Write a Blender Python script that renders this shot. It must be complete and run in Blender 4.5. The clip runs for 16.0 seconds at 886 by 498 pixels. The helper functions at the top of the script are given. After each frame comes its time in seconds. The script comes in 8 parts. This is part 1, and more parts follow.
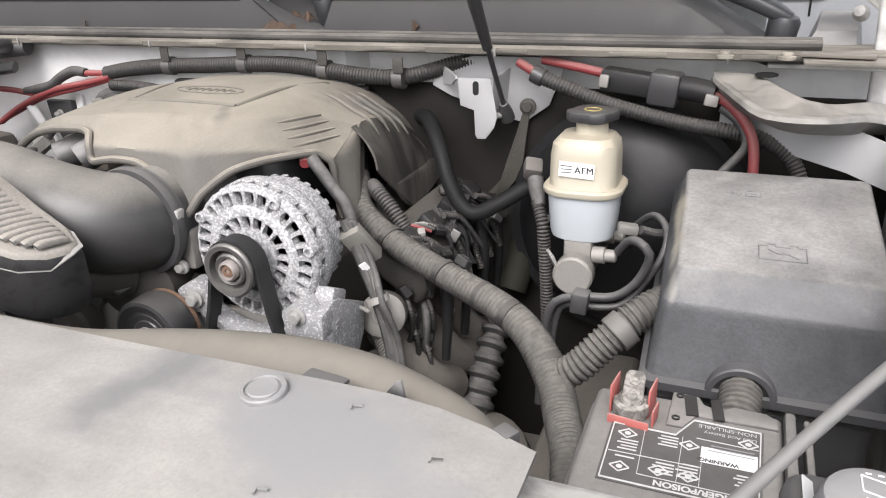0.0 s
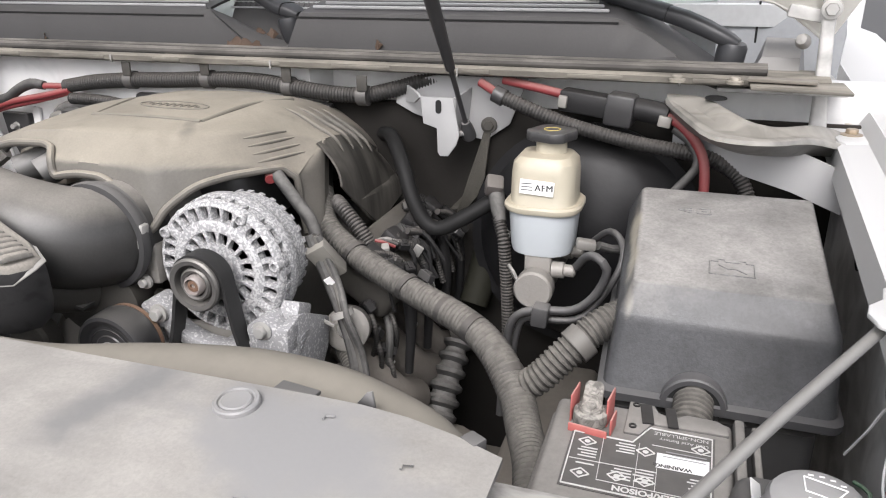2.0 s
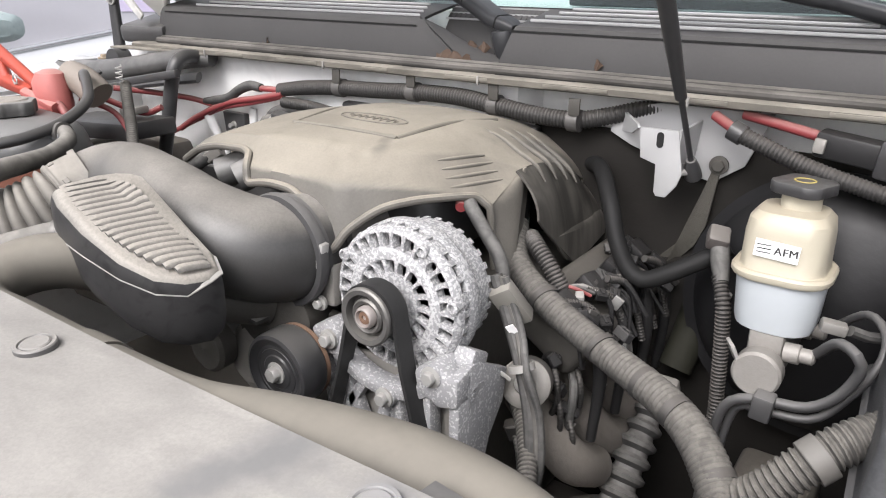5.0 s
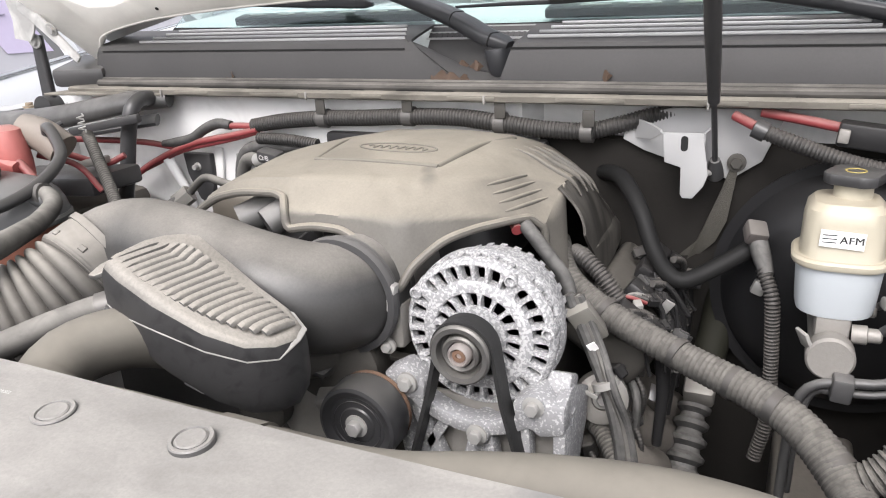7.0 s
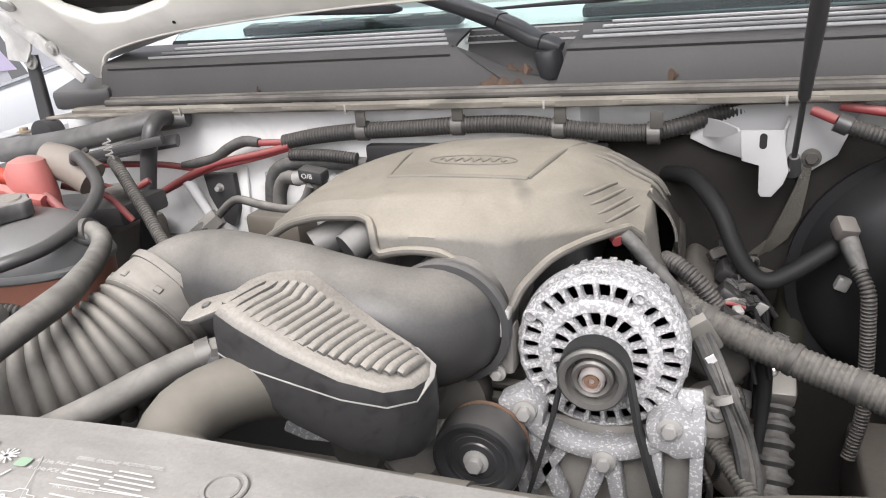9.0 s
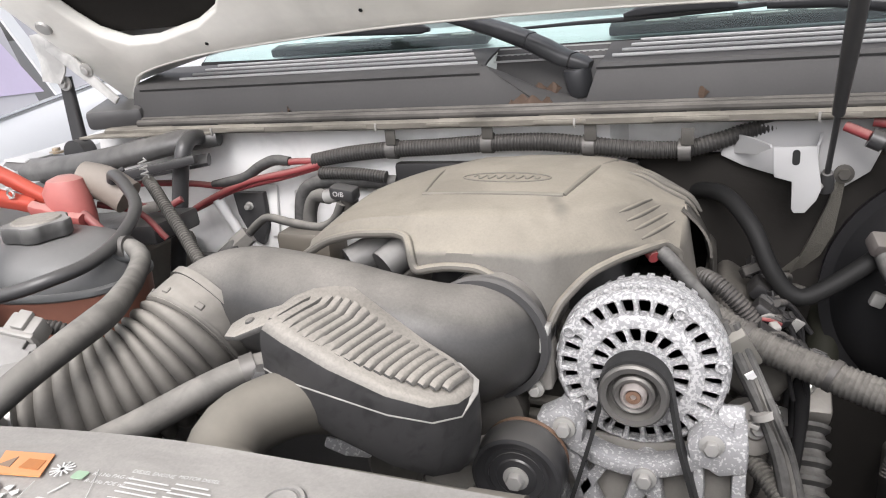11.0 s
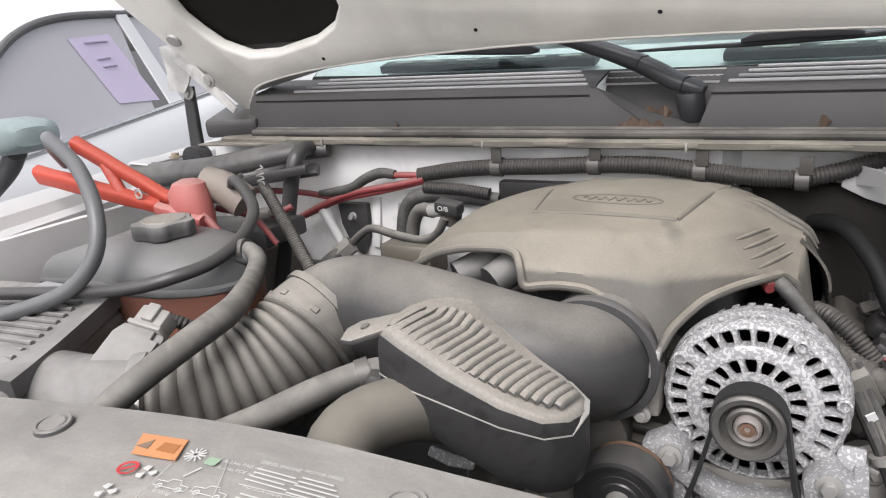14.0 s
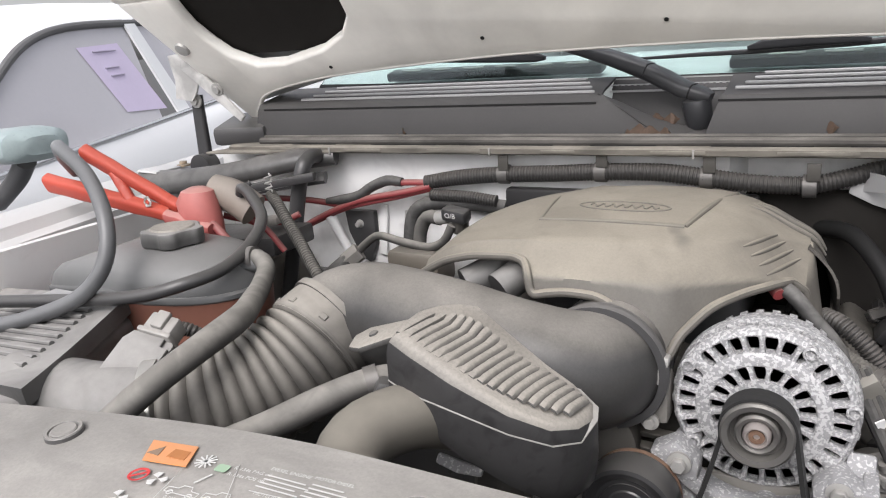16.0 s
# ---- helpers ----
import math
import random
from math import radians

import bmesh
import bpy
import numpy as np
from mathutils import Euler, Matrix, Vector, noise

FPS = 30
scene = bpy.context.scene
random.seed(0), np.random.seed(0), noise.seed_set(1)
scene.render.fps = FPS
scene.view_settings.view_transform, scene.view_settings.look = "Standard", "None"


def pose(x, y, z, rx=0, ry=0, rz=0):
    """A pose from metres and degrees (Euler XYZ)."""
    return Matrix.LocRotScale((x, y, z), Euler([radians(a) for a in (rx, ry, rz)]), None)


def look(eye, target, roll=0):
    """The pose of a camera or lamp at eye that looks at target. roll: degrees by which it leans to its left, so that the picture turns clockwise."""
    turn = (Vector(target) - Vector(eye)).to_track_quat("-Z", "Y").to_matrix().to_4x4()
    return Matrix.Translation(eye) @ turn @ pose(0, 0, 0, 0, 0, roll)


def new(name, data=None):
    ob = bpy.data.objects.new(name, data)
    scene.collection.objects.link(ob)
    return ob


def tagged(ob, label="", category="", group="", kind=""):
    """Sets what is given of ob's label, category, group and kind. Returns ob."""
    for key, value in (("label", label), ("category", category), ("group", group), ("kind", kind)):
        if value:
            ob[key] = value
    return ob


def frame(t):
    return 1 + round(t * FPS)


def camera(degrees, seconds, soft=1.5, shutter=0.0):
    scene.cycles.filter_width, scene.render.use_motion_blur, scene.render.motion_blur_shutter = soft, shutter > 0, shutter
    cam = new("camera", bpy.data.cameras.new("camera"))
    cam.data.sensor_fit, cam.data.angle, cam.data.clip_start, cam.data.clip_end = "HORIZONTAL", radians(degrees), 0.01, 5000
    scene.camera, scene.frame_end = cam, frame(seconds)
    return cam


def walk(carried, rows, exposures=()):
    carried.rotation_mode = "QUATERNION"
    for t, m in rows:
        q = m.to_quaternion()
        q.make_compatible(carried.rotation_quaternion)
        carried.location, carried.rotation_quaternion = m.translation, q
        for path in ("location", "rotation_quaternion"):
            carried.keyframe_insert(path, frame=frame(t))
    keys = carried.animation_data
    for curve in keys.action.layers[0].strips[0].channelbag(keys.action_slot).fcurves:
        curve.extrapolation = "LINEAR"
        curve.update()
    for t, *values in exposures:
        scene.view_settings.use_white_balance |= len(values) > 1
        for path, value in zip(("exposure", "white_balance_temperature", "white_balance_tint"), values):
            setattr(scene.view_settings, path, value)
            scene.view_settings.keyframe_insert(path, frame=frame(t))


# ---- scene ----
SKY_STRENGTH, SUN_STRENGTH = 0.30, 2.3
cam = camera(61.8, 16.0, soft=1.1)
PATH = [
    (0, (0.483, -0.57, 1.314), (-0.224, 1.137, 0.546), -1.9),
    (0.5, (0.486, -0.591, 1.31), (-0.121, 1.148, 0.532), -1.4),
    (1, (0.489, -0.601, 1.314), (-0.08, 1.154, 0.542), -1.1),
    (1.5, (0.488, -0.596, 1.321), (-0.086, 1.166, 0.568), -0.8),
    (2, (0.483, -0.588, 1.322), (-0.122, 1.171, 0.588), -0.5),
    (2.5, (0.478, -0.581, 1.323), (-0.179, 1.167, 0.605), -0.3),
    (3, (0.474, -0.575, 1.325), (-0.25, 1.151, 0.62), -0.0),
    (3.5, (0.469, -0.56, 1.323), (-0.333, 1.134, 0.625), 0.2),
    (4, (0.456, -0.534, 1.32), (-0.434, 1.116, 0.622), 0.4),
    (4.5, (0.441, -0.503, 1.317), (-0.536, 1.094, 0.615), 0.6),
    (5, (0.433, -0.488, 1.315), (-0.636, 1.05, 0.615), 0.5),
    (5.2, (0.423, -0.491, 1.314), (-0.667, 1.033, 0.615), 0.5),
    (7.3, (0.201, -0.563, 1.33), (-0.553, 1.159, 0.647), -2.9),
    (7.5, (0.163, -0.54, 1.324), (-0.574, 1.185, 0.632), -2.9),
    (8, (0.109, -0.521, 1.324), (-0.625, 1.193, 0.6), -3.3),
    (8.5, (0.092, -0.561, 1.341), (-0.606, 1.173, 0.632), -4.5),
    (8.7, (0.092, -0.567, 1.343), (-0.585, 1.18, 0.643), -4.7),
    (10.8, (0.071, -0.582, 1.343), (-0.617, 1.181, 0.698), -5.1),
    (11, (0.069, -0.584, 1.344), (-0.638, 1.175, 0.707), -5.1),
    (11.5, (0.062, -0.591, 1.347), (-0.691, 1.157, 0.733), -4.9),
    (12, (0.055, -0.597, 1.346), (-0.745, 1.136, 0.749), -4.6),
    (12.5, (0.05, -0.601, 1.345), (-0.79, 1.117, 0.758), -4.3),
    (13, (0.047, -0.604, 1.344), (-0.823, 1.1, 0.762), -4.1),
    (13.5, (0.043, -0.606, 1.344), (-0.846, 1.091, 0.767), -3.9),
    (14, (0.042, -0.606, 1.346), (-0.859, 1.085, 0.773), -3.9),
    (14.5, (0.04, -0.608, 1.344), (-0.866, 1.083, 0.777), -3.9),
    (15, (0.043, -0.609, 1.347), (-0.867, 1.081, 0.785), -4.0),
    (15.5, (0.043, -0.61, 1.346), (-0.87, 1.08, 0.791), -4.1),
    (16, (0.041, -0.609, 1.347), (-0.875, 1.081, 0.793), -4.1),
]
walk(cam, [(t, look(eye, target, roll)) for t, eye, target, roll in PATH],
     exposures=((0, 0.12, 6450, 13), (1, 0.02, 6450, 13), (2.5, 0.01, 6450, 13), (5, 0.17, 6450, 13), (8.5, 0.13, 6450, 13), (11, 0.02, 6450, 13), (12, -0.07, 6450, 13), (13.3, -0.27, 6450, 13), (16, -0.26, 6450, 13)))


# ---- world and light ----
world = bpy.data.worlds.new("world")
scene.world = world
world.use_nodes = True
wn = world.node_tree.nodes
sky = wn.new("ShaderNodeTexSky")
sky.sky_type = "NISHITA"
sky.sun_disc = False
sky.sun_elevation = radians(47)
sky.sun_rotation = radians(175)
sky.air_density = 1.0
sky.dust_density = 4.0
soft_sky = wn.new("ShaderNodeHueSaturation")
soft_sky.inputs["Saturation"].default_value = 0.22
world.node_tree.links.new(sky.outputs[0], soft_sky.inputs["Color"])
world.node_tree.links.new(soft_sky.outputs[0], wn["Background"].inputs[0])
wn["Background"].inputs[1].default_value = SKY_STRENGTH
sun = new("sun", bpy.data.lights.new("sun", "SUN"))
sun.data.energy = SUN_STRENGTH
sun.data.angle = radians(40)
sun.data.color = (1.0, 0.98, 0.965)
sun.matrix_world = look((0.25, -2.95, 4.25), (0, 0, 1))


# ---- building tools ----
def spline(pts, step=0.01):
    """Smooth line through the points, sampled evenly."""
    p = [Vector(q) for q in pts]
    if len(p) == 2:
        dense = [p[0].lerp(p[1], i / 20) for i in range(21)]
    else:
        e = [p[0] * 2 - p[1]] + p + [p[-1] * 2 - p[-2]]
        dense = []
        for i in range(1, len(e) - 2):
            a, b, c, d = e[i - 1:i + 3]
            for k in range(16):
                t = k / 16
                dense.append(0.5 * (2 * b + (c - a) * t + (2 * a - 5 * b + 4 * c - d) * t * t + (3 * b - a - 3 * c + d) * t ** 3))
        dense.append(p[-1])
    length = [0.0]
    for a, b in zip(dense, dense[1:]):
        length.append(length[-1] + (b - a).length)
    n = max(2, int(round(length[-1] / step)))
    out, j = [], 0
    for i in range(n + 1):
        s = length[-1] * i / n
        while j < len(length) - 2 and length[j + 1] < s:
            j += 1
        f = (s - length[j]) / max(1e-9, length[j + 1] - length[j])
        out.append(dense[j].lerp(dense[j + 1], min(1, max(0, f))))
    return out


def directions(line):
    """Tangent and two sideways directions at each point of a line, without twist."""
    out, side = [], None
    for i, p in enumerate(line):
        t = (line[min(i + 1, len(line) - 1)] - line[max(i - 1, 0)]).normalized()
        if side is None:
            side = t.orthogonal().normalized()
        side = (side - t * side.dot(t)).normalized()
        out.append((t, side, t.cross(side)))
    return out


def loft(rings, closed=True, caps=True, bm=None):
    bm = bm or bmesh.new()
    vs = [[bm.verts.new(p) for p in r] for r in rings]
    n = len(vs[0])
    for a, b in zip(vs, vs[1:]):
        for i in range(n if closed else n - 1):
            j = (i + 1) % n
            bm.faces.new((a[i], a[j], b[j], b[i]))
    if caps and closed:
        bm.faces.new(vs[0][::-1])
        bm.faces.new(vs[-1])
    return bm


def tube(pts, r, seg=14, step=0.01, rib=0.0, pitch=0.006, flat=1.0, bm=None, wave=(0.0, 0.15, 1.0, 0.85)):
    """A pipe along the points. r: a radius or one for each point; rib: depth of its corrugation."""
    if rib:
        step = pitch / len(wave)
    line = spline(pts, step)
    rr = r if isinstance(r, (list, tuple)) else [r] * len(pts)
    rings = []
    for i, (p, (t, a, b)) in enumerate(zip(line, directions(line))):
        u = i / (len(line) - 1) * (len(rr) - 1)
        k = min(int(u), len(rr) - 2)
        rad = rr[k] + (rr[k + 1] - rr[k]) * (u - k)
        if rib:
            rad -= wave[i % len(wave)] * rib
        rings.append([p + (a * math.cos(w) + b * math.sin(w) * flat) * rad for w in (2 * math.pi * j / seg for j in range(seg))])
    return loft(rings, True, True, bm)


def lathe(profile, m=None, seg=40, bm=None, a0=0.0, a1=360.0, ring=False):
    """Turns (radius, height) pairs round the local z axis."""
    m = m or Matrix()
    if ring:
        profile = list(profile) + [profile[0]]
    full = abs(a1 - a0) > 359.9
    n = seg if full else seg + 1
    rings = [[m @ Vector((r * math.cos(w), r * math.sin(w), z)) for w in (radians(a0 + (a1 - a0) * j / seg) for j in range(n))] for r, z in profile]
    return loft(rings, full, full and not ring, bm)


def soften(bm, width, segs=2, angle=30):
    if width > 0:
        bm.normal_update()
        edges = [e for e in bm.edges if len(e.link_faces) == 2 and e.calc_face_angle(0) > radians(angle)]
        bmesh.ops.bevel(bm, geom=edges, offset=width, segments=segs, profile=0.5, affect="EDGES", clamp_overlap=True)
    return bm


def box(size, m=None, bevel=0.002, segs=2, bm=None):
    one = bmesh.new()
    bmesh.ops.create_cube(one, size=1)
    bmesh.ops.scale(one, vec=size, verts=one.verts)
    soften(one, bevel, segs)
    one.transform(m or Matrix())
    return join(bm, one)


def join(bm, one):
    """Adds the mesh one to bm."""
    if bm is None:
        return one
    data = bpy.data.meshes.new("joined")
    one.to_mesh(data)
    one.free()
    bm.from_mesh(data)
    bpy.data.meshes.remove(data)
    return bm


def prism(poly, h, m=None, bevel=0.0, segs=2, bm=None):
    """A plate: the outline poly in local x, y, raised by h along local z."""
    one = bmesh.new()
    low = [one.verts.new((x, y, 0)) for x, y in poly]
    high = [one.verts.new((x, y, h)) for x, y in poly]
    n = len(poly)
    one.faces.new(low[::-1])
    one.faces.new(high)
    for i in range(n):
        one.faces.new((low[i], low[(i + 1) % n], high[(i + 1) % n], high[i]))
    bmesh.ops.recalc_face_normals(one, faces=one.faces)
    soften(one, bevel, segs)
    one.transform(m or Matrix())
    return join(bm, one)


def sheet(rows, thick=0.003, bm=None):
    """A bent sheet through a grid of points, with thickness below it."""
    one = loft([[Vector(p) for p in r] for r in rows], False, False)
    bmesh.ops.recalc_face_normals(one, faces=one.faces)
    if thick:
        bmesh.ops.solidify(one, geom=one.faces[:], thickness=thick)
    return join(bm, one)


def axis_to(p, d, up=(0, 0, 1)):
    """A pose at p whose local z points along d."""
    q = Vector(d).to_track_quat("Z", "Y")
    return Matrix.Translation(p) @ q.to_matrix().to_4x4()


def rounded(w, h, r, n=5):
    """Outline of a rounded rectangle round the origin."""
    out = []
    for cx, cy, a in ((w / 2 - r, h / 2 - r, 0), (-w / 2 + r, h / 2 - r, 90), (-w / 2 + r, -h / 2 + r, 180), (w / 2 - r, -h / 2 + r, 270)):
        out += [(cx + r * math.cos(radians(a + 90 * i / n)), cy + r * math.sin(radians(a + 90 * i / n))) for i in range(n + 1)]
    return out


def finish(bm, name, material, angle=35):
    bmesh.ops.recalc_face_normals(bm, faces=bm.faces)
    data = bpy.data.meshes.new(name)
    bm.to_mesh(data)
    bm.free()
    data.materials.append(material)
    data.shade_smooth()
    data.set_sharp_from_angle(angle=radians(angle))
    return data


def thing(name, at, label="", category="", group="", kind=""):
    ob = new(name)
    ob.empty_display_size = 0.05
    ob.location = at
    return tagged(ob, label, category, group, kind)


def solid(name, bm, material, label="", category="", group="", kind="", angle=35):
    """A thing of one mesh."""
    return tagged(new(name, finish(bm, name, material, angle)), label, category, group, kind)


def part(name, bm, material, parent, label="", angle=35):
    """One mesh under a thing or a part; the mesh is given in the world."""
    ob = new(name, finish(bm, name, material, angle))
    ob.parent = parent
    top = parent
    while top.parent:
        top = top.parent
    if parent is top:
        ob.matrix_parent_inverse = Matrix.Translation(-top.location)
    return tagged(ob, label)


def hexbolt(p, d, r=0.008, h=0.007, flange=1.45, bm=None):
    m = axis_to(p, d)
    bm = lathe([(0.0, -0.002), (r * flange, -0.002), (r * flange, 0.0015), (r * 0.9, 0.0025), (0, 0.0025)], m, 20, bm)
    return prism([(r * math.cos(radians(60 * i)), r * math.sin(radians(60 * i))) for i in range(6)], h, m, 0.0008, 1, bm)


# ---- materials ----
def surface(name, colour, rough=0.6, metal=0.0, dust=0.0, dust_colour=(0.36, 0.34, 0.305), fine=90.0, bump=0.15, vary=0.25, stain=0.3, spec=0.5, level=0.12, edge=None):
    """A worn surface: two scales of colour, dust that has settled on what faces up, fine relief. A dust floor on every
    face lifts the blacks as haze would.
    """
    mat = bpy.data.materials.new(name)
    mat.use_nodes = True
    nt = mat.node_tree
    nodes, links = nt.nodes, nt.links
    bsdf = nodes["Principled BSDF"]
    geo = nodes.new("ShaderNodeNewGeometry")
    info = nodes.new("ShaderNodeObjectInfo")

    def noise_at(scale, detail, rough_=0.6):
        n = nodes.new("ShaderNodeTexNoise")
        n.inputs["Scale"].default_value, n.inputs["Detail"].default_value, n.inputs["Roughness"].default_value = scale, detail, rough_
        links.new(geo.outputs["Position"], n.inputs["Vector"])
        return n.outputs["Fac"]

    def math_node(op, a, b, clamp=False):
        m = nodes.new("ShaderNodeMath")
        m.operation, m.use_clamp = op, clamp
        for i, v in enumerate((a, b)):
            if isinstance(v, (int, float)):
                m.inputs[i].default_value = v
            else:
                links.new(v, m.inputs[i])
        return m.outputs[0]

    def mix(fac, a, b):
        m = nodes.new("ShaderNodeMix")
        m.data_type = "RGBA"
        for key, v in ((0, fac), (6, a), (7, b)):
            if isinstance(v, (int, float)):
                m.inputs[key].default_value = v
            elif isinstance(v, tuple):
                m.inputs[key].default_value = (*v, 1)
            else:
                links.new(v, m.inputs[key])
        return m.outputs[2]

    big, small = noise_at(9, 4), noise_at(fine, 5)
    dark = tuple(c * (1 - vary) for c in colour)
    light = tuple(min(1, c * (1 + vary)) for c in colour)
    colour_out = mix(math_node("MULTIPLY", math_node("ADD", big, small), 0.5), dark, light)
    rough_out = math_node("ADD", rough - 0.08, math_node("MULTIPLY", small, 0.16), True)
    if dust:
        sep = nodes.new("ShaderNodeSeparateXYZ")
        links.new(geo.outputs["Normal"], sep.inputs[0])
        up = math_node("MULTIPLY_ADD", sep.outputs["Z"], 0.75)
        nodes[-1].inputs[2].default_value = level
        if edge:
            settled = nodes.new("ShaderNodeMapRange")
            settled.interpolation_type = "SMOOTHSTEP"
            settled.inputs[1].default_value, settled.inputs[2].default_value = edge
            links.new(math_node("ADD", sep.outputs["Z"], math_node("MULTIPLY", math_node("SUBTRACT", big, 0.5), 0.5)), settled.inputs[0])
            up = settled.outputs[0]
        patch = math_node("ADD", 1 - stain * 0.5, math_node("MULTIPLY", math_node("ADD", big, math_node("MULTIPLY", small, 0.6)), stain))
        patch = math_node("SUBTRACT", patch, stain * 0.3)
        # The lower bound lightens all faces, standing in for haze over the darks.
        fac = math_node("MULTIPLY", math_node("MULTIPLY", math_node("MAXIMUM", up, 0.06 if edge else 0.10), dust), patch, True)
        colour_out = mix(fac, colour_out, dust_colour)
        rough_out = math_node("MAXIMUM", rough_out, math_node("MULTIPLY", fac, 0.9))
    links.new(colour_out, bsdf.inputs["Base Color"])
    links.new(rough_out, bsdf.inputs["Roughness"])
    bsdf.inputs["Metallic"].default_value = metal
    bsdf.inputs["Specular IOR Level"].default_value = spec
    if bump:
        b = nodes.new("ShaderNodeBump")
        b.inputs["Strength"].default_value = bump
        b.inputs["Distance"].default_value = 0.002
        links.new(small, b.inputs["Height"])
        links.new(b.outputs[0], bsdf.inputs["Normal"])
    return mat


def smear(mat, scale, low, high, lo=0.75, hi=1.12, stretch=(1, 1, 1)):
    """Wiped and scuffed patches over a surface."""
    nt = mat.node_tree
    geo = nt.nodes.new("ShaderNodeNewGeometry")
    mp = nt.nodes.new("ShaderNodeMapping")
    mp.inputs["Scale"].default_value = stretch
    tex = nt.nodes.new("ShaderNodeTexNoise")
    tex.inputs["Scale"].default_value, tex.inputs["Detail"].default_value, tex.inputs["Distortion"].default_value = scale, 6, 0.8
    ramp = nt.nodes.new("ShaderNodeValToRGB")
    ramp.color_ramp.elements[0].position, ramp.color_ramp.elements[1].position = low, high
    ramp.color_ramp.elements[0].color, ramp.color_ramp.elements[1].color = (lo, lo, lo, 1), (hi, hi, hi, 1)
    mx = nt.nodes.new("ShaderNodeMix")
    mx.data_type, mx.blend_type = "RGBA", "MULTIPLY"
    mx.inputs[0].default_value = 1.0
    base = nt.nodes["Principled BSDF"].inputs["Base Color"]
    nt.links.new(geo.outputs["Position"], mp.inputs["Vector"])
    nt.links.new(mp.outputs[0], tex.inputs["Vector"])
    nt.links.new(tex.outputs["Fac"], ramp.inputs[0])
    nt.links.new(base.links[0].from_socket, mx.inputs[6])
    nt.links.new(ramp.outputs[0], mx.inputs[7])
    nt.links.new(mx.outputs[2], base)
    return mat


def wiped(mat, centre, radii, angle, to):
    """An oval where the dust has been rubbed off: its middle, half sizes and turn on the surface."""
    nt = mat.node_tree
    geo = nt.nodes.new("ShaderNodeNewGeometry")
    mp = nt.nodes.new("ShaderNodeMapping")
    mp.vector_type = "TEXTURE"
    mp.inputs["Location"].default_value = centre
    mp.inputs["Rotation"].default_value = (0, 0, radians(angle))
    mp.inputs["Scale"].default_value = radii
    tex = nt.nodes.new("ShaderNodeTexNoise")
    tex.inputs["Scale"].default_value, tex.inputs["Detail"].default_value = 22, 5
    ball = nt.nodes.new("ShaderNodeVectorMath")
    ball.operation = "LENGTH"
    off = nt.nodes.new("ShaderNodeMath")
    off.operation = "MULTIPLY_ADD"
    off.inputs[1].default_value = 1.9
    ramp = nt.nodes.new("ShaderNodeMapRange")
    ramp.interpolation_type = "SMOOTHSTEP"
    for i, v in ((1, 1.95), (2, 1.2), (3, 0.0), (4, 1.0)):
        ramp.inputs[i].default_value = v
    mx = nt.nodes.new("ShaderNodeMix")
    mx.data_type = "RGBA"
    mx.inputs[7].default_value = (*to, 1)
    base = nt.nodes["Principled BSDF"].inputs["Base Color"]
    nt.links.new(geo.outputs["Position"], mp.inputs["Vector"])
    nt.links.new(geo.outputs["Position"], tex.inputs["Vector"])
    nt.links.new(mp.outputs[0], ball.inputs[0])
    nt.links.new(tex.outputs["Fac"], off.inputs[0])
    nt.links.new(ball.outputs["Value"], off.inputs[2])
    nt.links.new(off.outputs[0], ramp.inputs[0])
    nt.links.new(ramp.outputs[0], mx.inputs[0])
    nt.links.new(base.links[0].from_socket, mx.inputs[6])
    nt.links.new(mx.outputs[2], base)
    return mat


TAN = (0.348, 0.318, 0.258)
plastic = surface("black_plastic", (0.038, 0.038, 0.04), 0.45, dust=0.5, dust_colour=(0.27, 0.262, 0.25))
plastic_clean = surface("black_plastic_clean", (0.032, 0.032, 0.034), 0.36, dust=0.28, dust_colour=(0.25, 0.24, 0.22))
cover_plastic = surface("dusty_cover_plastic", (0.095, 0.089, 0.079), 0.6, dust=0.9, dust_colour=(0.297, 0.27, 0.222), stain=0.4, edge=(0.25, 1.05), fine=320, bump=0.06)
intake_plastic = surface("dusty_intake_plastic", (0.03, 0.03, 0.03), 0.42, dust=0.85, dust_colour=(0.24, 0.226, 0.204), stain=0.7, edge=(0.3, 1.05), fine=300, bump=0.05)
shroud_plastic = surface("grey_dusty_sight_shield", (0.05, 0.05, 0.052), 0.42, dust=0.9, dust_colour=(0.365, 0.35, 0.325), stain=0.6, fine=300, bump=0.05)
smear(shroud_plastic, 5, 0.40, 0.62, 0.86, 1.1)
smear(shroud_plastic, 14, 0.35, 0.7, 0.9, 1.08, (1, 2.5, 1))
rubber = surface("rubber_hose", (0.028, 0.028, 0.028), 0.65, dust=0.65, dust_colour=(0.24, 0.232, 0.218), stain=0.5, level=0.16)
hose_tan = surface("dust_coated_hose", (0.06, 0.055, 0.046), 0.75, dust=0.9, dust_colour=(0.225, 0.208, 0.176), stain=0.6, edge=(-0.3, 1.2), bump=0.06)
loom_mat = surface("taped_loom", (0.035, 0.034, 0.032), 0.8, dust=0.8, dust_colour=(0.165, 0.155, 0.138), stain=0.5, level=0.3, bump=0.3)
loom_clean = surface("split_loom", (0.02, 0.02, 0.02), 0.55, dust=0.45, dust_colour=(0.22, 0.2, 0.18))
paint = surface("white_body_paint", (0.52, 0.52, 0.515), 0.5, vary=0.03, bump=0.0, spec=0.3)
paint_dull = surface("white_bay_paint", (0.70, 0.70, 0.695), 0.45, vary=0.05, dust=0.15, dust_colour=(0.45, 0.42, 0.37), stain=0.9, bump=0.05)
hood_paint = surface("dusty_hood_inner_paint", (0.80, 0.785, 0.735), 0.45, vary=0.08, dust=0.1, bump=0.03)
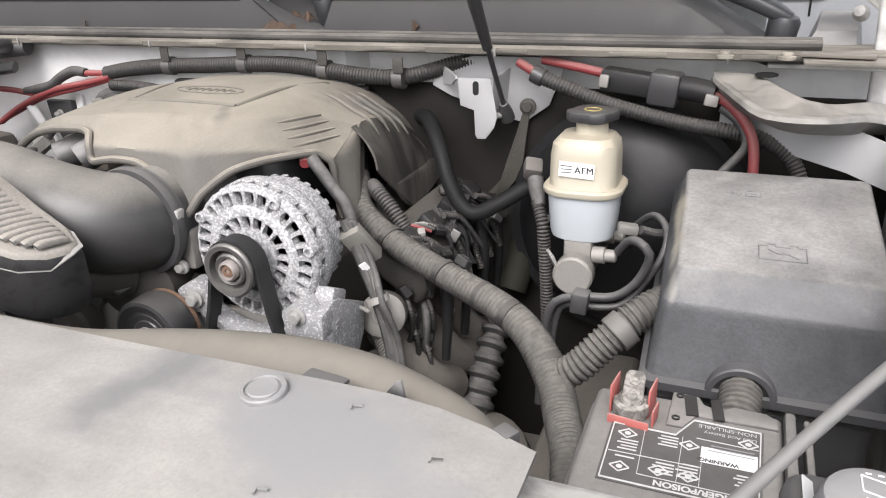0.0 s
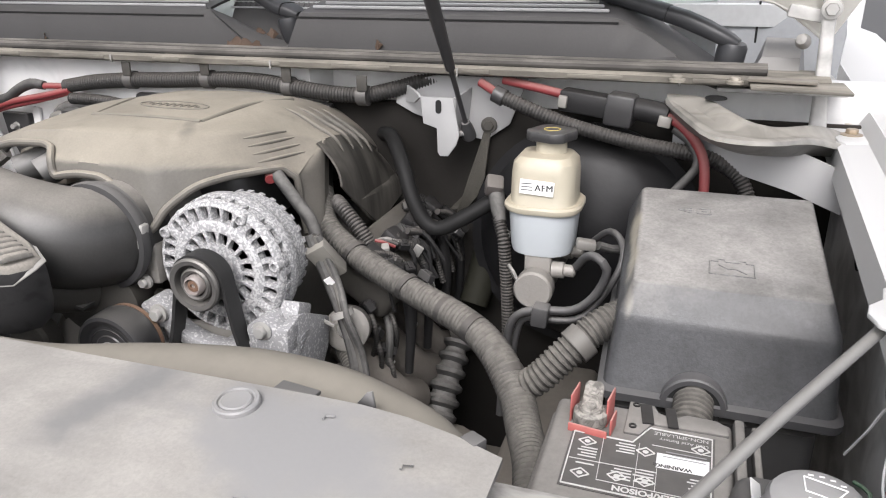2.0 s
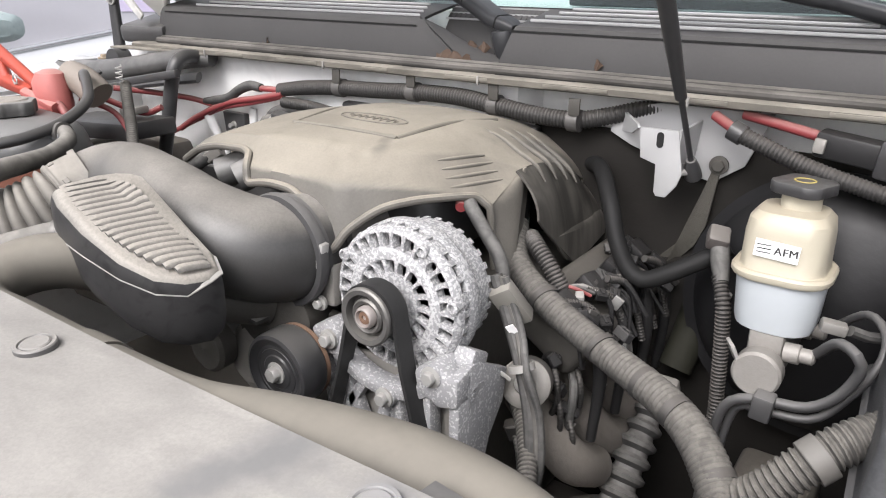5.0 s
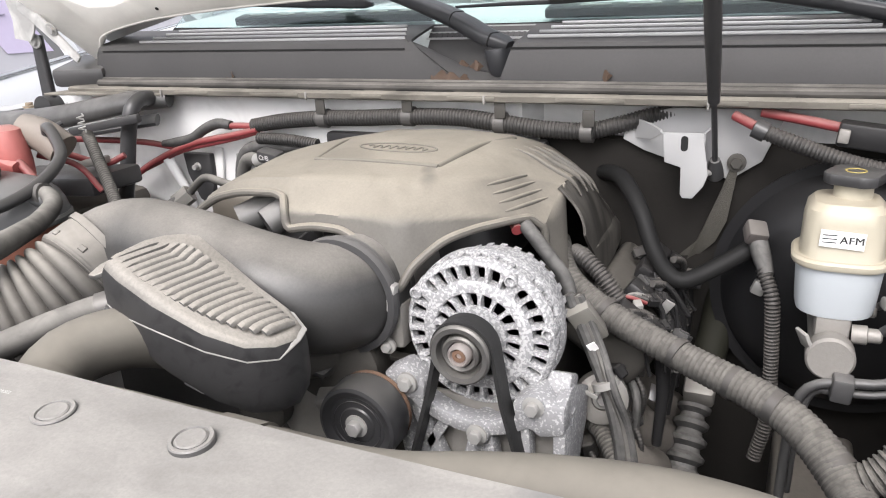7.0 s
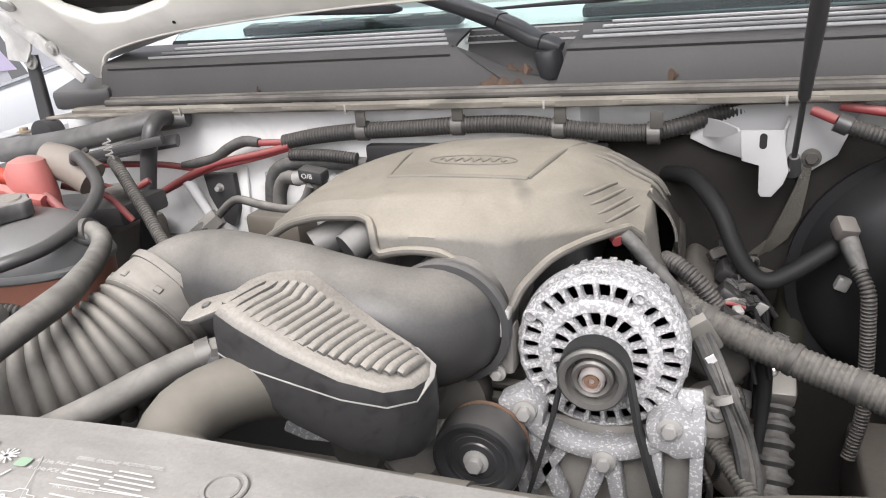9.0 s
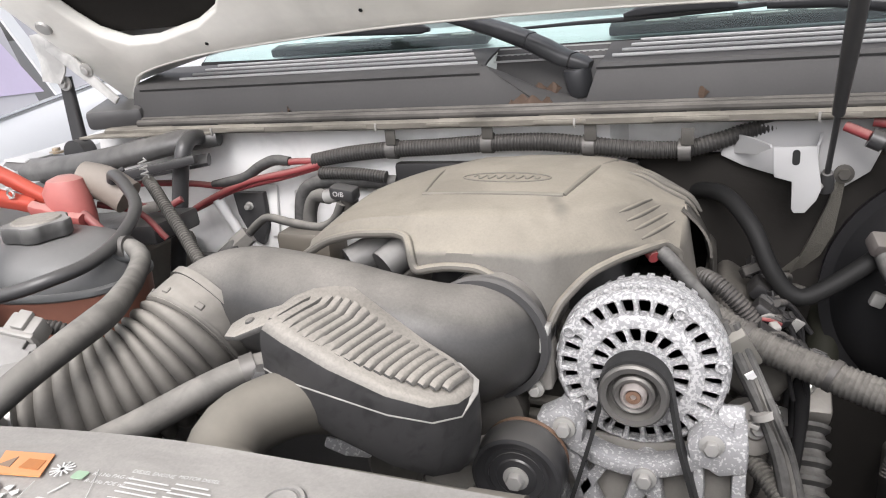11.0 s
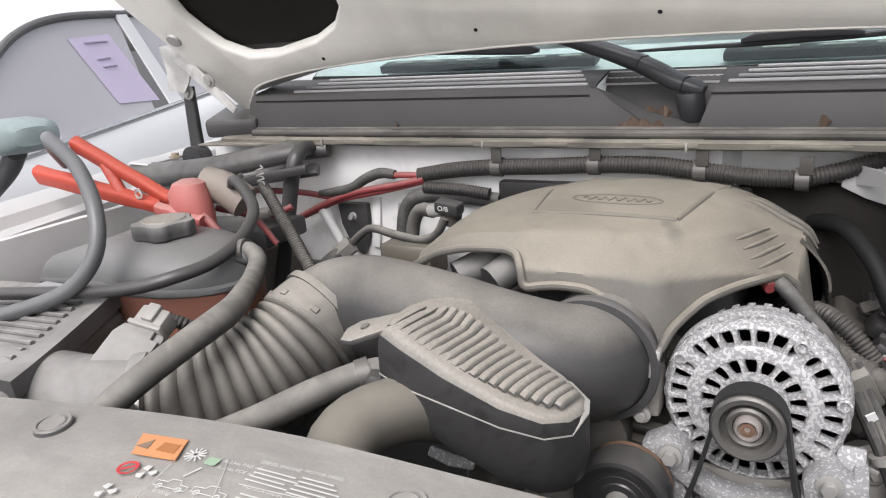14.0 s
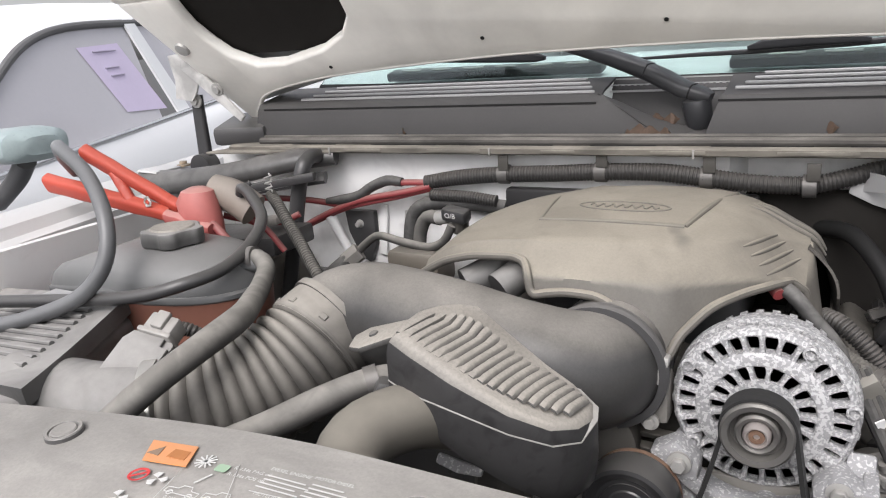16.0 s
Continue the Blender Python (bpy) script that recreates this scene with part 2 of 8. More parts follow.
steel_tan = surface("dust_caked_steel", (0.26, 0.24, 0.2), 0.7, dust=0.9, dust_colour=(0.42, 0.39, 0.335), stain=0.8, bump=0.4, fine=160)
steel = surface("zinc_steel", (0.40, 0.395, 0.38), 0.5, metal=0.4, dust=0.35, vary=0.2)
grey_alloy = surface("grey_cast_alloy", (0.27, 0.257, 0.24), 0.55, metal=0.3, dust=0.4, bump=0.3, fine=200)
rust = surface("rusty_steel", (0.15, 0.085, 0.055), 0.8, dust=0.3, dust_colour=(0.28, 0.2, 0.14), vary=0.5, bump=0.4)
dark_steel = surface("dark_engine_metal", (0.055, 0.052, 0.047), 0.6, dust=0.5, dust_colour=(0.2, 0.185, 0.162), spec=0.35, bump=0.4)
grime = surface("grimy_underbody", (0.16, 0.15, 0.135), 0.9, spec=0.15, dust=0.5, dust_colour=(0.24, 0.22, 0.19))
insulation = surface("dark_insulation", (0.016, 0.015, 0.014), 0.95, spec=0.12, dust=0.25, level=-0.1, dust_colour=(0.12, 0.105, 0.085), bump=0.4, fine=60)
red_cable = surface("red_cable_jacket", (0.23, 0.03, 0.035), 0.55, dust=0.6, dust_colour=(0.36, 0.24, 0.21))
red_cap = surface("faded_red_plastic", (0.42, 0.10, 0.09), 0.5, dust=0.6, dust_colour=(0.46, 0.34, 0.30))
orange_red = surface("orange_red_clamp_plastic", (0.42, 0.05, 0.028), 0.5, dust=0.18, dust_colour=(0.5, 0.25, 0.18))
cream = surface("yellowed_reservoir_plastic", (0.40, 0.37, 0.295), 0.4, vary=0.12, dust=0.3, dust_colour=(0.5, 0.42, 0.3))
milky = surface("milky_reservoir_plastic", (0.43, 0.46, 0.48), 0.35, vary=0.05, bump=0.03)
label_white = surface("white_label", (0.8, 0.8, 0.8), 0.5, vary=0.04, bump=0.0)
ink = surface("black_print", (0.03, 0.03, 0.03), 0.6, bump=0.0)
ink_white = surface("white_print", (0.58, 0.58, 0.565), 0.6, bump=0.0, vary=0.15)
hose_grey = smear(surface("dusty_grey_hose", (0.035, 0.034, 0.033), 0.7, dust=0.9, dust_colour=(0.265, 0.252, 0.228), stain=0.6, level=0.2), 40, 0.35, 0.6, 0.8, 1.1)
wire_white = surface("pale_plastic", (0.27, 0.263, 0.25), 0.5, dust=0.4)
asphalt = surface("asphalt", (0.06, 0.06, 0.06), 0.9, vary=0.4, bump=0.5, fine=40)
smear(cover_plastic, 9, 0.38, 0.6, 0.88, 1.06)
smear(cover_plastic, 26, 0.3, 0.45, 0.92, 1.0, (1, 1, 0.35))
smear(cover_plastic, 420, 0.35, 0.6, 0.95, 1.03)
wiped(cover_plastic, (0.012, 0.36, 1.1), (0.045, 0.11, 0.3), -18, (0.12, 0.113, 0.10))
for c, r, a in (((-0.088, 0.135, 1.138), (0.016, 0.05, 0.016), 25), ((-0.03, 0.14, 1.148), (0.014, 0.05, 0.018), -20), ((-0.205, 0.13, 1.15), (0.018, 0.05, 0.014), 30), ((0.0, 0.15, 1.105), (0.018, 0.06, 0.02), 10), ((-0.15, 0.12, 1.105), (0.02, 0.05, 0.012), -15)):
    wiped(cover_plastic, c, r, a, (0.17, 0.157, 0.135))
# Streaked cover plastic for the flank; the side's shade is in its darker base.
flank_plastic = smear(surface("shaded_streaked_cover_side", (0.058, 0.054, 0.048), 0.6, dust=0.5, dust_colour=(0.2, 0.187, 0.16), stain=0.7, edge=(0.3, 1.0), fine=320, bump=0.06), 30, 0.36, 0.62, 0.6, 1.5, (1, 1, 0.12))
smear(intake_plastic, 11, 0.36, 0.62, 0.8, 1.1)
smear(intake_plastic, 420, 0.35, 0.6, 0.93, 1.04)
smear(steel_tan, 45, 0.35, 0.6, 0.7, 1.1)
smear(shroud_plastic, 420, 0.35, 0.6, 0.95, 1.03)
smear(loom_mat, 120, 0.35, 0.6, 0.75, 1.15)
smear(rubber, 90, 0.35, 0.6, 0.75, 1.1)
smear(paint_dull, 16, 0.3, 0.5, 0.85, 1.0)
smear(hood_paint, 7, 0.3, 0.55, 0.88, 1.03)
bellows_mat = smear(surface("dusty_bellows_rubber", (0.045, 0.043, 0.04), 0.7, dust=1.0, dust_colour=(0.27, 0.253, 0.225), stain=0.9, level=0.18), 12, 0.36, 0.62, 0.75, 1.1)
clamp_steel = surface("clamp_steel", (0.085, 0.082, 0.08), 0.5, metal=0.3, dust=0.4)
black_hole = surface("dark_void", (0.025, 0.025, 0.025), 0.9, spec=0.1, bump=0.0)
# Dusty sheet steel, its grey lifted to stand in for haze on the right.
bare_sheet = smear(surface("dusty_haze_pale_sheet", (0.5, 0.495, 0.48), 0.5, dust=0.5, dust_colour=(0.45, 0.435, 0.41), stain=0.9), 18, 0.36, 0.6, 0.7, 1.1)

bracket_paint = surface("bracket_paint", (0.36, 0.36, 0.36), 0.5, vary=0.06, bump=0.05)
brace_mat = smear(surface("dusty_stamped_brace", (0.2, 0.195, 0.185), 0.5, dust=0.65, dust_colour=(0.33, 0.31, 0.272), stain=0.9, edge=(0.0, 1.1)), 22, 0.36, 0.6, 0.7, 1.1)
fuse_dark = surface("fuse_rim_plastic", (0.05, 0.05, 0.053), 0.5, dust=0.35, dust_colour=(0.22, 0.215, 0.21))
black_part = surface("black_connector_plastic", (0.014, 0.014, 0.015), 0.45, spec=0.3, dust=0.2, dust_colour=(0.16, 0.15, 0.14))
box_plastic = smear(surface("dusty_air_box_plastic", (0.05, 0.05, 0.05), 0.5, dust=0.85, dust_colour=(0.34, 0.33, 0.315), stain=0.7, level=0.15), 14, 0.36, 0.6, 0.75, 1.1)
lid_plastic = smear(surface("dust_coated_lid", (0.05, 0.05, 0.05), 0.6, dust=0.8, dust_colour=(0.37, 0.345, 0.305), stain=0.5, edge=(-0.1, 0.85), bump=0.08, fine=420), 300, 0.35, 0.6, 0.88, 1.04)
seal_mat = smear(surface("dusty_rubber_seal", (0.05, 0.047, 0.044), 0.8, dust=0.6, dust_colour=(0.30, 0.28, 0.25), stain=1.2), 30, 0.35, 0.6, 0.6, 1.1, (0.3, 1, 1))
flange_mat = smear(surface("dirt_caked_flange", (0.14, 0.13, 0.11), 0.75, dust=0.75, dust_colour=(0.33, 0.305, 0.26), stain=1.2, bump=0.4, fine=160), 30, 0.36, 0.6, 0.6, 1.1, (0.3, 1, 1))

# ---- ground ----
solid("ground", prism([(-300, -300), (300, -300), (300, 300), (-300, 300)], -0.1), asphalt, "grey asphalt ground under the parked truck", "ground", kind="structure")

# ---- bay shell ----
FW = 0.47
bm = prism([(-0.98, 0.431), (-0.08, 0.431), (-0.06, FW), (0.72, FW), (0.72, FW + 0.02), (-0.98, FW + 0.02)], 0.87, pose(0, 0, 0.3))
solid("wall_firewall", bm, paint_dull, "white painted steel firewall with dust", "wall", kind="structure")
# The mat's near-black colour carries the deep shade behind the booster.
bm = prism([(-0.06, FW - 0.03), (0.7, FW - 0.03), (0.7, FW - 0.004), (-0.06, FW - 0.004)], 0.72, pose(0, 0, 0.4), 0.008)
solid("trim_firewall_mat", bm, insulation, "insulation mat on the lower firewall, blackened for deep shade", "mat", kind="structure")
bm = prism([(-1.0, -0.42), (0.72, -0.42), (0.72, FW), (-1.0, FW)], 0.02, pose(0, 0, 0.52))
solid("floor_bay", bm, grime, "grimy dark undertray beneath the engine", "undertray", kind="structure")
# inner aprons and fenders
bm = prism([(-0.44, 0.3), (0.6, 0.3), (0.6, 1.1), (-0.44, 1.1)], 0.015, Matrix(((0, 0, 1, 0.664), (1, 0, 0, 0), (0, 1, 0, 0), (0, 0, 0, 1))))
apron = solid("wall_apron_right", bm, bare_sheet, "dusty steel inner fender apron, paled as if by haze", "apron", kind="structure")
for y, z in ((0.235, 1.04), (0.03, 1.0), (-0.16, 0.98)):
    part("hole", prism(rounded(0.03, 0.06, 0.014), 0.002, Matrix(((0, 0, -1, 0.6638), (1, 0, 0, y), (0, 1, 0, z), (0, 0, 0, 1)))), black_hole, apron, "dark oval hole")
bm = prism([(-0.44, 0.3), (0.6, 0.3), (0.6, 1.1), (-0.44, 1.1)], 0.015, Matrix(((0, 0, 1, -0.99), (1, 0, 0, 0), (0, 1, 0, 0), (0, 0, 0, 1))))
solid("wall_apron_left", bm, paint_dull, "pale painted inner fender apron", "apron", kind="structure")


def fender(name, xs, side, ys):
    """The bolted flange, its step and the rounded outer skin of a front wing, from front to back."""
    prof = [(0.0, -0.03), (0.002, 0.0), (0.035, 0.002), (0.045, 0.02), (0.075, 0.028), (0.12, 0.026), (0.165, 0.01), (0.19, -0.03), (0.205, -0.12), (0.215, -0.3), (0.215, -0.6)]
    rows = []
    for y in ys:
        u = (y - ys[0]) / (ys[-1] - ys[0])
        x0 = xs[0] + (xs[1] - xs[0]) * u
        z0 = 1.085 + 0.055 * u if side > 0 else 1.075 + 0.07 * u
        rows.append([(x0 + side * dx, y, z0 + dz) for dx, dz in prof])
    wing = thing(name, (xs[0], 0.0, 1.0), "white painted front fender with a bolted inner flange", "fender")
    part("flange", sheet([row[:4] for row in rows], 0.0025), paint, wing)
    part("skin", sheet([row[3:] for row in rows], 0.0025), paint, wing)
    return wing


fender("fender", (0.60, 0.69), 1, [-0.6 + 0.1 * i for i in range(21)])
fender("fender", (-0.95, -1.10), -1, [-0.6 + 0.1 * i for i in range(21)])


def grow(a, b, n):
    return [a + (b - a) * i / (n - 1) for i in range(n)]


# ---- cowl ----
lip_rows = []
for y, z in ((0.394, 1.1715), (0.389, 1.1735), (0.388, 1.181), (0.393, 1.184), (0.42, 1.185), (0.46, 1.185)):
    lip_rows.append([(x, y, z) for x in grow(-0.92, 0.63, 40)])
solid("trim_cowl_flange", sheet(lip_rows, 0.003), flange_mat, "dust-caked steel flange along the cowl", "flange", kind="structure")
seal = thing("hood_seal", (-0.15, 0.41, 1.18), "dusty black rubber hood seal on the cowl", "seal")
part("bead", tube([(-0.86, 0.407, 1.189), (-0.5, 0.404, 1.190), (-0.2, 0.4045, 1.1895), (0.0, 0.404, 1.190), (0.25, 0.4035, 1.1892), (0.56, 0.402, 1.190)], 0.006, 10, 0.03), seal_mat, seal)
part("lip", tube([(-0.86, 0.418, 1.193), (-0.4, 0.4165, 1.1945), (0.0, 0.416, 1.194), (0.56, 0.415, 1.193)], 0.0045, 10, 0.03), seal_mat, seal)
for k in range(9):
    part("retainer", box((0.05 + 0.02 * (k % 3), 0.002, 0.005), pose(-0.80 + 0.165 * k, 0.3875, 1.1775, 0, 0, 1), 0.0008), flange_mat, seal)
for k in range(8):
    part("gap_line", box((0.09 + 0.03 * (k % 3), 0.002, 0.0014), pose(-0.74 + 0.175 * k, 0.4, 1.1852, 0, 0, 0), 0.0), black_hole, seal)
for k in range(5):
    part("stud", box((0.003, 0.003, 0.012), pose(-0.70 + 0.29 * k, 0.387, 1.176), 0.0006), wire_white, seal)
cowl_mat = surface("grey_black_cowl_plastic", (0.046, 0.045, 0.045), 0.55, dust=0.32, dust_colour=(0.26, 0.25, 0.24), stain=0.5, fine=300, bump=0.05, level=-0.05, spec=0.3)


def cowl_half(x0, x1, cut_lo, cut_hi):
    """One half of the cowl panel: front face, top with four raised louvre ribs."""
    prof = [(0.424, 1.168), (0.428, 1.20), (0.436, 1.236), (0.442, 1.246), (0.452, 1.2515), (0.48, 1.2568), (0.51, 1.2625), (0.54, 1.268)]
    rows = []
    for k, (y, z) in enumerate(prof):
        u = min(1.0, max(0.0, (z - 1.168) / 0.085))
        a, b = x0, x1
        if cut_lo:
            a = x0 + cut_lo * (1 - u)
        if cut_hi:
            b = x1 - cut_hi * u
        rows.append([(x, y, min(z, 1.249 - 0.62 * max(0.0, x - 0.375) + 0.19 * max(0.0, y - 0.452))) if x1 > 0 else (x, y, z) for x in grow(a, b, 30)])
    return rows


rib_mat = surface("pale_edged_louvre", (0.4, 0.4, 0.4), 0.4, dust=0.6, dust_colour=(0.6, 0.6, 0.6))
cowl = thing("windshield_cowl", (-0.15, 0.43, 1.17), "dark grey plastic cowl panel with louvres and fallen leaves", "cowl")
part("panel", sheet(cowl_half(-0.885, -0.135, 0, 0.125), 0.004), cowl_mat, cowl)
part("panel", sheet(cowl_half(-0.092, 0.515, -0.03, 0), 0.004), cowl_mat, cowl)
# recess between the halves
rec = sheet([[(x, y, z) for x in grow(-0.26, -0.08, 8)] for y, z in ((0.432, 1.17), (0.436, 1.19), (0.47, 1.197), (0.49, 1.20), (0.515, 1.238), (0.525, 1.252), (0.54, 1.266))], 0.003)
part("recess", rec, cowl_mat, cowl)
cheek = [[Vector((-0.262, 0.448, 1.2525)).lerp(Vector((-0.137, 0.4235, 1.172)), u), Vector((-0.232, 0.468, 1.236)).lerp(Vector((-0.125, 0.450, 1.186)), u), Vector((-0.205, 0.486, 1.212)).lerp(Vector((-0.115, 0.470, 1.196)), u)] for u in grow(0, 1, 8)]
part("cheek", sheet(cheek, 0.003), cowl_mat, cowl)
for a, b in ((-0.87, -0.262), (-0.098, 0.375)):
    part("face_groove", box((b - a, 0.0015, 0.0025), pose((a + b) / 2, 0.4362, 1.240), 0.0), black_hole, cowl)
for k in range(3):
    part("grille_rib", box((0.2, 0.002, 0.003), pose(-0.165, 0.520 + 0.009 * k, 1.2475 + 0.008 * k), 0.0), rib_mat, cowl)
for k in range(22):
    part("grille_bar", box((0.004, 0.02, 0.0016), pose(-0.26 + 0.009 * k, 0.529, 1.2555, 41, 0, 0), 0.0), cowl_mat, cowl)
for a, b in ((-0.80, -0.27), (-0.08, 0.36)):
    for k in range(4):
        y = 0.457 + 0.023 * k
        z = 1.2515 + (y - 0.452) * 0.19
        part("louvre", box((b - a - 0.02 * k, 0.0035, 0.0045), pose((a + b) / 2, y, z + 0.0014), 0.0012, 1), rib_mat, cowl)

# ---- windshield and cabin ----
glass = bpy.data.materials.new("windshield_glass")
glass.use_nodes = True
gb = glass.node_tree.nodes["Principled BSDF"]
gb.inputs["Base Color"].default_value = (0.74, 0.88, 0.86, 1)
gb.inputs["Roughness"].default_value = 0.03
gb.inputs["Transmission Weight"].default_value = 1.0
gb.inputs["IOR"].default_value = 1.45
ws = [[(x * (1 - 0.10 * u) - 0.15 * 0.10 * u, 0.545 + 0.75 * u + 0.12 * ((x + 0.15) / 0.8) ** 2, 1.264 + 0.635 * u) for x in grow(-0.9, 0.6, 16)] for u in grow(0, 1, 8)]
wind = thing("windshield", (-0.15, 0.78, 1.29), "tinted windshield of the truck above the cowl", "windshield", kind="structure")
pane = part("pane", sheet(ws, 0.005), glass, wind)
pane.visible_shadow = False
frit = [[(x, 0.541 + 0.75 * u + 0.12 * ((x + 0.15) / 0.8) ** 2, 1.262 + 0.635 * u) for x in grow(-0.9, 0.6, 16)] for u in (0.0, 0.008)]
part("band", sheet(frit, 0.002), black_hole, wind, "black frit band")
# The dashboard's pale grey stands in for sky reflected in the glass above.
shelf = [[(x, y, z) for x in grow(-0.95, 0.65, 10)] for y, z in ((0.60, 1.255), (0.72, 1.268), (0.90, 1.285), (1.1, 1.28), (1.25, 1.2), (1.27, 0.95))]
solid("dashboard", sheet(shelf, 0.03), surface("sky_pale_dashboard", (0.55, 0.56, 0.56), 0.8), "dashboard top behind the windshield, paled for reflected sky", "dashboard")
vent = thing("defroster_vent", (0.12, 0.66, 1.28), "black defroster vent strip along the dashboard edge", "vent")
part("strip", box((0.62, 0.035, 0.016), pose(0.2, 0.652, 1.276, 12, 0, 0), 0.004), black_part, vent)
for k in range(7):
    part("slot", box((0.05, 0.008, 0.002), pose(-0.03 + 0.075 * k, 0.645, 1.2845, 12, 0, 0), 0.0008), wire_white, vent)
vent = thing("defroster_vent", (-0.5, 0.66, 1.28), "black defroster vent strip along the dashboard edge", "vent")
part("strip", box((0.42, 0.035, 0.016), pose(-0.52, 0.655, 1.276, 12, 0, 0), 0.004), black_part, vent)
for k in range(6):
    part("slot", box((0.04, 0.008, 0.002), pose(-0.68 + 0.065 * k, 0.648, 1.2845, 12, 0, 0), 0.0008), wire_white, vent)
cab = thing("truck_cab", (-0.15, 2.0, 0.0), "white painted truck cab behind the windshield", "truck cab")
part("roof", prism([(-0.85, 1.28), (0.55, 1.28), (0.55, 2.7), (-0.85, 2.7)], 0.03, pose(0, 0, 1.88), 0.01), paint, cab)
for sx in (-1.12, 0.76):
    part("side", prism([(1.38, 0.4), (2.7, 0.4), (2.7, 1.3), (1.38, 1.24)], 0.06, Matrix(((0, 0, 1, sx), (1, 0, 0, 0), (0, 1, 0, 0), (0, 0, 0, 1))), 0.01), paint, cab)
for sx in (-1, 1):
    part("pillar", tube([(-0.15 + sx * 0.83, 0.80, 1.27), (-0.15 + sx * 0.76, 1.05, 1.58), (-0.15 + sx * 0.69, 1.32, 1.89)], 0.03, 10), paint, cab)
    part("rear_pillar", tube([(-0.15 + sx * 0.86, 2.6, 1.25), (-0.15 + sx * 0.68, 2.6, 1.89)], 0.05, 10), paint, cab)
part("rear_wall", box((1.8, 0.06, 0.85), pose(-0.17, 2.68, 0.83), 0.01), paint, cab)
fascia = thing("front_fascia", (-0.15, -0.62, 0.4), "dark grille and bumper across the front of the truck", "fascia")
part("grille", box((1.3, 0.05, 0.40), pose(-0.17, -0.60, 0.79), 0.02, 3), plastic, fascia)
part("bumper", box((1.9, 0.16, 0.24), pose(-0.17, -0.66, 0.46), 0.05, 4), steel, fascia)

# ---- hood, open ----
hood = thing("hood", (-0.15, 0.42, 1.3), "open white hood with a dust-stained inner frame", "hood")
TH = radians(47)
HM = Matrix(((1, 0, 0, 0), (0, -math.cos(TH), -math.sin(TH), 0.43), (0, math.sin(TH), -math.cos(TH), 1.30), (0, 0, 0, 1)))  # x across, y up the hood, z out of its underside


def mirror(pts):
    return [(-0.30 - x, y) for x, y in reversed(pts)]


EDGE = [(-0.932, -0.098), (-0.895, -0.060), (-0.85, -0.024), (-0.725, 0.006), (-0.568, 0.024), (-0.378, 0.037), (-0.218, 0.041), (-0.15, 0.041)]
POCKET = [(-0.90, 0.159), (-0.899, 0.135), (-0.887, 0.104), (-0.869, 0.072), (-0.827, 0.046), (-0.769, 0.047), (-0.678, 0.070), (-0.627, 0.097), (-0.597, 0.133), (-0.59, 0.20)]
edge = EDGE + mirror(EDGE)[1:]
outline = edge + [(0.715, 0.20), (0.60, 0.20)] + [(-0.30 - x, y) for x, y in POCKET] + [(0.28, 0.26), (-0.58, 0.26)] + POCKET[::-1] + [(-0.90, 0.20), (-1.015, 0.20)]
part("rear_frame", prism(outline, 0.022, HM, 0.006, 3), hood_paint, hood)
part("side_frame", prism([(-1.02, 0.198), (-0.90, 0.198), (-0.88, 1.2), (-0.98, 1.25)], 0.022, HM, 0.006), hood_paint, hood)
part("side_frame", prism([(0.60, 0.198), (0.72, 0.198), (0.68, 1.25), (0.58, 1.2)], 0.022, HM, 0.006), hood_paint, hood)
part("insulation", prism([(-0.95, 0.05), (0.65, 0.05), (0.65, 1.25), (-0.95, 1.25)], 0.008, HM @ Matrix.Translation((0, 0, -0.012))), insulation, hood, "dark grey insulation recess")
part("skin", prism([(-0.93, -0.09), (-0.6, 0.0), (-0.15, 0.03), (0.3, 0.0), (0.63, -0.09), (0.76, 0.2), (0.72, 1.3), (-1.02, 1.3), (-1.06, 0.2)], 0.004, HM @ Matrix.Translation((0, 0, -0.03))), paint, hood)
part("hem", tube([HM @ Vector((x, y + 0.003, 0.018)) for x, y in edge], 0.0045, 10), hood_paint, hood)
for x, y in ((-0.95, 0.09), (-0.68, 0.035), (-0.40, 0.075), (-0.15, 0.085), (0.1, 0.075)):
    part("hole", lathe([(0, 0), (0.003, 0), (0.003, 0.001), (0, 0.001)], HM @ Matrix.Translation((x, y, 0.0222)), 14), black_hole, hood)
part("bump_stop", lathe([(0, 0), (0.014, 0), (0.012, 0.004), (0.006, 0.005), (0, 0.005)], HM @ Matrix.Translation((-0.955, 0.095, 0.022)), 20), steel, hood)
# ---- sight shield over the radiator ----
shield = thing("radiator_cover", (-0.05, -0.4, 1.06), "dusty grey plastic radiator cover with push clips and printed labels", "radiator cover")
rows = []
for u in grow(0, 1, 10):
    row = []
    for x in grow(-0.80, 0.405, 40):
        back = -0.243 - 0.03 * max(0.0, (-0.25 - x) / 0.3) ** 1.5 - 0.02 * max(0.0, (x - 0.3) / 0.1) ** 2
        y = back + (-0.56 - back) * u
        z = 1.072 - 0.06 * u ** 2.2 + 0.0025 * math.sin(x * 9 + y * 7) - 0.004 * (abs(x + 0.15) / 0.5) ** 2
        row.append((x, y, z))
    rows.append(row)
part("panel", sheet(rows, 0.004), shroud_plastic, shield)


def push_clip(x, y, z, r=0.0145):
    m = pose(x, y, z, 4)
    rim = lathe([(r, -0.004), (r, 0.0006), (r * 0.95, 0.0016), (r * 0.80, 0.0016), (r * 0.75, 0.0004), (0, 0.0)], m, 36)
    ob = part("push_clip", rim, shroud_plastic, shield)
    part("centre", lathe([(r * 0.72, -0.002), (r * 0.70, 0.0010), (r * 0.62, 0.0018), (r * 0.3, 0.0014), (0, 0.0014)], m, 36), shroud_plastic, ob)


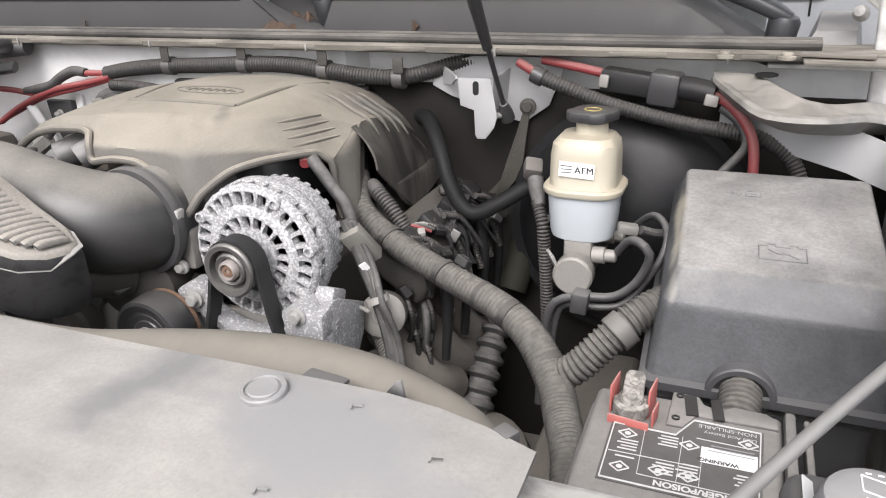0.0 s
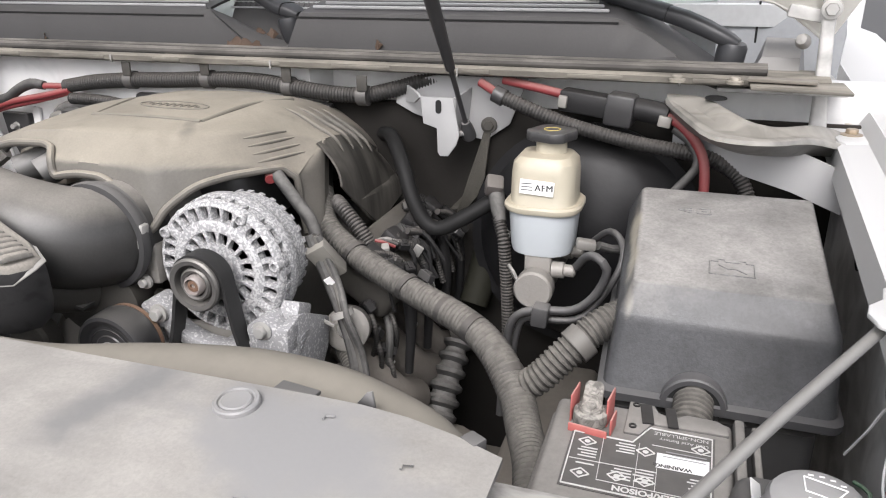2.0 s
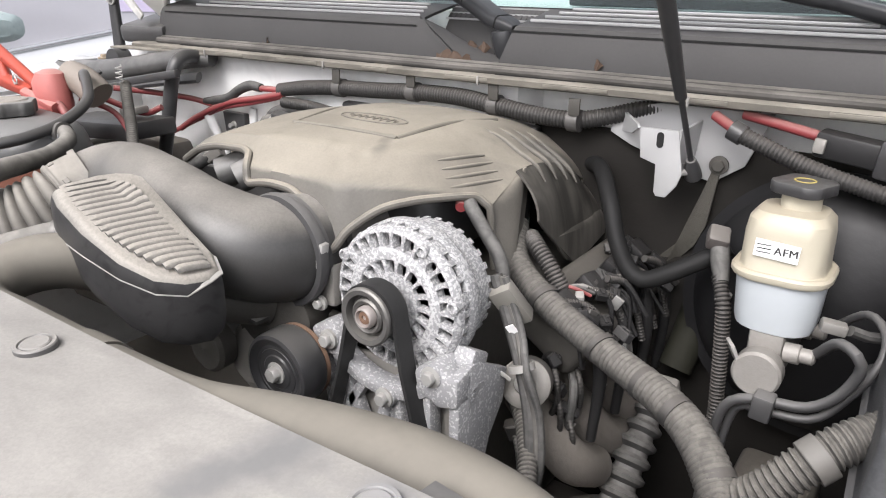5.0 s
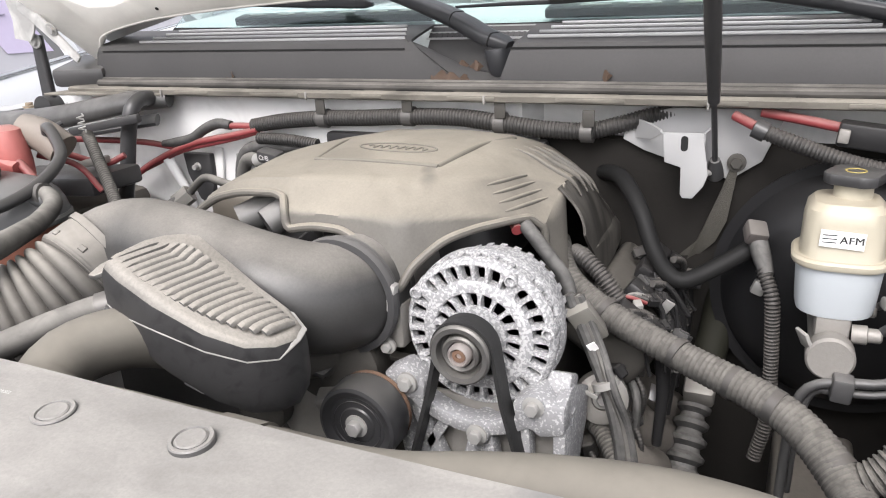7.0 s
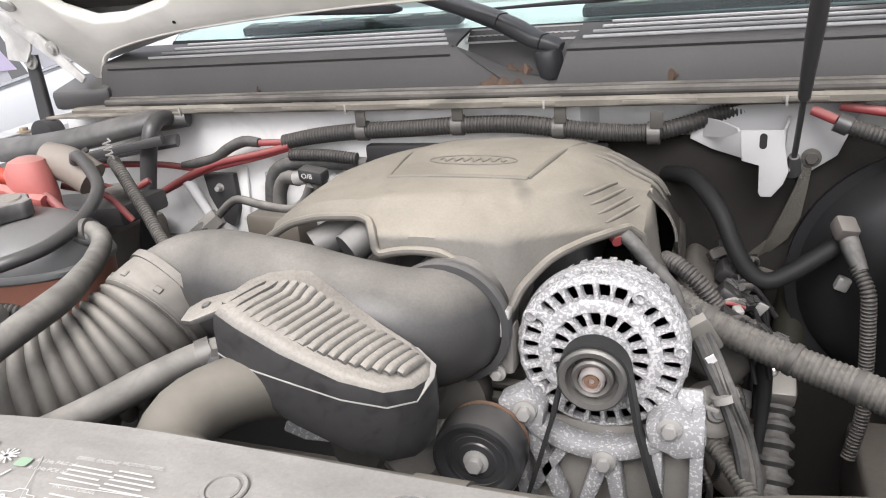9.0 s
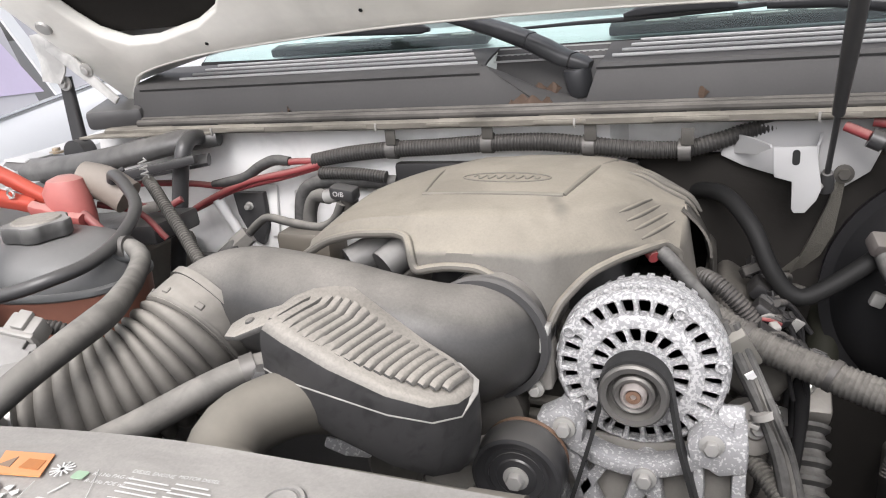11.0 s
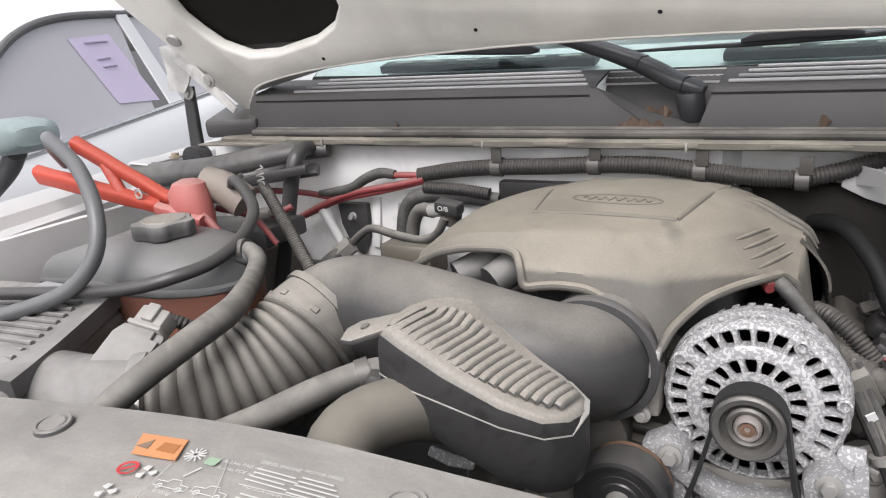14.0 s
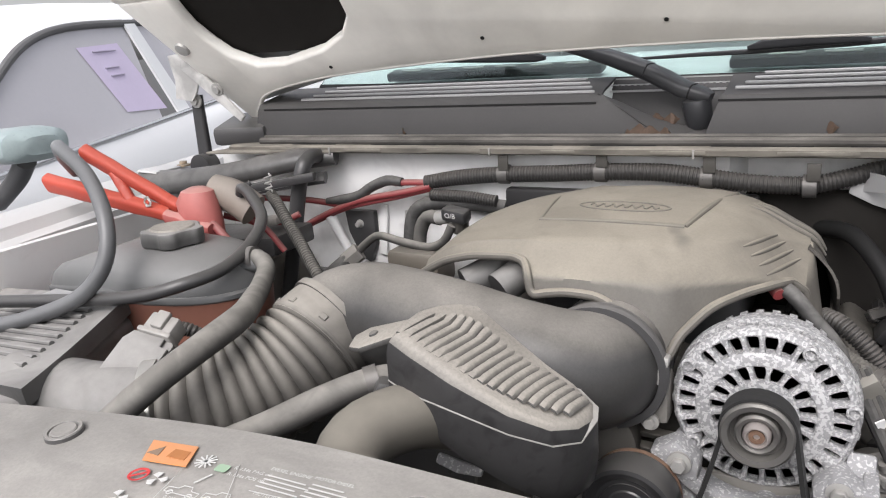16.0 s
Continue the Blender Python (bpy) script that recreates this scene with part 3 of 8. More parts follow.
for cx, cy in ((-0.474, -0.297), (-0.168, -0.283), (-0.057, -0.275), (0.239, -0.266), (0.228, -0.385)):
    push_clip(cx, cy, 1.0725 if cy > -0.3 else 1.061)

wiped(shroud_plastic, (0.165, -0.275, 1.07), (0.035, 0.07, 0.2), -25, (0.19, 0.188, 0.185))
wiped(shroud_plastic, (0.30, -0.29, 1.07), (0.13, 0.06, 0.2), -12, (0.245, 0.243, 0.242))
for x, y, w, d, h, a in ((0.262, -0.236, 0.030, 0.014, 0.003, -8), (0.385, -0.2535, 0.012, 0.010, 0.010, -30)):
    part("tab", box((w, d, h), pose(x, y, 1.0655, 0, 0, a), 0.001), plastic, shield)
part("fin", prism([(-0.007, 0), (0.007, 0), (0.005, 0.012), (0.001, 0.010)], 0.002, pose(0.312, -0.236, 1.066, 90, 0, -12), 0.0005), shroud_plastic, shield)

# ---- core support at the battery ----
cs = sheet([[(x, y, z) for x in grow(0.38, 0.68, 14)] for y, z in ((-0.24, 0.99), (-0.245, 1.03), (-0.252, 1.042), (-0.29, 1.048), (-0.34, 1.046), (-0.36, 1.03), (-0.37, 0.9))], 0.003)
support_mat = smear(surface("dirt_streaked_support", (0.42, 0.415, 0.40), 0.6, dust=0.7, dust_colour=(0.30, 0.288, 0.268), stain=1.4, bump=0.3, fine=140), 55, 0.4, 0.6, 0.62, 1.12, (0.5, 1, 1))
solid("core_support", cs, support_mat, "dusty pale steel radiator core support", "core support")

# ---- upper radiator hose ----
bigh = tube([(-0.20, -0.045, 0.985), (-0.222, -0.09, 1.02), (-0.25, -0.14, 1.047), (-0.273, -0.183, 1.047), (-0.268, -0.218, 1.036), (-0.235, -0.236, 1.032), (-0.16, -0.241, 1.036), (-0.05, -0.243, 1.036), (0.05, -0.238, 1.033), (0.12, -0.216, 1.031), (0.20, -0.198, 1.030), (0.26, -0.199, 1.030), (0.31, -0.213, 1.030), (0.35, -0.232, 1.028), (0.375, -0.262, 1.02)], [0.0275] * 8 + [0.0285, 0.030, 0.032, 0.032, 0.031, 0.029, 0.026], 28, 0.012)
rh = thing("radiator_hose", (-0.05, -0.24, 1.0), "thick dust-coated upper radiator hose", "hose")
part("pipe", bigh, hose_tan, rh)
part("band", tube([(-0.07, -0.243, 1.036), (-0.05, -0.243, 1.036), (-0.035, -0.243, 1.036)], 0.0295, 24, 0.004), hose_tan, rh)

# ---- alternator ----
flake = surface("painted_alternator", (0.29, 0.29, 0.295), 0.6, metal=0.1, vary=0.2, bump=0.4, fine=420)
nt = flake.node_tree
vor = nt.nodes.new("ShaderNodeTexNoise")
vor.inputs["Scale"].default_value, vor.inputs["Detail"].default_value = 330, 2.5
geo = nt.nodes.new("ShaderNodeNewGeometry")
nt.links.new(geo.outputs["Position"], vor.inputs["Vector"])
ramp = nt.nodes.new("ShaderNodeValToRGB")
ramp.color_ramp.elements[0].position, ramp.color_ramp.elements[1].position = 0.50, 0.55
nt.links.new(vor.outputs["Fac"], ramp.inputs[0])
mixn = nt.nodes.new("ShaderNodeMix")
mixn.data_type = "RGBA"
base = nt.nodes["Principled BSDF"].inputs["Base Color"]
nt.links.new(ramp.outputs[0], mixn.inputs[0])
nt.links.new(base.links[0].from_socket, mixn.inputs[6])
mixn.inputs[7].default_value = (0.5, 0.5, 0.5, 1)
nt.links.new(mixn.outputs[2], base)

bracket_mat = flake.copy()
bracket_mat.name = "speckled_bracket_alloy"
for node in bracket_mat.node_tree.nodes:
    if node.type == "VALTORGB":
        node.color_ramp.elements[0].position, node.color_ramp.elements[1].position = 0.57, 0.60

AX = Matrix(((1, 0, 0, 0), (0, 0, -1, 0), (0, 1, 0, 1.0), (0, 0, 0, 1)))  # local z points forwards (-y)
alt = thing("alternator", (0, 0.08, 0.92), "speckled silver alternator with slotted case and pulley", "alternator")


def lathe_seg(bm, r0, r1, z0, z1, a0, a1, n=3):
    rings = []
    for j in range(n + 1):
        w = radians(a0 + (a1 - a0) * j / n)
        c, s = math.cos(w), math.sin(w)
        rings.append([AX @ Vector((r * c, r * s, z)) for r, z in ((r0, z0), (r1, z0), (r1, z1), (r0, z1))])
    return loft(rings, True, True, bm)


def waisted_bar(bm, r0, r1, z0, z1, a, w):
    """A bar between two windows, flared at both ends so that the windows have round corners."""
    rings = []
    for k in range(9):
        s = k / 8
        r = r0 + (r1 - r0) * s
        half = w / 2 * (1 + 0.85 * abs(2 * s - 1) ** 3)
        ring = []
        for da, z in ((-half, z0), (half, z0), (half, z1 - 0.0012), (half * 0.75, z1), (-half * 0.75, z1), (-half, z1 - 0.0012)):
            t = radians(a + da)
            ring.append(AX @ Vector((r * math.cos(t), r * math.sin(t), z)))
        rings.append(ring)
    return loft(rings, True, True, bm)


# front case: hub with inner slots, solid band, windows round the shoulder
fc = lathe([(0.0, -0.055), (0.031, -0.055), (0.031, -0.047), (0.0, -0.047)], AX, 40)
for i in range(17):
    waisted_bar(fc, 0.029, 0.0455, -0.062, -0.0475, 360 / 17 * i, 6.0)
fc = lathe([(0.0445, -0.066), (0.0445, -0.049), (0.0460, -0.0465), (0.0555, -0.0465), (0.0580, -0.049), (0.0580, -0.066)], AX, 64, fc)
fc = lathe([(0.0728, -0.066), (0.0728, -0.0512), (0.0742, -0.0505), (0.0765, -0.0525), (0.0788, -0.058), (0.0795, -0.066)], AX, 72, fc)
for i in range(28):
    a = 360 / 28 * i
    wide = 5.0
    if i % 7 == 4:
        a, wide = a - 3, 13.0
    waisted_bar(fc, 0.0565, 0.0745, -0.066, -0.0488, a + wide / 2, wide * 0.74)
    lathe_seg(fc, 0.074, 0.0803, -0.085, -0.062, a, a + wide)
fc = lathe([(0.0705, -0.104), (0.0800, -0.104), (0.0812, -0.100), (0.0812, -0.082), (0.0795, -0.078), (0.0755, -0.078), (0.0705, -0.080)], AX, 72, fc)

def shorten(bm, wide=1.0):
    """The case is shallow: its depth behind the front face."""
    for v in bm.verts:
        v.co.y = 0.047 + (v.co.y - 0.047) * 0.68
        v.co.x, v.co.z = v.co.x * wide, 1.0 + (v.co.z - 1.0) * wide
    return bm


part("front_case", shorten(fc), flake, alt)
part("stator", shorten(lathe([(0.0, -0.125), (0.068, -0.125), (0.0715, -0.12), (0.0745, -0.101), (0.07, -0.099), (0.07, -0.07), (0.03, -0.066), (0, -0.066)], AX, 56), 0.99), surface("stator_windings", (0.11, 0.098, 0.088), 0.5, metal=0.3, vary=0.6, bump=0.6, fine=400), alt, "dark stator windings")
rc = lathe([(0.05, -0.165), (0.074, -0.163), (0.079, -0.155), (0.0805, -0.145), (0.0805, -0.126), (0.0765, -0.124), (0.07, -0.126)], AX, 64)
for i in range(30):
    lathe_seg(rc, 0.0755, 0.0808, -0.158, -0.130, 12 * i, 12 * i + 5.5)
part("rear_case", shorten(rc, 0.885), flake, alt)
pul = lathe([(0.012, -0.034), (0.0295, -0.034), (0.0295, -0.031), (0.0275, -0.030), (0.0275, -0.008), (0.0305, -0.006), (0.0305, -0.003), (0.0285, -0.001), (0.0235, -0.002), (0.0225, -0.012), (0.019, -0.014), (0.0185, -0.006), (0.0165, -0.004), (0.013, -0.006), (0.0125, -0.013), (0.0, -0.013)], AX, 56)
pulley = part("pulley", pul, surface("worn_pulley_steel", (0.12, 0.117, 0.113), 0.5, metal=0.5, dust=0.4, dust_colour=(0.4, 0.38, 0.34)), alt, "dull steel pulley")
part("shaft_nut", lathe([(0.0, -0.014), (0.0115, -0.014), (0.0115, -0.002), (0.0095, 0.001), (0.0085, 0.001), (0.0075, -0.003), (0, -0.003)], AX, 28), surface("nut_metal", (0.42, 0.38, 0.36), 0.45, metal=0.5), pulley)
part("shaft_end", lathe([(0, -0.006), (0.0072, -0.006), (0.0065, -0.0015), (0.003, -0.001), (0.0025, -0.004), (0, -0.004)], AX, 24), rust, pulley, "rusty shaft end")
for a, r in ((60, 0.0725), (150, 0.0745), (10, 0.074), (215, 0.071)):
    p = AX @ Vector((r * math.cos(radians(a)), r * math.sin(radians(a)), -0.05))
    part("lug", lathe([(0.0065, -0.03), (0.0065, 0.004), (0.0045, 0.005), (0.004, 0.001), (0, 0.001)], axis_to(p, (0, -1, 0)), 18), flake, alt)

brk = thing("alternator_bracket", (0.0, 0.04, 0.86), "speckled cast aluminium accessory bracket with bolts", "bracket")
arc = [(0.099 * math.cos(radians(a)), 0.099 * math.sin(radians(a))) for a in range(214, 327, 8)] + [(0.083 * math.cos(radians(a)), 0.083 * math.sin(radians(a))) for a in range(326, 213, -8)]
PM = AX @ Matrix.Translation((0, 0, -0.048))
part("cradle", prism(arc, 0.024, PM, 0.003), bracket_mat, brk)
for poly in ([(-0.095, -0.045), (-0.07, -0.03), (-0.048, -0.05), (-0.05, -0.07), (-0.085, -0.072)], [(0.044, -0.052), (0.056, -0.043), (0.076, -0.042), (0.084, -0.048), (0.0965, -0.048), (0.0965, -0.079), (0.072, -0.086), (0.064, -0.080), (0.048, -0.076)]):
    part("ear", prism(poly, 0.026, PM, 0.004), bracket_mat, brk)
for poly in ([(-0.092, -0.07), (-0.078, -0.07), (-0.062, -0.17), (-0.076, -0.17)], [(0.0, -0.09), (0.02, -0.09), (0.03, -0.17), (0.018, -0.17), (0.008, -0.12), (-0.01, -0.17), (-0.024, -0.17)], [(0.05, -0.08), (0.06, -0.08), (0.062, -0.17), (0.052, -0.17)]):
    part("leg", prism(poly, 0.02, PM, 0.003), bracket_mat, brk)
part("boss", lathe([(0, -0.02), (0.0125, -0.02), (0.0125, 0.024), (0.0115, 0.027), (0, 0.027)], PM @ Matrix.Translation((0.008, -0.095, 0)), 24), bracket_mat, brk)
part("boss", lathe([(0, -0.02), (0.0125, -0.02), (0.0125, 0.024), (0.0115, 0.027), (0, 0.027)], PM @ Matrix.Translation((-0.066, -0.05, 0)), 24), bracket_mat, brk)
part("boss", lathe([(0, -0.02), (0.0125, -0.02), (0.0125, 0.024), (0.0115, 0.027), (0, 0.027)], PM @ Matrix.Translation((0.066, -0.052, 0)), 24), bracket_mat, brk)
part("backing", box((0.16, 0.01, 0.14), pose(0.005, 0.058, 0.855), 0.004), grey_alloy, brk, "dull grey casting behind the legs")
SIDE = Matrix(((0, 0, 1, 0.084), (1, 0, 0, 0), (0, 1, 0, 0), (0, 0, 0, 1)))  # outline across y and z, thickness along x
part("side_wall", prism([(0.026, 0.951), (0.05, 0.957), (0.062, 0.955), (0.119, 0.924), (0.112, 0.888), (0.086, 0.856), (0.062, 0.79), (0.026, 0.79)], 0.012, SIDE, 0.002), bracket_mat, brk)
part("top_plate", prism([(0.03, 0.944), (0.052, 0.953), (0.117, 0.918), (0.114, 0.908), (0.052, 0.942), (0.03, 0.932)], 0.036, SIDE @ Matrix.Translation((0, 0, -0.034)), 0.002), bracket_mat, brk)
part("pad", box((0.024, 0.03, 0.022), pose(0.082, 0.066, 0.953, -28, 0, 0), 0.003), bracket_mat, brk)
part("cast_triangle", prism([(0.040, 0.936), (0.072, 0.931), (0.043, 0.908)], 0.0014, SIDE @ Matrix.Translation((0, 0, 0.0112)), 0.0005), bracket_mat, brk)
for k in range(3):
    part("cast_mark", box((0.0012, 0.010 - 0.0022 * k, 0.0028), pose(0.0972, 0.053 - 0.002 * k, 0.931 - 0.006 * k, 8), 0.0004), bracket_mat, brk)
for a, b_, w in (((-0.07, -0.075), (-0.035, -0.16), 0.008), ((-0.03, -0.092), (-0.066, -0.15), 0.006)):
    d = Vector((b_[0] - a[0], b_[1] - a[1], 0)).normalized()
    n = Vector((-d.y, d.x, 0)) * w
    part("web", prism([(a[0] + n.x, a[1] + n.y), (a[0] - n.x, a[1] - n.y), (b_[0] - n.x, b_[1] - n.y), (b_[0] + n.x, b_[1] + n.y)], 0.014, PM, 0.002), bracket_mat, brk)
for p in ((-0.066, 0.019, 0.95), (0.066, 0.022, 0.948), (0.008, 0.02, 0.905)):
    part("bolt", hexbolt(p, (0, -1, 0), 0.0075, 0.009), steel, brk)
belt = bmesh.new()
belt_line = [(-0.066, 0.86), (-0.0545, 0.90), (-0.0405, 0.95), (-0.0315, 0.99)] + [(0.0325 * math.cos(radians(a)), 1.0 + 0.0325 * math.sin(radians(a))) for a in range(175, -1, -12)] + [(0.0405, 0.95), (0.053, 0.90), (0.063, 0.86), (0.07, 0.82)]
rows = [[(x, y, z) for x, z in belt_line] for y in (0.008, 0.03)]
solid("drive_belt", sheet(rows, 0.004), surface("belt_rubber", (0.02, 0.02, 0.02), 0.55, bump=0.2), "black ribbed rubber accessory drive belt", "belt")

ten = thing("belt_tensioner", (-0.104, -0.018, 0.872), "black tensioner pulley with a steel centre bolt", "tensioner")
TX = Matrix(((1, 0, 0, -0.104), (0, 0, -1, -0.018), (0, 1, 0, 0.916), (0, 0, 0, 1)))
wheel_mat = surface("worn_black_wheel", (0.03, 0.03, 0.032), 0.32, dust=0.4, dust_colour=(0.17, 0.163, 0.15), bump=0.05, edge=(0.2, 1.0))
wheel = part("wheel", lathe([(0.0, -0.028), (0.0425, -0.028), (0.0440, -0.024), (0.0440, 0.002), (0.0425, 0.006), (0.039, 0.0075), (0.034, 0.006), (0.031, 0.0035), (0.020, 0.0032), (0.0185, 0.0045), (0.0, 0.005)], TX, 56), wheel_mat, ten, "worn glossy black wheel")
part("groove", lathe([(0.0262, 0.0030), (0.0268, 0.0042), (0.0274, 0.0030)], TX, 48), wheel_mat, wheel)
part("flange", lathe([(0.0, -0.034), (0.0425, -0.034), (0.0425, -0.029), (0.0, -0.029)], TX, 40), rust, ten, "rusty brown back plate")
part("bolt", hexbolt((-0.104, -0.0225, 0.916), (0, -1, 0), 0.0085, 0.010), steel, ten)
# ---- engine cover ----
ecov = thing("engine_cover", (-0.15, 0.2, 1.0), "dusty tan-coated black plastic engine cover with oval badge", "engine cover")


def interp(table, x):
    """Smooth values between the rows of a table, without overshoot at its ends."""
    n = len(table)
    x = min(max(x, table[0][0]), table[-1][0])
    k = max(i for i in range(n - 1) if table[i][0] <= x)
    x0, x1 = table[k][0], table[k + 1][0]
    h, u = x1 - x0, (x - x0) / (x1 - x0)
    out = []
    for c in range(1, len(table[0])):
        p0, p1 = table[k][c], table[k + 1][c]
        d = (p1 - p0) / h

        def slope(i):
            if i <= 0 or i >= n - 1:
                return d
            a = (table[i][c] - table[i - 1][c]) / (table[i][0] - table[i - 1][0])
            b_ = (table[i + 1][c] - table[i][c]) / (table[i + 1][0] - table[i][0])
            return 0.0 if a * b_ <= 0 else 2 * a * b_ / (a + b_)

        m0, m1 = slope(k), slope(k + 1)
        out.append(p0 * (2 * u ** 3 - 3 * u * u + 1) + m0 * h * (u ** 3 - 2 * u * u + u) + p1 * (3 * u * u - 2 * u ** 3) + m1 * h * (u ** 3 - u * u))
    return out


# x: lip z, shoulder y, shoulder z, crown y, crown z, back y, back z
COVER = [
    (-0.362, 1.088, 0.098, 1.102, 0.20, 1.112, 0.40, 1.080),
    (-0.330, 1.106, 0.098, 1.120, 0.22, 1.130, 0.42, 1.092),
    (-0.285, 1.1155, 0.098, 1.130, 0.25, 1.140, 0.45, 1.102),
    (-0.250, 1.1165, 0.100, 1.132, 0.27, 1.144, 0.46, 1.105),
    (-0.238, 1.114, 0.1005, 1.1325, 0.28, 1.146, 0.47, 1.105),
    (-0.2305, 1.107, 0.101, 1.133, 0.285, 1.1465, 0.47, 1.105),
    (-0.2265, 1.098, 0.1015, 1.133, 0.29, 1.147, 0.47, 1.105),
    (-0.2240, 1.088, 0.102, 1.133, 0.29, 1.147, 0.47, 1.105),
    (-0.2190, 1.0845, 0.1025, 1.133, 0.29, 1.147, 0.47, 1.105),
    (-0.205, 1.087, 0.104, 1.133, 0.29, 1.147, 0.47, 1.105),
    (-0.185, 1.089, 0.108, 1.133, 0.295, 1.1475, 0.47, 1.105),
    (-0.163, 1.088, 0.112, 1.1325, 0.30, 1.148, 0.47, 1.105),
    (-0.130, 1.0735, 0.119, 1.132, 0.30, 1.148, 0.47, 1.105),
    (-0.107, 1.044, 0.126, 1.1315, 0.295, 1.147, 0.47, 1.105),
    (-0.098, 1.033, 0.130, 1.131, 0.29, 1.146, 0.47, 1.105),
    (-0.088, 1.034, 0.134, 1.131, 0.29, 1.146, 0.47, 1.105),
    (-0.075, 1.056, 0.142, 1.130, 0.285, 1.145, 0.47, 1.104),
    (-0.045, 1.079, 0.168, 1.127, 0.275, 1.139, 0.46, 1.10),
    (-0.020, 1.083, 0.205, 1.1225, 0.275, 1.128, 0.45, 1.088),
    (0.000, 1.083, 0.232, 1.114, 0.282, 1.115, 0.445, 1.075),
    (0.015, 1.079, 0.250, 1.1065, 0.290, 1.106, 0.44, 1.062),
    (0.026, 1.066, 0.262, 1.102, 0.295, 1.100, 0.435, 1.050),
]


def front_y(x, z, sy, sz):
    """Where the sloping front of the cover stands at a height."""
    shift = 0.115 * max(0.0, (x + 0.10) / 0.13) ** 1.4
    u = min(1.0, max(0.0, (sz - z) / 0.098))
    f = u / 0.3 * 0.66 if u < 0.3 else 0.66 + (u - 0.3) / 0.7 * 0.34
    return sy + (0.048 + shift - sy) * f


rows, lip = [], []
for x in grow(-0.362, -0.240, 24)[:-1] + grow(-0.240, -0.216, 26)[:-1] + grow(-0.216, 0.026, 90):
    lz, sy, sz, cy, cz, by, bz = interp(COVER, x)
    row = []
    for u in grow(0, 1, 16):
        z = lz + (sz - lz) * u
        row.append((x, front_y(x, z, sy, sz), z))
    lip.append(row[0])
    row[-1] = (x, sy, sz)
    row += [(x, sy + (cy - sy) * u, sz + (cz - sz) * (0.5 * u + 0.5 * math.sin(u * math.pi / 2))) for u in (0.08, 0.25, 0.5, 0.75, 1.0)]
    row += [(x, cy + (by - cy) * u, cz + (bz - cz) * u ** 1.6) for u in (0.25, 0.5, 0.75, 1.0)]
    row += [(x, by + 0.005, bz - 0.06)]
    rows.append(row)
part("shell", sheet(rows, 0.003), cover_plastic, ecov)
rim = [Vector(p) for p in lip]
part("lip", tube([p + Vector((0, -0.001, 0.002)) for p in rim[::3] + rim[-1:]] + [(0.0275, 0.190, 1.045), (0.0315, 0.188, 1.022), (0.036, 0.187, 1.0)], 0.0048, 10, 0.004), cover_plastic, ecov)
# right flank: pillar, opening, streaked side panel coloured darker, and stepped corner
def cover_z(x, y):
    lz, sy, sz, cy, cz, by, bz = interp(COVER, x)
    if y < cy:
        u = max(0, (y - sy) / (cy - sy))
        return sz + (cz - sz) * (0.5 * u + 0.5 * math.sin(u * math.pi / 2))
    return cz + (bz - cz) * ((y - cy) / (by - cy)) ** 1.6


def side_rows(ys, low_z):
    """The rounded right shoulder of the cover and the side below it."""
    rows = []
    for y in ys:
        cz = cover_z(0.026, min(y, 0.43)) - 0.35 * max(0.0, y - 0.41) - 0.001
        lo = low_z(y, cz)
        rows.append([(0.0262 + 0.0325 * (1 - (1 - u) ** 2.2), y, cz + (lo - cz) * u) for u in grow(0, 1, 16)])
    return rows


def flank_low(y, cz):
    return interp([(0.246, 1.045), (0.262, 1.03), (0.285, 1.012), (0.345, 0.966), (0.40, 0.972), (0.488, 0.985)], y)[0]


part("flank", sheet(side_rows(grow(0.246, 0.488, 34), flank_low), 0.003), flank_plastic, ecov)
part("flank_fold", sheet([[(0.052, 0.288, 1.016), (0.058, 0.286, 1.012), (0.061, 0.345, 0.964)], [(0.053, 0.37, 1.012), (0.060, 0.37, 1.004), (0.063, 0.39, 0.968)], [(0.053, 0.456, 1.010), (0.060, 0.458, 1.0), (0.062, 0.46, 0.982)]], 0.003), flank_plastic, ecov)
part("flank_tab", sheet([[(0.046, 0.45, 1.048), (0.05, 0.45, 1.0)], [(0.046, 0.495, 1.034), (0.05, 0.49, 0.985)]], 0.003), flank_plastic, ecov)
# Black plate added in place of the shade inside the opening.
part("flank_back", box((0.004, 0.05, 0.09), pose(0.018, 0.268, 1.03), 0.0), black_hole, ecov)
rows = []
for z in grow(1.1015, 0.998, 18):
    lz, sy, sz, cy, cz, by, bz = interp(COVER, 0.026)
    d = (1.1015 - z) / 0.1035
    low = max(0.0, (1.066 - z) / 0.068)
    a = Vector((0.0255 - 0.003 * min(1.0, d * 3) + 0.013 * low, front_y(0.026, max(z, 1.066), sy, sz) - 0.002 * low, z))
    c = Vector((0.0285 + 0.0215 * d, 0.264 - 0.056 * d, z))
    n = Vector((c.y - a.y, a.x - c.x, 0)).normalized() * 0.003
    rows.append([a, a.lerp(c, 0.3) + n, a.lerp(c, 0.7) + n, a.lerp(c, 0.93) + n * 0.6, c, c + Vector((-0.004, 0.008, 0)), c + Vector((-0.006, 0.022, 0))])
part("pillar", sheet(rows, 0.003), cover_plastic, ecov)
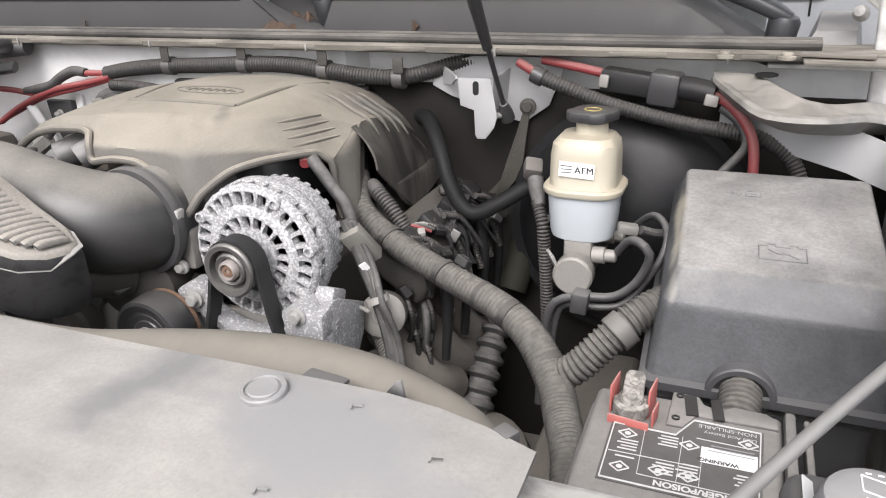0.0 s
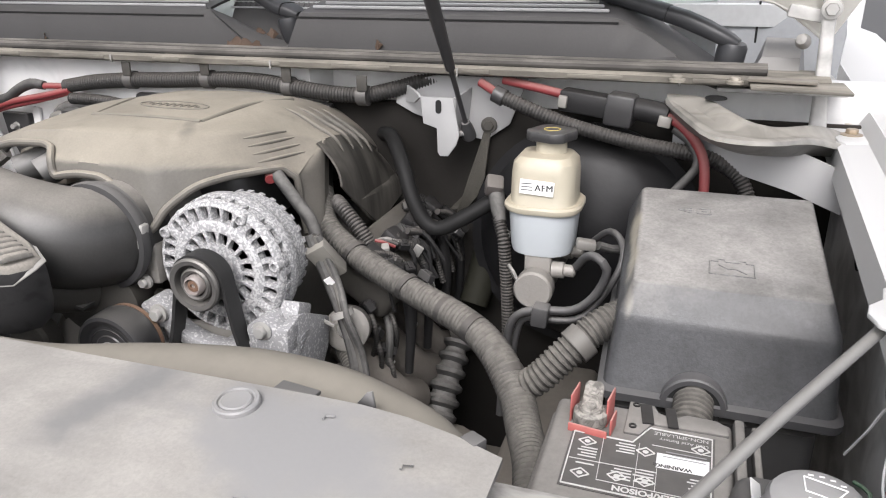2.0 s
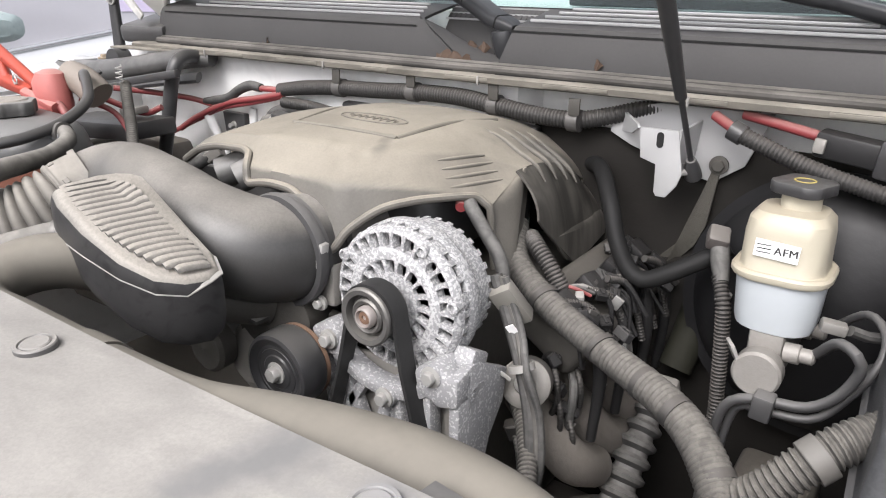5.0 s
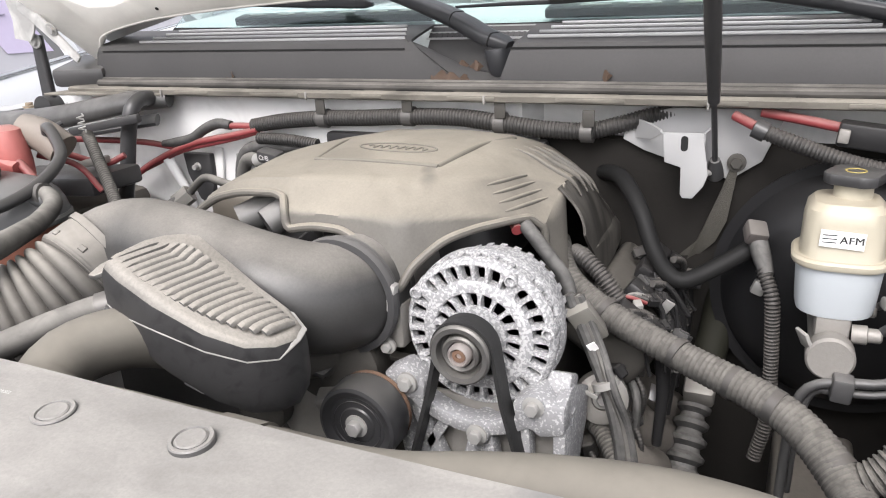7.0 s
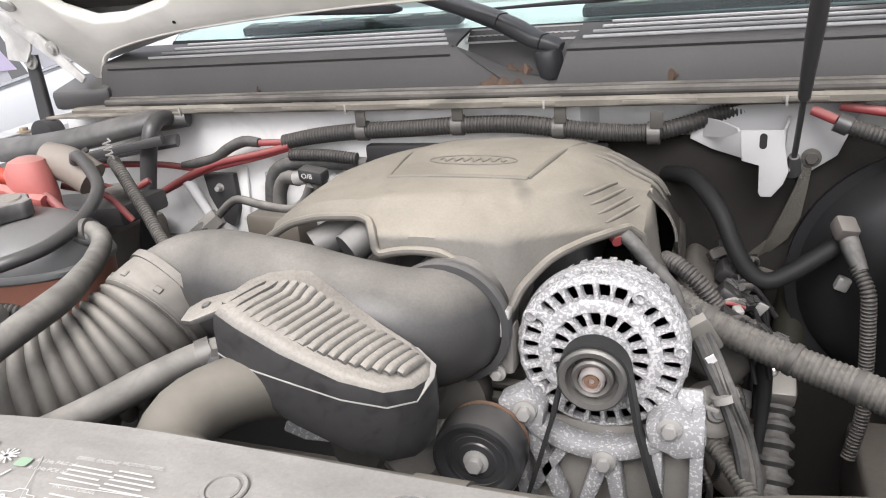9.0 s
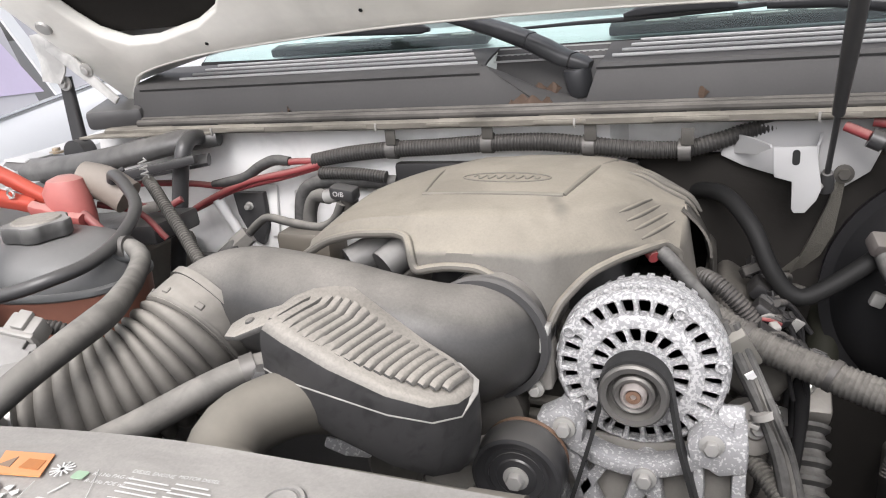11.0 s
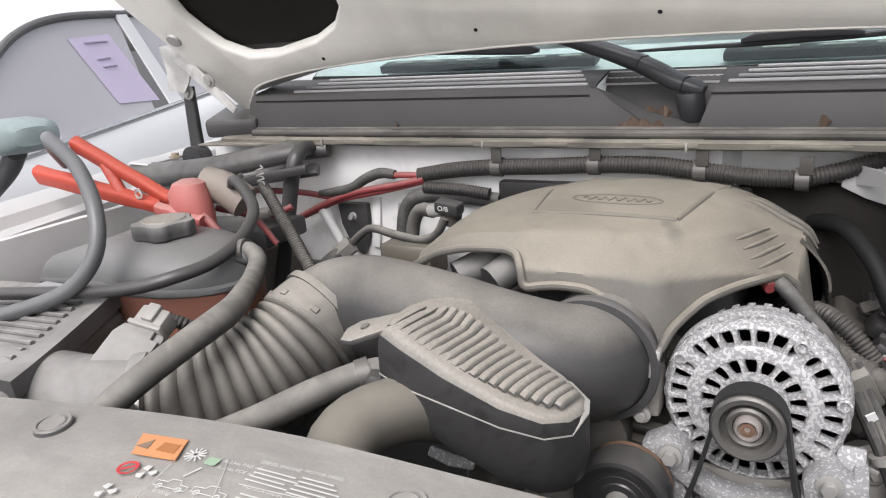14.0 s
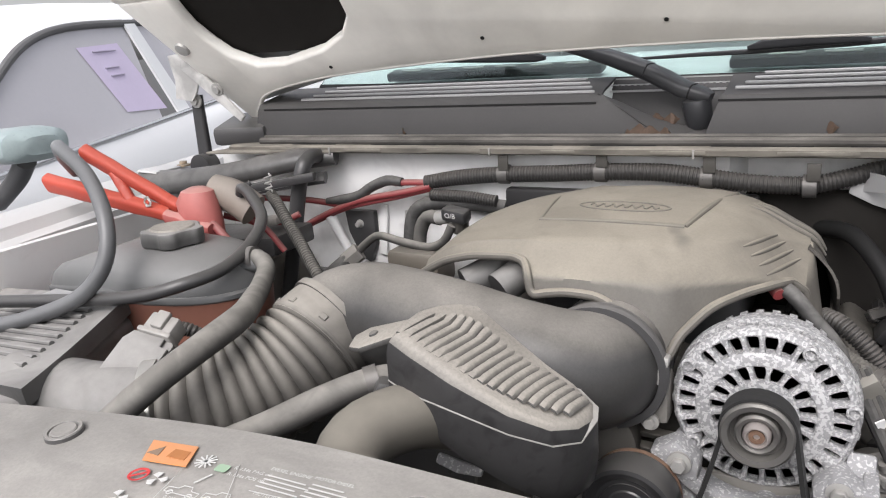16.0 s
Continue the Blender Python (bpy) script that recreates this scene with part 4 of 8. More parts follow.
for k in range(4):
    y = 0.285 + 0.03 * k
    part("step", tube([(-0.05 + 0.004 * k, y - 0.008, cover_z(-0.05 + 0.004 * k, y) - 0.001), (-0.02, y - 0.003, cover_z(-0.02, y) + 0.0006), (0.005, y, cover_z(0.005, y) + 0.001), (0.022, y + 0.002, cover_z(0.022, y) + 0.001), (0.033, y + 0.003, cover_z(0.026, y) - 0.006), (0.042, y + 0.004, cover_z(0.026, y) - 0.02)], [0.001, 0.0025, 0.003, 0.0034, 0.003, 0.001], 10, 0.004), cover_plastic, ecov)
# badge panel: a raised field with an oval outline
groove = surface("cover_groove", (0.09, 0.085, 0.075), 0.7, dust=0.55, dust_colour=TAN)
for pts in (((-0.262, 0.35), (-0.258, 0.25), (-0.25, 0.165)), ((-0.25, 0.165), (-0.17, 0.168), (-0.092, 0.172)), ((-0.092, 0.172), (-0.075, 0.25), (-0.06, 0.34))):
    part("groove", tube([(x, y, cover_z(x, y) - 0.0004) for x, y in pts], 0.0018 if pts[0][0] < -0.26 else 0.0034, 10, 0.01), groove, ecov)
oval = [(-0.168 + 0.052 * math.cos(radians(a)), 0.222 + 0.016 * math.sin(radians(a))) for a in range(0, 361, 10)]
part("badge", tube([(x, y, cover_z(x, y) + 0.0004) for x, y in oval], 0.0011, 8, 0.004), groove, ecov, "oval embossed badge outline")
scroll = [(-0.207 + 0.0016 * i, 0.222 + 0.006 * math.sin(i * 0.9) * (1 if i % 7 else 0.3)) for i in range(50)]
part("badge_scroll", tube([(x, y, cover_z(x, y) + 0.0004) for x, y in scroll], 0.0010, 6, 0.003), groove, ecov)
for k in range(4):
    pts = []
    for x in grow(-0.034 + 0.008 * k, -0.006 + 0.008 * k, 5):
        lz, sy, sz, cy, cz, by, bz = interp(COVER, x)
        z = 1.119 - 0.0085 * k
        pts.append((x, front_y(x, z, sy, sz) + 0.0012, z - 0.0008))
    part("vent", tube(pts, [0.0014, 0.0026, 0.0028, 0.0026, 0.0014], 12, 0.003), cover_plastic, ecov)

# ---- throttle tube, elbow and bellows ----
duct = thing("intake_duct", (-0.3, 0.0, 1.0), "dusty black plastic air intake duct with corrugated bellows", "air duct")
elbow = tube([(-0.142, 0.085, 1.03), (-0.145, 0.045, 1.028), (-0.165, 0.010, 1.033), (-0.215, -0.008, 1.048), (-0.28, -0.004, 1.060), (-0.34, 0.006, 1.064), (-0.385, 0.014, 1.063), (-0.415, 0.010, 1.058), (-0.428, -0.006, 1.050), (-0.432, -0.018, 1.044)], [0.0585, 0.0585, 0.0575, 0.056, 0.055, 0.055, 0.055, 0.056, 0.057, 0.058], 32, 0.008)
part("elbow", elbow, intake_plastic, duct)
part("end_flange", lathe([(0.0565, -0.006), (0.0635, -0.006), (0.0645, -0.003), (0.0645, 0.003), (0.0635, 0.006), (0.0565, 0.006)], axis_to((-0.1435, 0.036, 1.0285), (0.03, 1, 0.02)), 48, ring=True), plastic, duct, "black moulded flange ring")
part("scuff", box((0.011, 0.0016, 0.0014), pose(-0.1165, 0.0065, 1.0065, 0, -8, 35), 0.0), label_white, duct, "pale scuff mark")
part("end_clamp", tube([(-0.1432, 0.056, 1.0292), (-0.1442, 0.047, 1.0285)], 0.0602, 36, 0.003), plastic, duct, "dark band clamp")
part("collar", tube([(-0.142, 0.082, 1.03), (-0.142, 0.078, 1.03), (-0.142, 0.074, 1.03)], 0.0595, 36, 0.004), plastic, duct)
part("throttle_body", lathe([(0.0, 0), (0.058, 0), (0.058, 0.07), (0.0, 0.07)], axis_to((-0.142, 0.08, 1.03), (0, 1, 0)), 36), grey_alloy, duct)
part("cuff", tube([(-0.4255, -0.002, 1.052), (-0.430, -0.012, 1.047), (-0.434, -0.026, 1.040), (-0.4365, -0.034, 1.036)], [0.0600, 0.0612, 0.0622, 0.0622], 36, 0.004), bellows_mat, duct)
part("cuff_ring", tube([(-0.4245, 0.001, 1.0535), (-0.4275, -0.006, 1.050)], 0.0632, 36, 0.003), bellows_mat, duct)
CUFF = axis_to((-0.4325, -0.020, 1.043), (-0.25, -0.82, -0.5))
for a in range(0, 360, 40):
    part("cuff_tab", box((0.009, 0.003, 0.007), CUFF @ Matrix.Rotation(radians(a), 4, "Z") @ Matrix.Translation((0, 0.0625, 0)), 0.001, 1), bellows_mat, duct)
part("bellows", tube([(-0.4345, -0.030, 1.038), (-0.440, -0.046, 1.030), (-0.455, -0.076, 1.016), (-0.478, -0.108, 1.006), (-0.504, -0.134, 1.001), (-0.532, -0.153, 0.998)], [0.064, 0.0635, 0.063, 0.062, 0.061, 0.061], 40, rib=0.0068, pitch=0.0142, wave=(0.0, 0.08, 0.35, 1.0, 0.35, 0.08)), bellows_mat, duct)
part("clamp_band", tube([(-0.531, -0.152, 0.998), (-0.543, -0.160, 0.997)], 0.0625, 36, 0.004), steel, duct, "steel hose clamp")
part("screw", box((0.010, 0.010, 0.03), pose(-0.507, -0.205, 1.03, 40, 0, 35), 0.002), steel, duct)

# ---- resonator ----
black_gloss = smear(surface("scuffed_black_plastic", (0.02, 0.02, 0.021), 0.32, dust=0.5, dust_colour=(0.3, 0.285, 0.265), stain=0.5, edge=(0.6, 1.0), spec=0.25, bump=0.04), 60, 0.3, 0.5, 0.8, 1.3)
res = thing("resonator_box", (-0.2, -0.08, 0.98), "black plastic intake resonator with a dusty ribbed lid", "resonator")


def lid_height(x, y):
    """The sloping top of the box, with its swelling at the back."""
    z = 1.122 - 0.65 * max(0.0, x + 0.265) ** 1.15 - 0.10 * max(0, -0.1 - y)
    return z + 0.02 * math.exp(-((x + 0.225) / 0.028) ** 2) * min(1.0, max(0.0, (y + 0.095) / 0.03))


def res_ring(z_drop, grow_):
    """Outline of the box, following the slope of its lid."""
    pts = []
    out = [(-0.276, -0.120), (-0.272, -0.142), (-0.25, -0.150), (-0.21, -0.152), (-0.165, -0.145), (-0.135, -0.130), (-0.119, -0.108), (-0.113, -0.084), (-0.117, -0.068), (-0.135, -0.060), (-0.165, -0.060), (-0.20, -0.065), (-0.225, -0.070), (-0.245, -0.073), (-0.262, -0.080), (-0.273, -0.096)]
    for x, y in out:
        cx, cy = -0.19, -0.095
        z = lid_height(x, y)
        pts.append(Vector((cx + (x - cx) * grow_, cy + (y - cy) * grow_, z - z_drop)))
    return pts


part("body", loft([res_ring(0.072, 0.90), res_ring(0.064, 0.96), res_ring(0.048, 1.0), res_ring(0.024, 1.0), res_ring(0.017, 0.996), res_ring(0.0115, 0.984), res_ring(0.0075, 0.966)]), black_gloss, res)
edge_line = []
for dz, g in ((0.0007, 0.995), (0.0006, 1.006), (-0.0006, 1.006), (-0.0007, 0.995)):
    edge_line.append([p - Vector((0, 0, (0.008 if p.x > -0.14 and p.y > -0.1 else interp([(-0.28, 0.042), (-0.26, 0.041), (-0.22, 0.031), (-0.18, 0.024), (-0.11, 0.018)], p.x)[0]) + dz)) for p in res_ring(0.0, g)])
# Pale strip on the seam: the highlight there is put into its colour.
part("seam", loft(edge_line), surface("pale_seam_highlight", (0.33, 0.32, 0.3), 0.5, stain=1.0, vary=0.8, fine=60), res, "seam edge with its highlight painted pale")
part("lid", loft([res_ring(0.0077, 0.967), res_ring(0.0045, 0.943), res_ring(0.0022, 0.915), res_ring(0.0008, 0.885), res_ring(0.0, 0.84)]), lid_plastic, res)
for k in range(19):
    x = -0.257 + 0.0072 * k
    y0 = interp([(-0.272, -0.130), (-0.25, -0.137), (-0.21, -0.139), (-0.165, -0.131), (-0.135, -0.116), (-0.119, -0.100)], x)[0]
    y1 = interp([(-0.27, -0.092), (-0.235, -0.082), (-0.20, -0.077), (-0.15, -0.074), (-0.12, -0.078)], x)[0]
    rings = []
    for v in grow(0, 1, 9):
        y = y0 + (y1 - y0) * v
        xm = x + 0.20 * (y - (y0 + y1) / 2)
        h = 0.0026 * min(1.0, 6 * v + 0.15, 6 * (1 - v) + 0.15)
        rings.append([Vector((xm + dx, y, lid_height(xm + dx, y) + dz)) for dx, dz in ((-0.0030, -0.002), (-0.0021, h * 0.8), (-0.0011, h), (0.0011, h), (0.0021, h * 0.8), (0.0030, -0.002))])
    part("rib", loft(rings), lid_plastic, res)
tab = prism([(0.0, -0.018), (0.05, -0.012), (0.052, 0.012), (0.0, 0.018), (-0.014, 0.010), (-0.014, -0.010)], 0.006, pose(-0.325, -0.092, 1.082, 10, -18, 10), 0.002)
part("mount_tab", tab, lid_plastic, res, "dusty mounting tab with a rivet")
part("rivet", lathe([(0, 0), (0.005, 0), (0.004, 0.002), (0, 0.0025)], pose(-0.318, -0.09, 1.0905, 10, -18, 10), 14), intake_plastic, res)

# ---- engine block and heads ----
eng = thing("engine", (-0.15, 0.3, 0.6), "dark grimy engine block and cylinder heads", "engine")
part("block", box((0.34, 0.34, 0.40), pose(-0.14, 0.30, 0.76), 0.02, 3), dark_steel, eng)
part("timing_cover", loft([[Vector((-0.12 + r * math.cos(radians(a)), y, 0.86 + r * 1.1 * math.sin(radians(a)))) for a in range(0, 360, 12)] for r, y in ((0.15, 0.14), (0.145, 0.115), (0.13, 0.108))]), dark_steel, eng)
for sx, tilt in ((0.095, 35), (-0.375, -35)):
    part("rocker_cover", box((0.10, 0.25, 0.06), pose(sx, 0.335, 0.925, 0, tilt, 0), 0.012, 3), dark_steel, eng)
    for k in range(4):
        y = 0.205 + 0.072 * k
        out = 0.03 if sx > 0 else -0.03
        part("ignition_coil", box((0.030, 0.034, 0.022), pose(sx + out * 0.7, y, 0.968, 8 * (-1) ** k, tilt, 6 * (-1) ** k), 0.005), black_part, eng)
        part("coil_plug", box((0.022, 0.02, 0.016), pose(sx + out * 1.5, y + 0.012, 0.955, 0, tilt, 20), 0.002), black_part, eng)
        part("spark_lead", tube([(sx + out * 1.2, y + 0.02, 0.955), (sx + out * 1.8, y + 0.024, 0.93), (sx + out * 2.1, y + 0.02, 0.88), (sx + out * 2.0, y + 0.015, 0.80)], [0.009, 0.0095, 0.007, 0.006], 12), black_part, eng)
part("intake_runner", tube([(-0.315, 0.095, 1.075), (-0.28, 0.13, 1.09), (-0.24, 0.2, 1.095)], 0.020, 18), box_plastic, eng)
part("intake_runner", tube([(-0.27, 0.085, 1.078), (-0.245, 0.12, 1.094), (-0.21, 0.2, 1.10)], 0.019, 18), box_plastic, eng)
part("manifold", box((0.22, 0.3, 0.09), pose(-0.14, 0.30, 1.04), 0.02, 3), plastic, eng)
ear = lathe([(0, 0), (0.026, 0), (0.028, 0.004), (0.028, 0.03), (0.022, 0.034), (0.012, 0.034), (0.011, 0.03), (0, 0.03)], axis_to((0.097, 0.168, 0.886), (0.3, -0.9, 0.35)), 28)
part("head_lug", ear, grey_alloy, eng, "grey cast lug behind the bracket")
part("bolt", hexbolt((0.107, 0.135, 0.90), (0.3, -0.9, 0.35), 0.007, 0.008), steel, eng)
for k, (x, y, z) in enumerate(((0.108, 0.20, 0.90), (0.122, 0.235, 0.885), (0.112, 0.205, 0.862), (0.098, 0.172, 0.846), (0.125, 0.215, 0.83), (0.09, 0.15, 0.826))):
    m = pose(x, y, z, 25 * k - 50, 35 + 18 * (-1) ** k, 40 * k)
    bm = box((0.017, 0.026, 0.013), m, 0.002, 1)
    box((0.013, 0.008, 0.016), m @ Matrix.Translation((0, 0.008, 0)), 0.0012, 1, bm)
    box((0.006, 0.018, 0.003), m @ Matrix.Translation((0, 0, 0.008)), 0.0006, 1, bm)
    part("sensor_plug", bm, (black_part, loom_clean)[k % 2], eng)
    part("sensor_wire", tube([(x, y, z), (x + 0.014, y - 0.012, z - 0.02), (x + 0.012, y - 0.006, z - 0.05), (x - 0.004, y + 0.01, z - 0.085)], 0.0038, 10, rib=0.0006, pitch=0.004), loom_clean, eng)
cup = lathe([(0.0, 0.002), (0.011, 0.004), (0.016, 0.009), (0.0175, 0.012), (0.0165, 0.012), (0.0145, 0.006), (0.0, 0.0)], axis_to((0.157, 0.275, 0.898), (0.5, -0.6, 0.3)) @ Matrix.Diagonal((0.8, 1.5, 1, 1)), 28)
part("heat_cup", cup, surface("bright_shield_metal", (0.55, 0.54, 0.52), 0.3, metal=0.9, dust=0.2), eng, "bright oval heat shield cup")
part("heat_cup", box((0.012, 0.022, 0.002), pose(0.143, 0.265, 0.842, 40, 25, 20), 0.0006), surface("bent_shield_metal", (0.5, 0.49, 0.47), 0.35, metal=0.9), eng, "bent bright shield edge")
part("dipstick_tube", tube([(0.118, 0.235, 0.875), (0.128, 0.222, 0.862), (0.131, 0.214, 0.84), (0.127, 0.21, 0.80), (0.112, 0.214, 0.77)], 0.0055, 10), rubber, eng)
part("pale_strip", box((0.003, 0.008, 0.034), pose(0.122, 0.23, 0.795, 20, 35, 0), 0.001), wire_white, eng)
manifold_mat = surface("dusty_exhaust_casting", (0.11, 0.10, 0.09), 0.85, dust=0.6, dust_colour=(0.26, 0.235, 0.2), stain=0.9, bump=0.5, fine=120, level=0.1)
for k in range(3):
    y = 0.20 + 0.075 * k
    part("exhaust_runner", tube([(0.06, y + 0.02, 0.83), (0.105, y + 0.005, 0.80), (0.135, y + 0.015, 0.765), (0.145, y + 0.06, 0.735)], [0.024, 0.026, 0.027, 0.027], 20), manifold_mat, eng)
part("mount", loft([[Vector((0.19 + w * math.cos(radians(a)), 0.17 + d * math.sin(radians(a)), z)) for a in range(0, 360, 15)] for w, d, z in ((0.10, 0.13, 0.55), (0.10, 0.13, 0.655), (0.088, 0.115, 0.685), (0.06, 0.075, 0.70), (0.02, 0.03, 0.703))]), manifold_mat, eng, "dust-caked casting low in the bay")
part("water_pump", lathe([(0, 0), (0.05, 0), (0.055, 0.02), (0.055, 0.06), (0.03, 0.07), (0, 0.07)], axis_to((-0.17, 0.09, 0.94), (0.1, -1, 0)), 28), dark_steel, eng)
part("thermostat_neck", tube([(-0.17, 0.03, 0.96), (-0.185, -0.005, 0.972), (-0.205, -0.045, 0.985)], 0.026, 20), dark_steel, eng)
part("idler", lathe([(0, -0.02), (0.03, -0.02), (0.031, 0.0), (0.026, 0.004), (0.01, 0.002), (0, 0.006)], axis_to((-0.235, -0.01, 0.90), (0, -1, 0)), 28), dark_steel, eng)
part("pump_casting", lathe([(0, 0), (0.050, 0), (0.052, 0.006), (0.048, 0.018), (0.036, 0.024), (0.034, 0.034), (0, 0.036)], axis_to((-0.19, 0.05, 0.885), (0.1, -1, 0.25)), 32), grey_alloy, eng, "dusty grey pump casting")
part("pump_foot", box((0.05, 0.03, 0.022), pose(-0.15, 0.02, 0.915, 20, -12, 10), 0.006, 3), grey_alloy, eng)
for k in range(3):
    part("front_rib", box((0.11, 0.012, 0.007), pose(-0.12, 0.075, 0.945 - 0.018 * k, 12, 4, 0), 0.002), dark_steel, eng)
part("speckled_arm", prism([(-0.022, -0.005), (0.0, -0.008), (0.024, -0.004), (0.024, 0.004), (-0.022, 0.005)], 0.008, pose(-0.255, -0.06, 0.952, 60, 14, 8), 0.002), bracket_mat, eng, "speckled cast arm")
part("belt_run", sheet([[(-0.15, y, 0.955), (-0.22, y, 0.965), (-0.27, y, 0.94), (-0.30, y, 0.90)] for y in (-0.005, 0.02)], 0.004), rubber, eng)

# throttle fittings beside the tip of the cover
tbf = thing("throttle_clamp", (-0.1, 0.05, 0.98), "small steel clamp screw and grey casting by the throttle", "clamp")
part("casting", box((0.022, 0.03, 0.05), pose(-0.093, 0.062, 0.995), 0.005), grey_alloy, tbf)
part("bolt", hexbolt((-0.098, 0.042, 0.975), (0, -1, 0), 0.006, 0.008), steel, tbf)
part("screw_housing", box((0.008, 0.012, 0.03), pose(-0.085, 0.035, 1.035, 0, 10, 0), 0.002), steel, tbf)

# ---- main wiring loom ----
loom = thing("wiring_loom", (0.2, 0.15, 0.85), "thick tape-wrapped wiring loom with a corrugated branch", "wiring loom")
part("trunk", tube([(0.02, 0.26, 1.03), (0.045, 0.22, 1.0), (0.10, 0.195, 0.972), (0.18, 0.165, 0.951), (0.258, 0.13, 0.938), (0.302, 0.10, 0.925), (0.338, 0.06, 0.9), (0.357, 0.02, 0.885), (0.377, -0.035, 0.882), (0.385, -0.08, 0.86), (0.385, -0.12, 0.8)], [0.0165, 0.0165, 0.0165, 0.0165, 0.017, 0.018, 0.019, 0.0185, 0.018, 0.018, 0.018], 24, rib=0.0011, pitch=0.0055), loom_mat, loom)
part("branch", tube([(0.335, 0.065, 0.90), (0.36, 0.066, 0.918), (0.385, 0.078, 0.945), (0.41, 0.096, 0.968), (0.44, 0.12, 0.98), (0.47, 0.14, 0.98)], [0.016, 0.017, 0.0175, 0.0175, 0.0175, 0.0175], 24, rib=0.0026, pitch=0.0062), loom_mat, loom)
for p, q in (((0.175, 0.168, 0.953), (0.181, 0.165, 0.951)), ((0.232, 0.143, 0.942), (0.238, 0.14, 0.941)), ((0.27, 0.122, 0.936), (0.278, 0.118, 0.934)), ((0.325, 0.078, 0.912), (0.331, 0.072, 0.908)), ((0.092, 0.199, 0.976), (0.098, 0.196, 0.973))):
    part("tape_wrap", tube([p, q], 0.0178, 24, 0.003), loom_clean, loom)
part("clip", tube([(0.392, 0.082, 0.951), (0.402, 0.09, 0.96)], 0.0195, 24, 0.003), surface("grey_clip", (0.1, 0.095, 0.088), 0.6, dust=0.5, dust_colour=(0.25, 0.24, 0.22)), loom, "grey plastic clip")
# side looms over the rocker cover
sl = thing("coil_harness", (0.06, 0.24, 1.0), "split corrugated harness with red and black wires", "harness")
part("conduit", tube([(0.045, 0.255, 1.02), (0.062, 0.235, 1.02), (0.085, 0.225, 1.003), (0.105, 0.222, 0.978)], 0.0105, 16, rib=0.0018, pitch=0.0045), loom_clean, sl)
for k, mt in enumerate((red_cable, rubber, wire_white)):
    part("wire", tube([(0.10, 0.222, 0.985 - 0.004 * k), (0.118, 0.228 + 0.006 * k, 0.982), (0.132, 0.24 + 0.008 * k, 0.972)], 0.0022, 8), mt, sl)
part("plug", box((0.034, 0.016, 0.016), pose(0.118, 0.205, 0.965, 0, 35, 20), 0.002), surface("grey_plug", (0.16, 0.155, 0.15), 0.5, dust=0.5), sl)
hv = thing("alternator_lead", (0.1, 0.12, 0.9), "grey alternator connector with a cable tie and leads", "cable")
part("plug", box((0.026, 0.02, 0.05), pose(0.088, 0.135, 0.99, 20, -30, 15), 0.003), surface("grey_connector", (0.14, 0.135, 0.12), 0.6, dust=0.6), hv)
part("sticker", box((0.009, 0.0015, 0.022), pose(0.101, 0.121, 0.965, 20, -30, 15), 0.0), label_white, hv)
for k in range(4):
    part("lead", tube([(0.07 + 0.004 * k, 0.13, 1.02), (0.095 + 0.004 * k, 0.125, 0.965), (0.112 + 0.004 * k, 0.118 - 0.003 * k, 0.93), (0.128 + 0.004 * k, 0.11, 0.885), (0.138 + 0.004 * k, 0.10, 0.83), (0.14, 0.09, 0.75)], 0.0045 if k else 0.007, 10), (rubber, dark_steel, hose_grey, rubber)[k], hv)
part("cable_tie", tube([(0.112, 0.118, 0.934), (0.115, 0.117, 0.927)], 0.014, 18, 0.003), wire_white, hv, "white cable tie")
part("tie_tail", box((0.022, 0.002, 0.005), pose(0.098, 0.105, 0.923, 0, 20, 0), 0.0008), wire_white, hv)
solid("heater_pipe", tube([(0.085, 0.16, 0.862), (0.11, 0.135, 0.855), (0.135, 0.10, 0.84), (0.155, 0.06, 0.815), (0.165, 0.02, 0.775)], 0.011, 16, rib=0.002, pitch=0.005), loom_mat, "dusty corrugated conduit below the alternator bracket", "conduit")
solid("alternator_hot_lead", tube([(-0.01, 0.2, 1.075), (0.012, 0.17, 1.075), (0.035, 0.165, 1.05), (0.06, 0.16, 1.02), (0.07, 0.15, 0.98)], 0.008, 14), rubber, "black battery lead behind the alternator", "cable")
solid("red_lead", tube([(-0.035, 0.22, 1.085), (-0.01, 0.185, 1.08), (0.003, 0.165, 1.072)], 0.0065, 12), red_cable, "short red cable above the alternator", "cable")

# ---- steering shaft ----
st = thing("steering_shaft", (0.19, 0.35, 0.7), "black steering shaft with a rubber bellows boot", "steering shaft")
part("upper_shaft", tube([(0.205, 0.46, 0.93), (0.198, 0.42, 0.86), (0.192, 0.40, 0.825)], 0.022, 22), surface("olive_shaft_cover", (0.02, 0.02, 0.015), 0.7, spec=0.12, dust=0.1, dust_colour=(0.06, 0.055, 0.045), edge=(0.3, 1.0)), st)
part("joint", box((0.04, 0.04, 0.035), pose(0.188, 0.37, 0.80, 30, 0, 0), 0.006), grey_alloy, st)
part("boot", tube([(0.185, 0.345, 0.785), (0.182, 0.31, 0.75), (0.178, 0.27, 0.70), (0.175, 0.24, 0.66)], [0.022, 0.025, 0.027, 0.03], 24, rib=0.008, pitch=0.022), rubber, st)
solid("frame_rail", box((0.10, 0.86, 0.12), pose(0.335, 0.02, 0.66), 0.012, 3), manifold_mat, "dusty dark chassis rail under the bay", "frame rail")

# ---- brake booster, master cylinder, reservoir ----
bo = thing("brake_booster", (0.35, 0.43, 0.79), "black round brake booster with a white sticker", "brake booster")
BX = axis_to((0.352, 0.43, 0.945), (0, -1, 0.05))
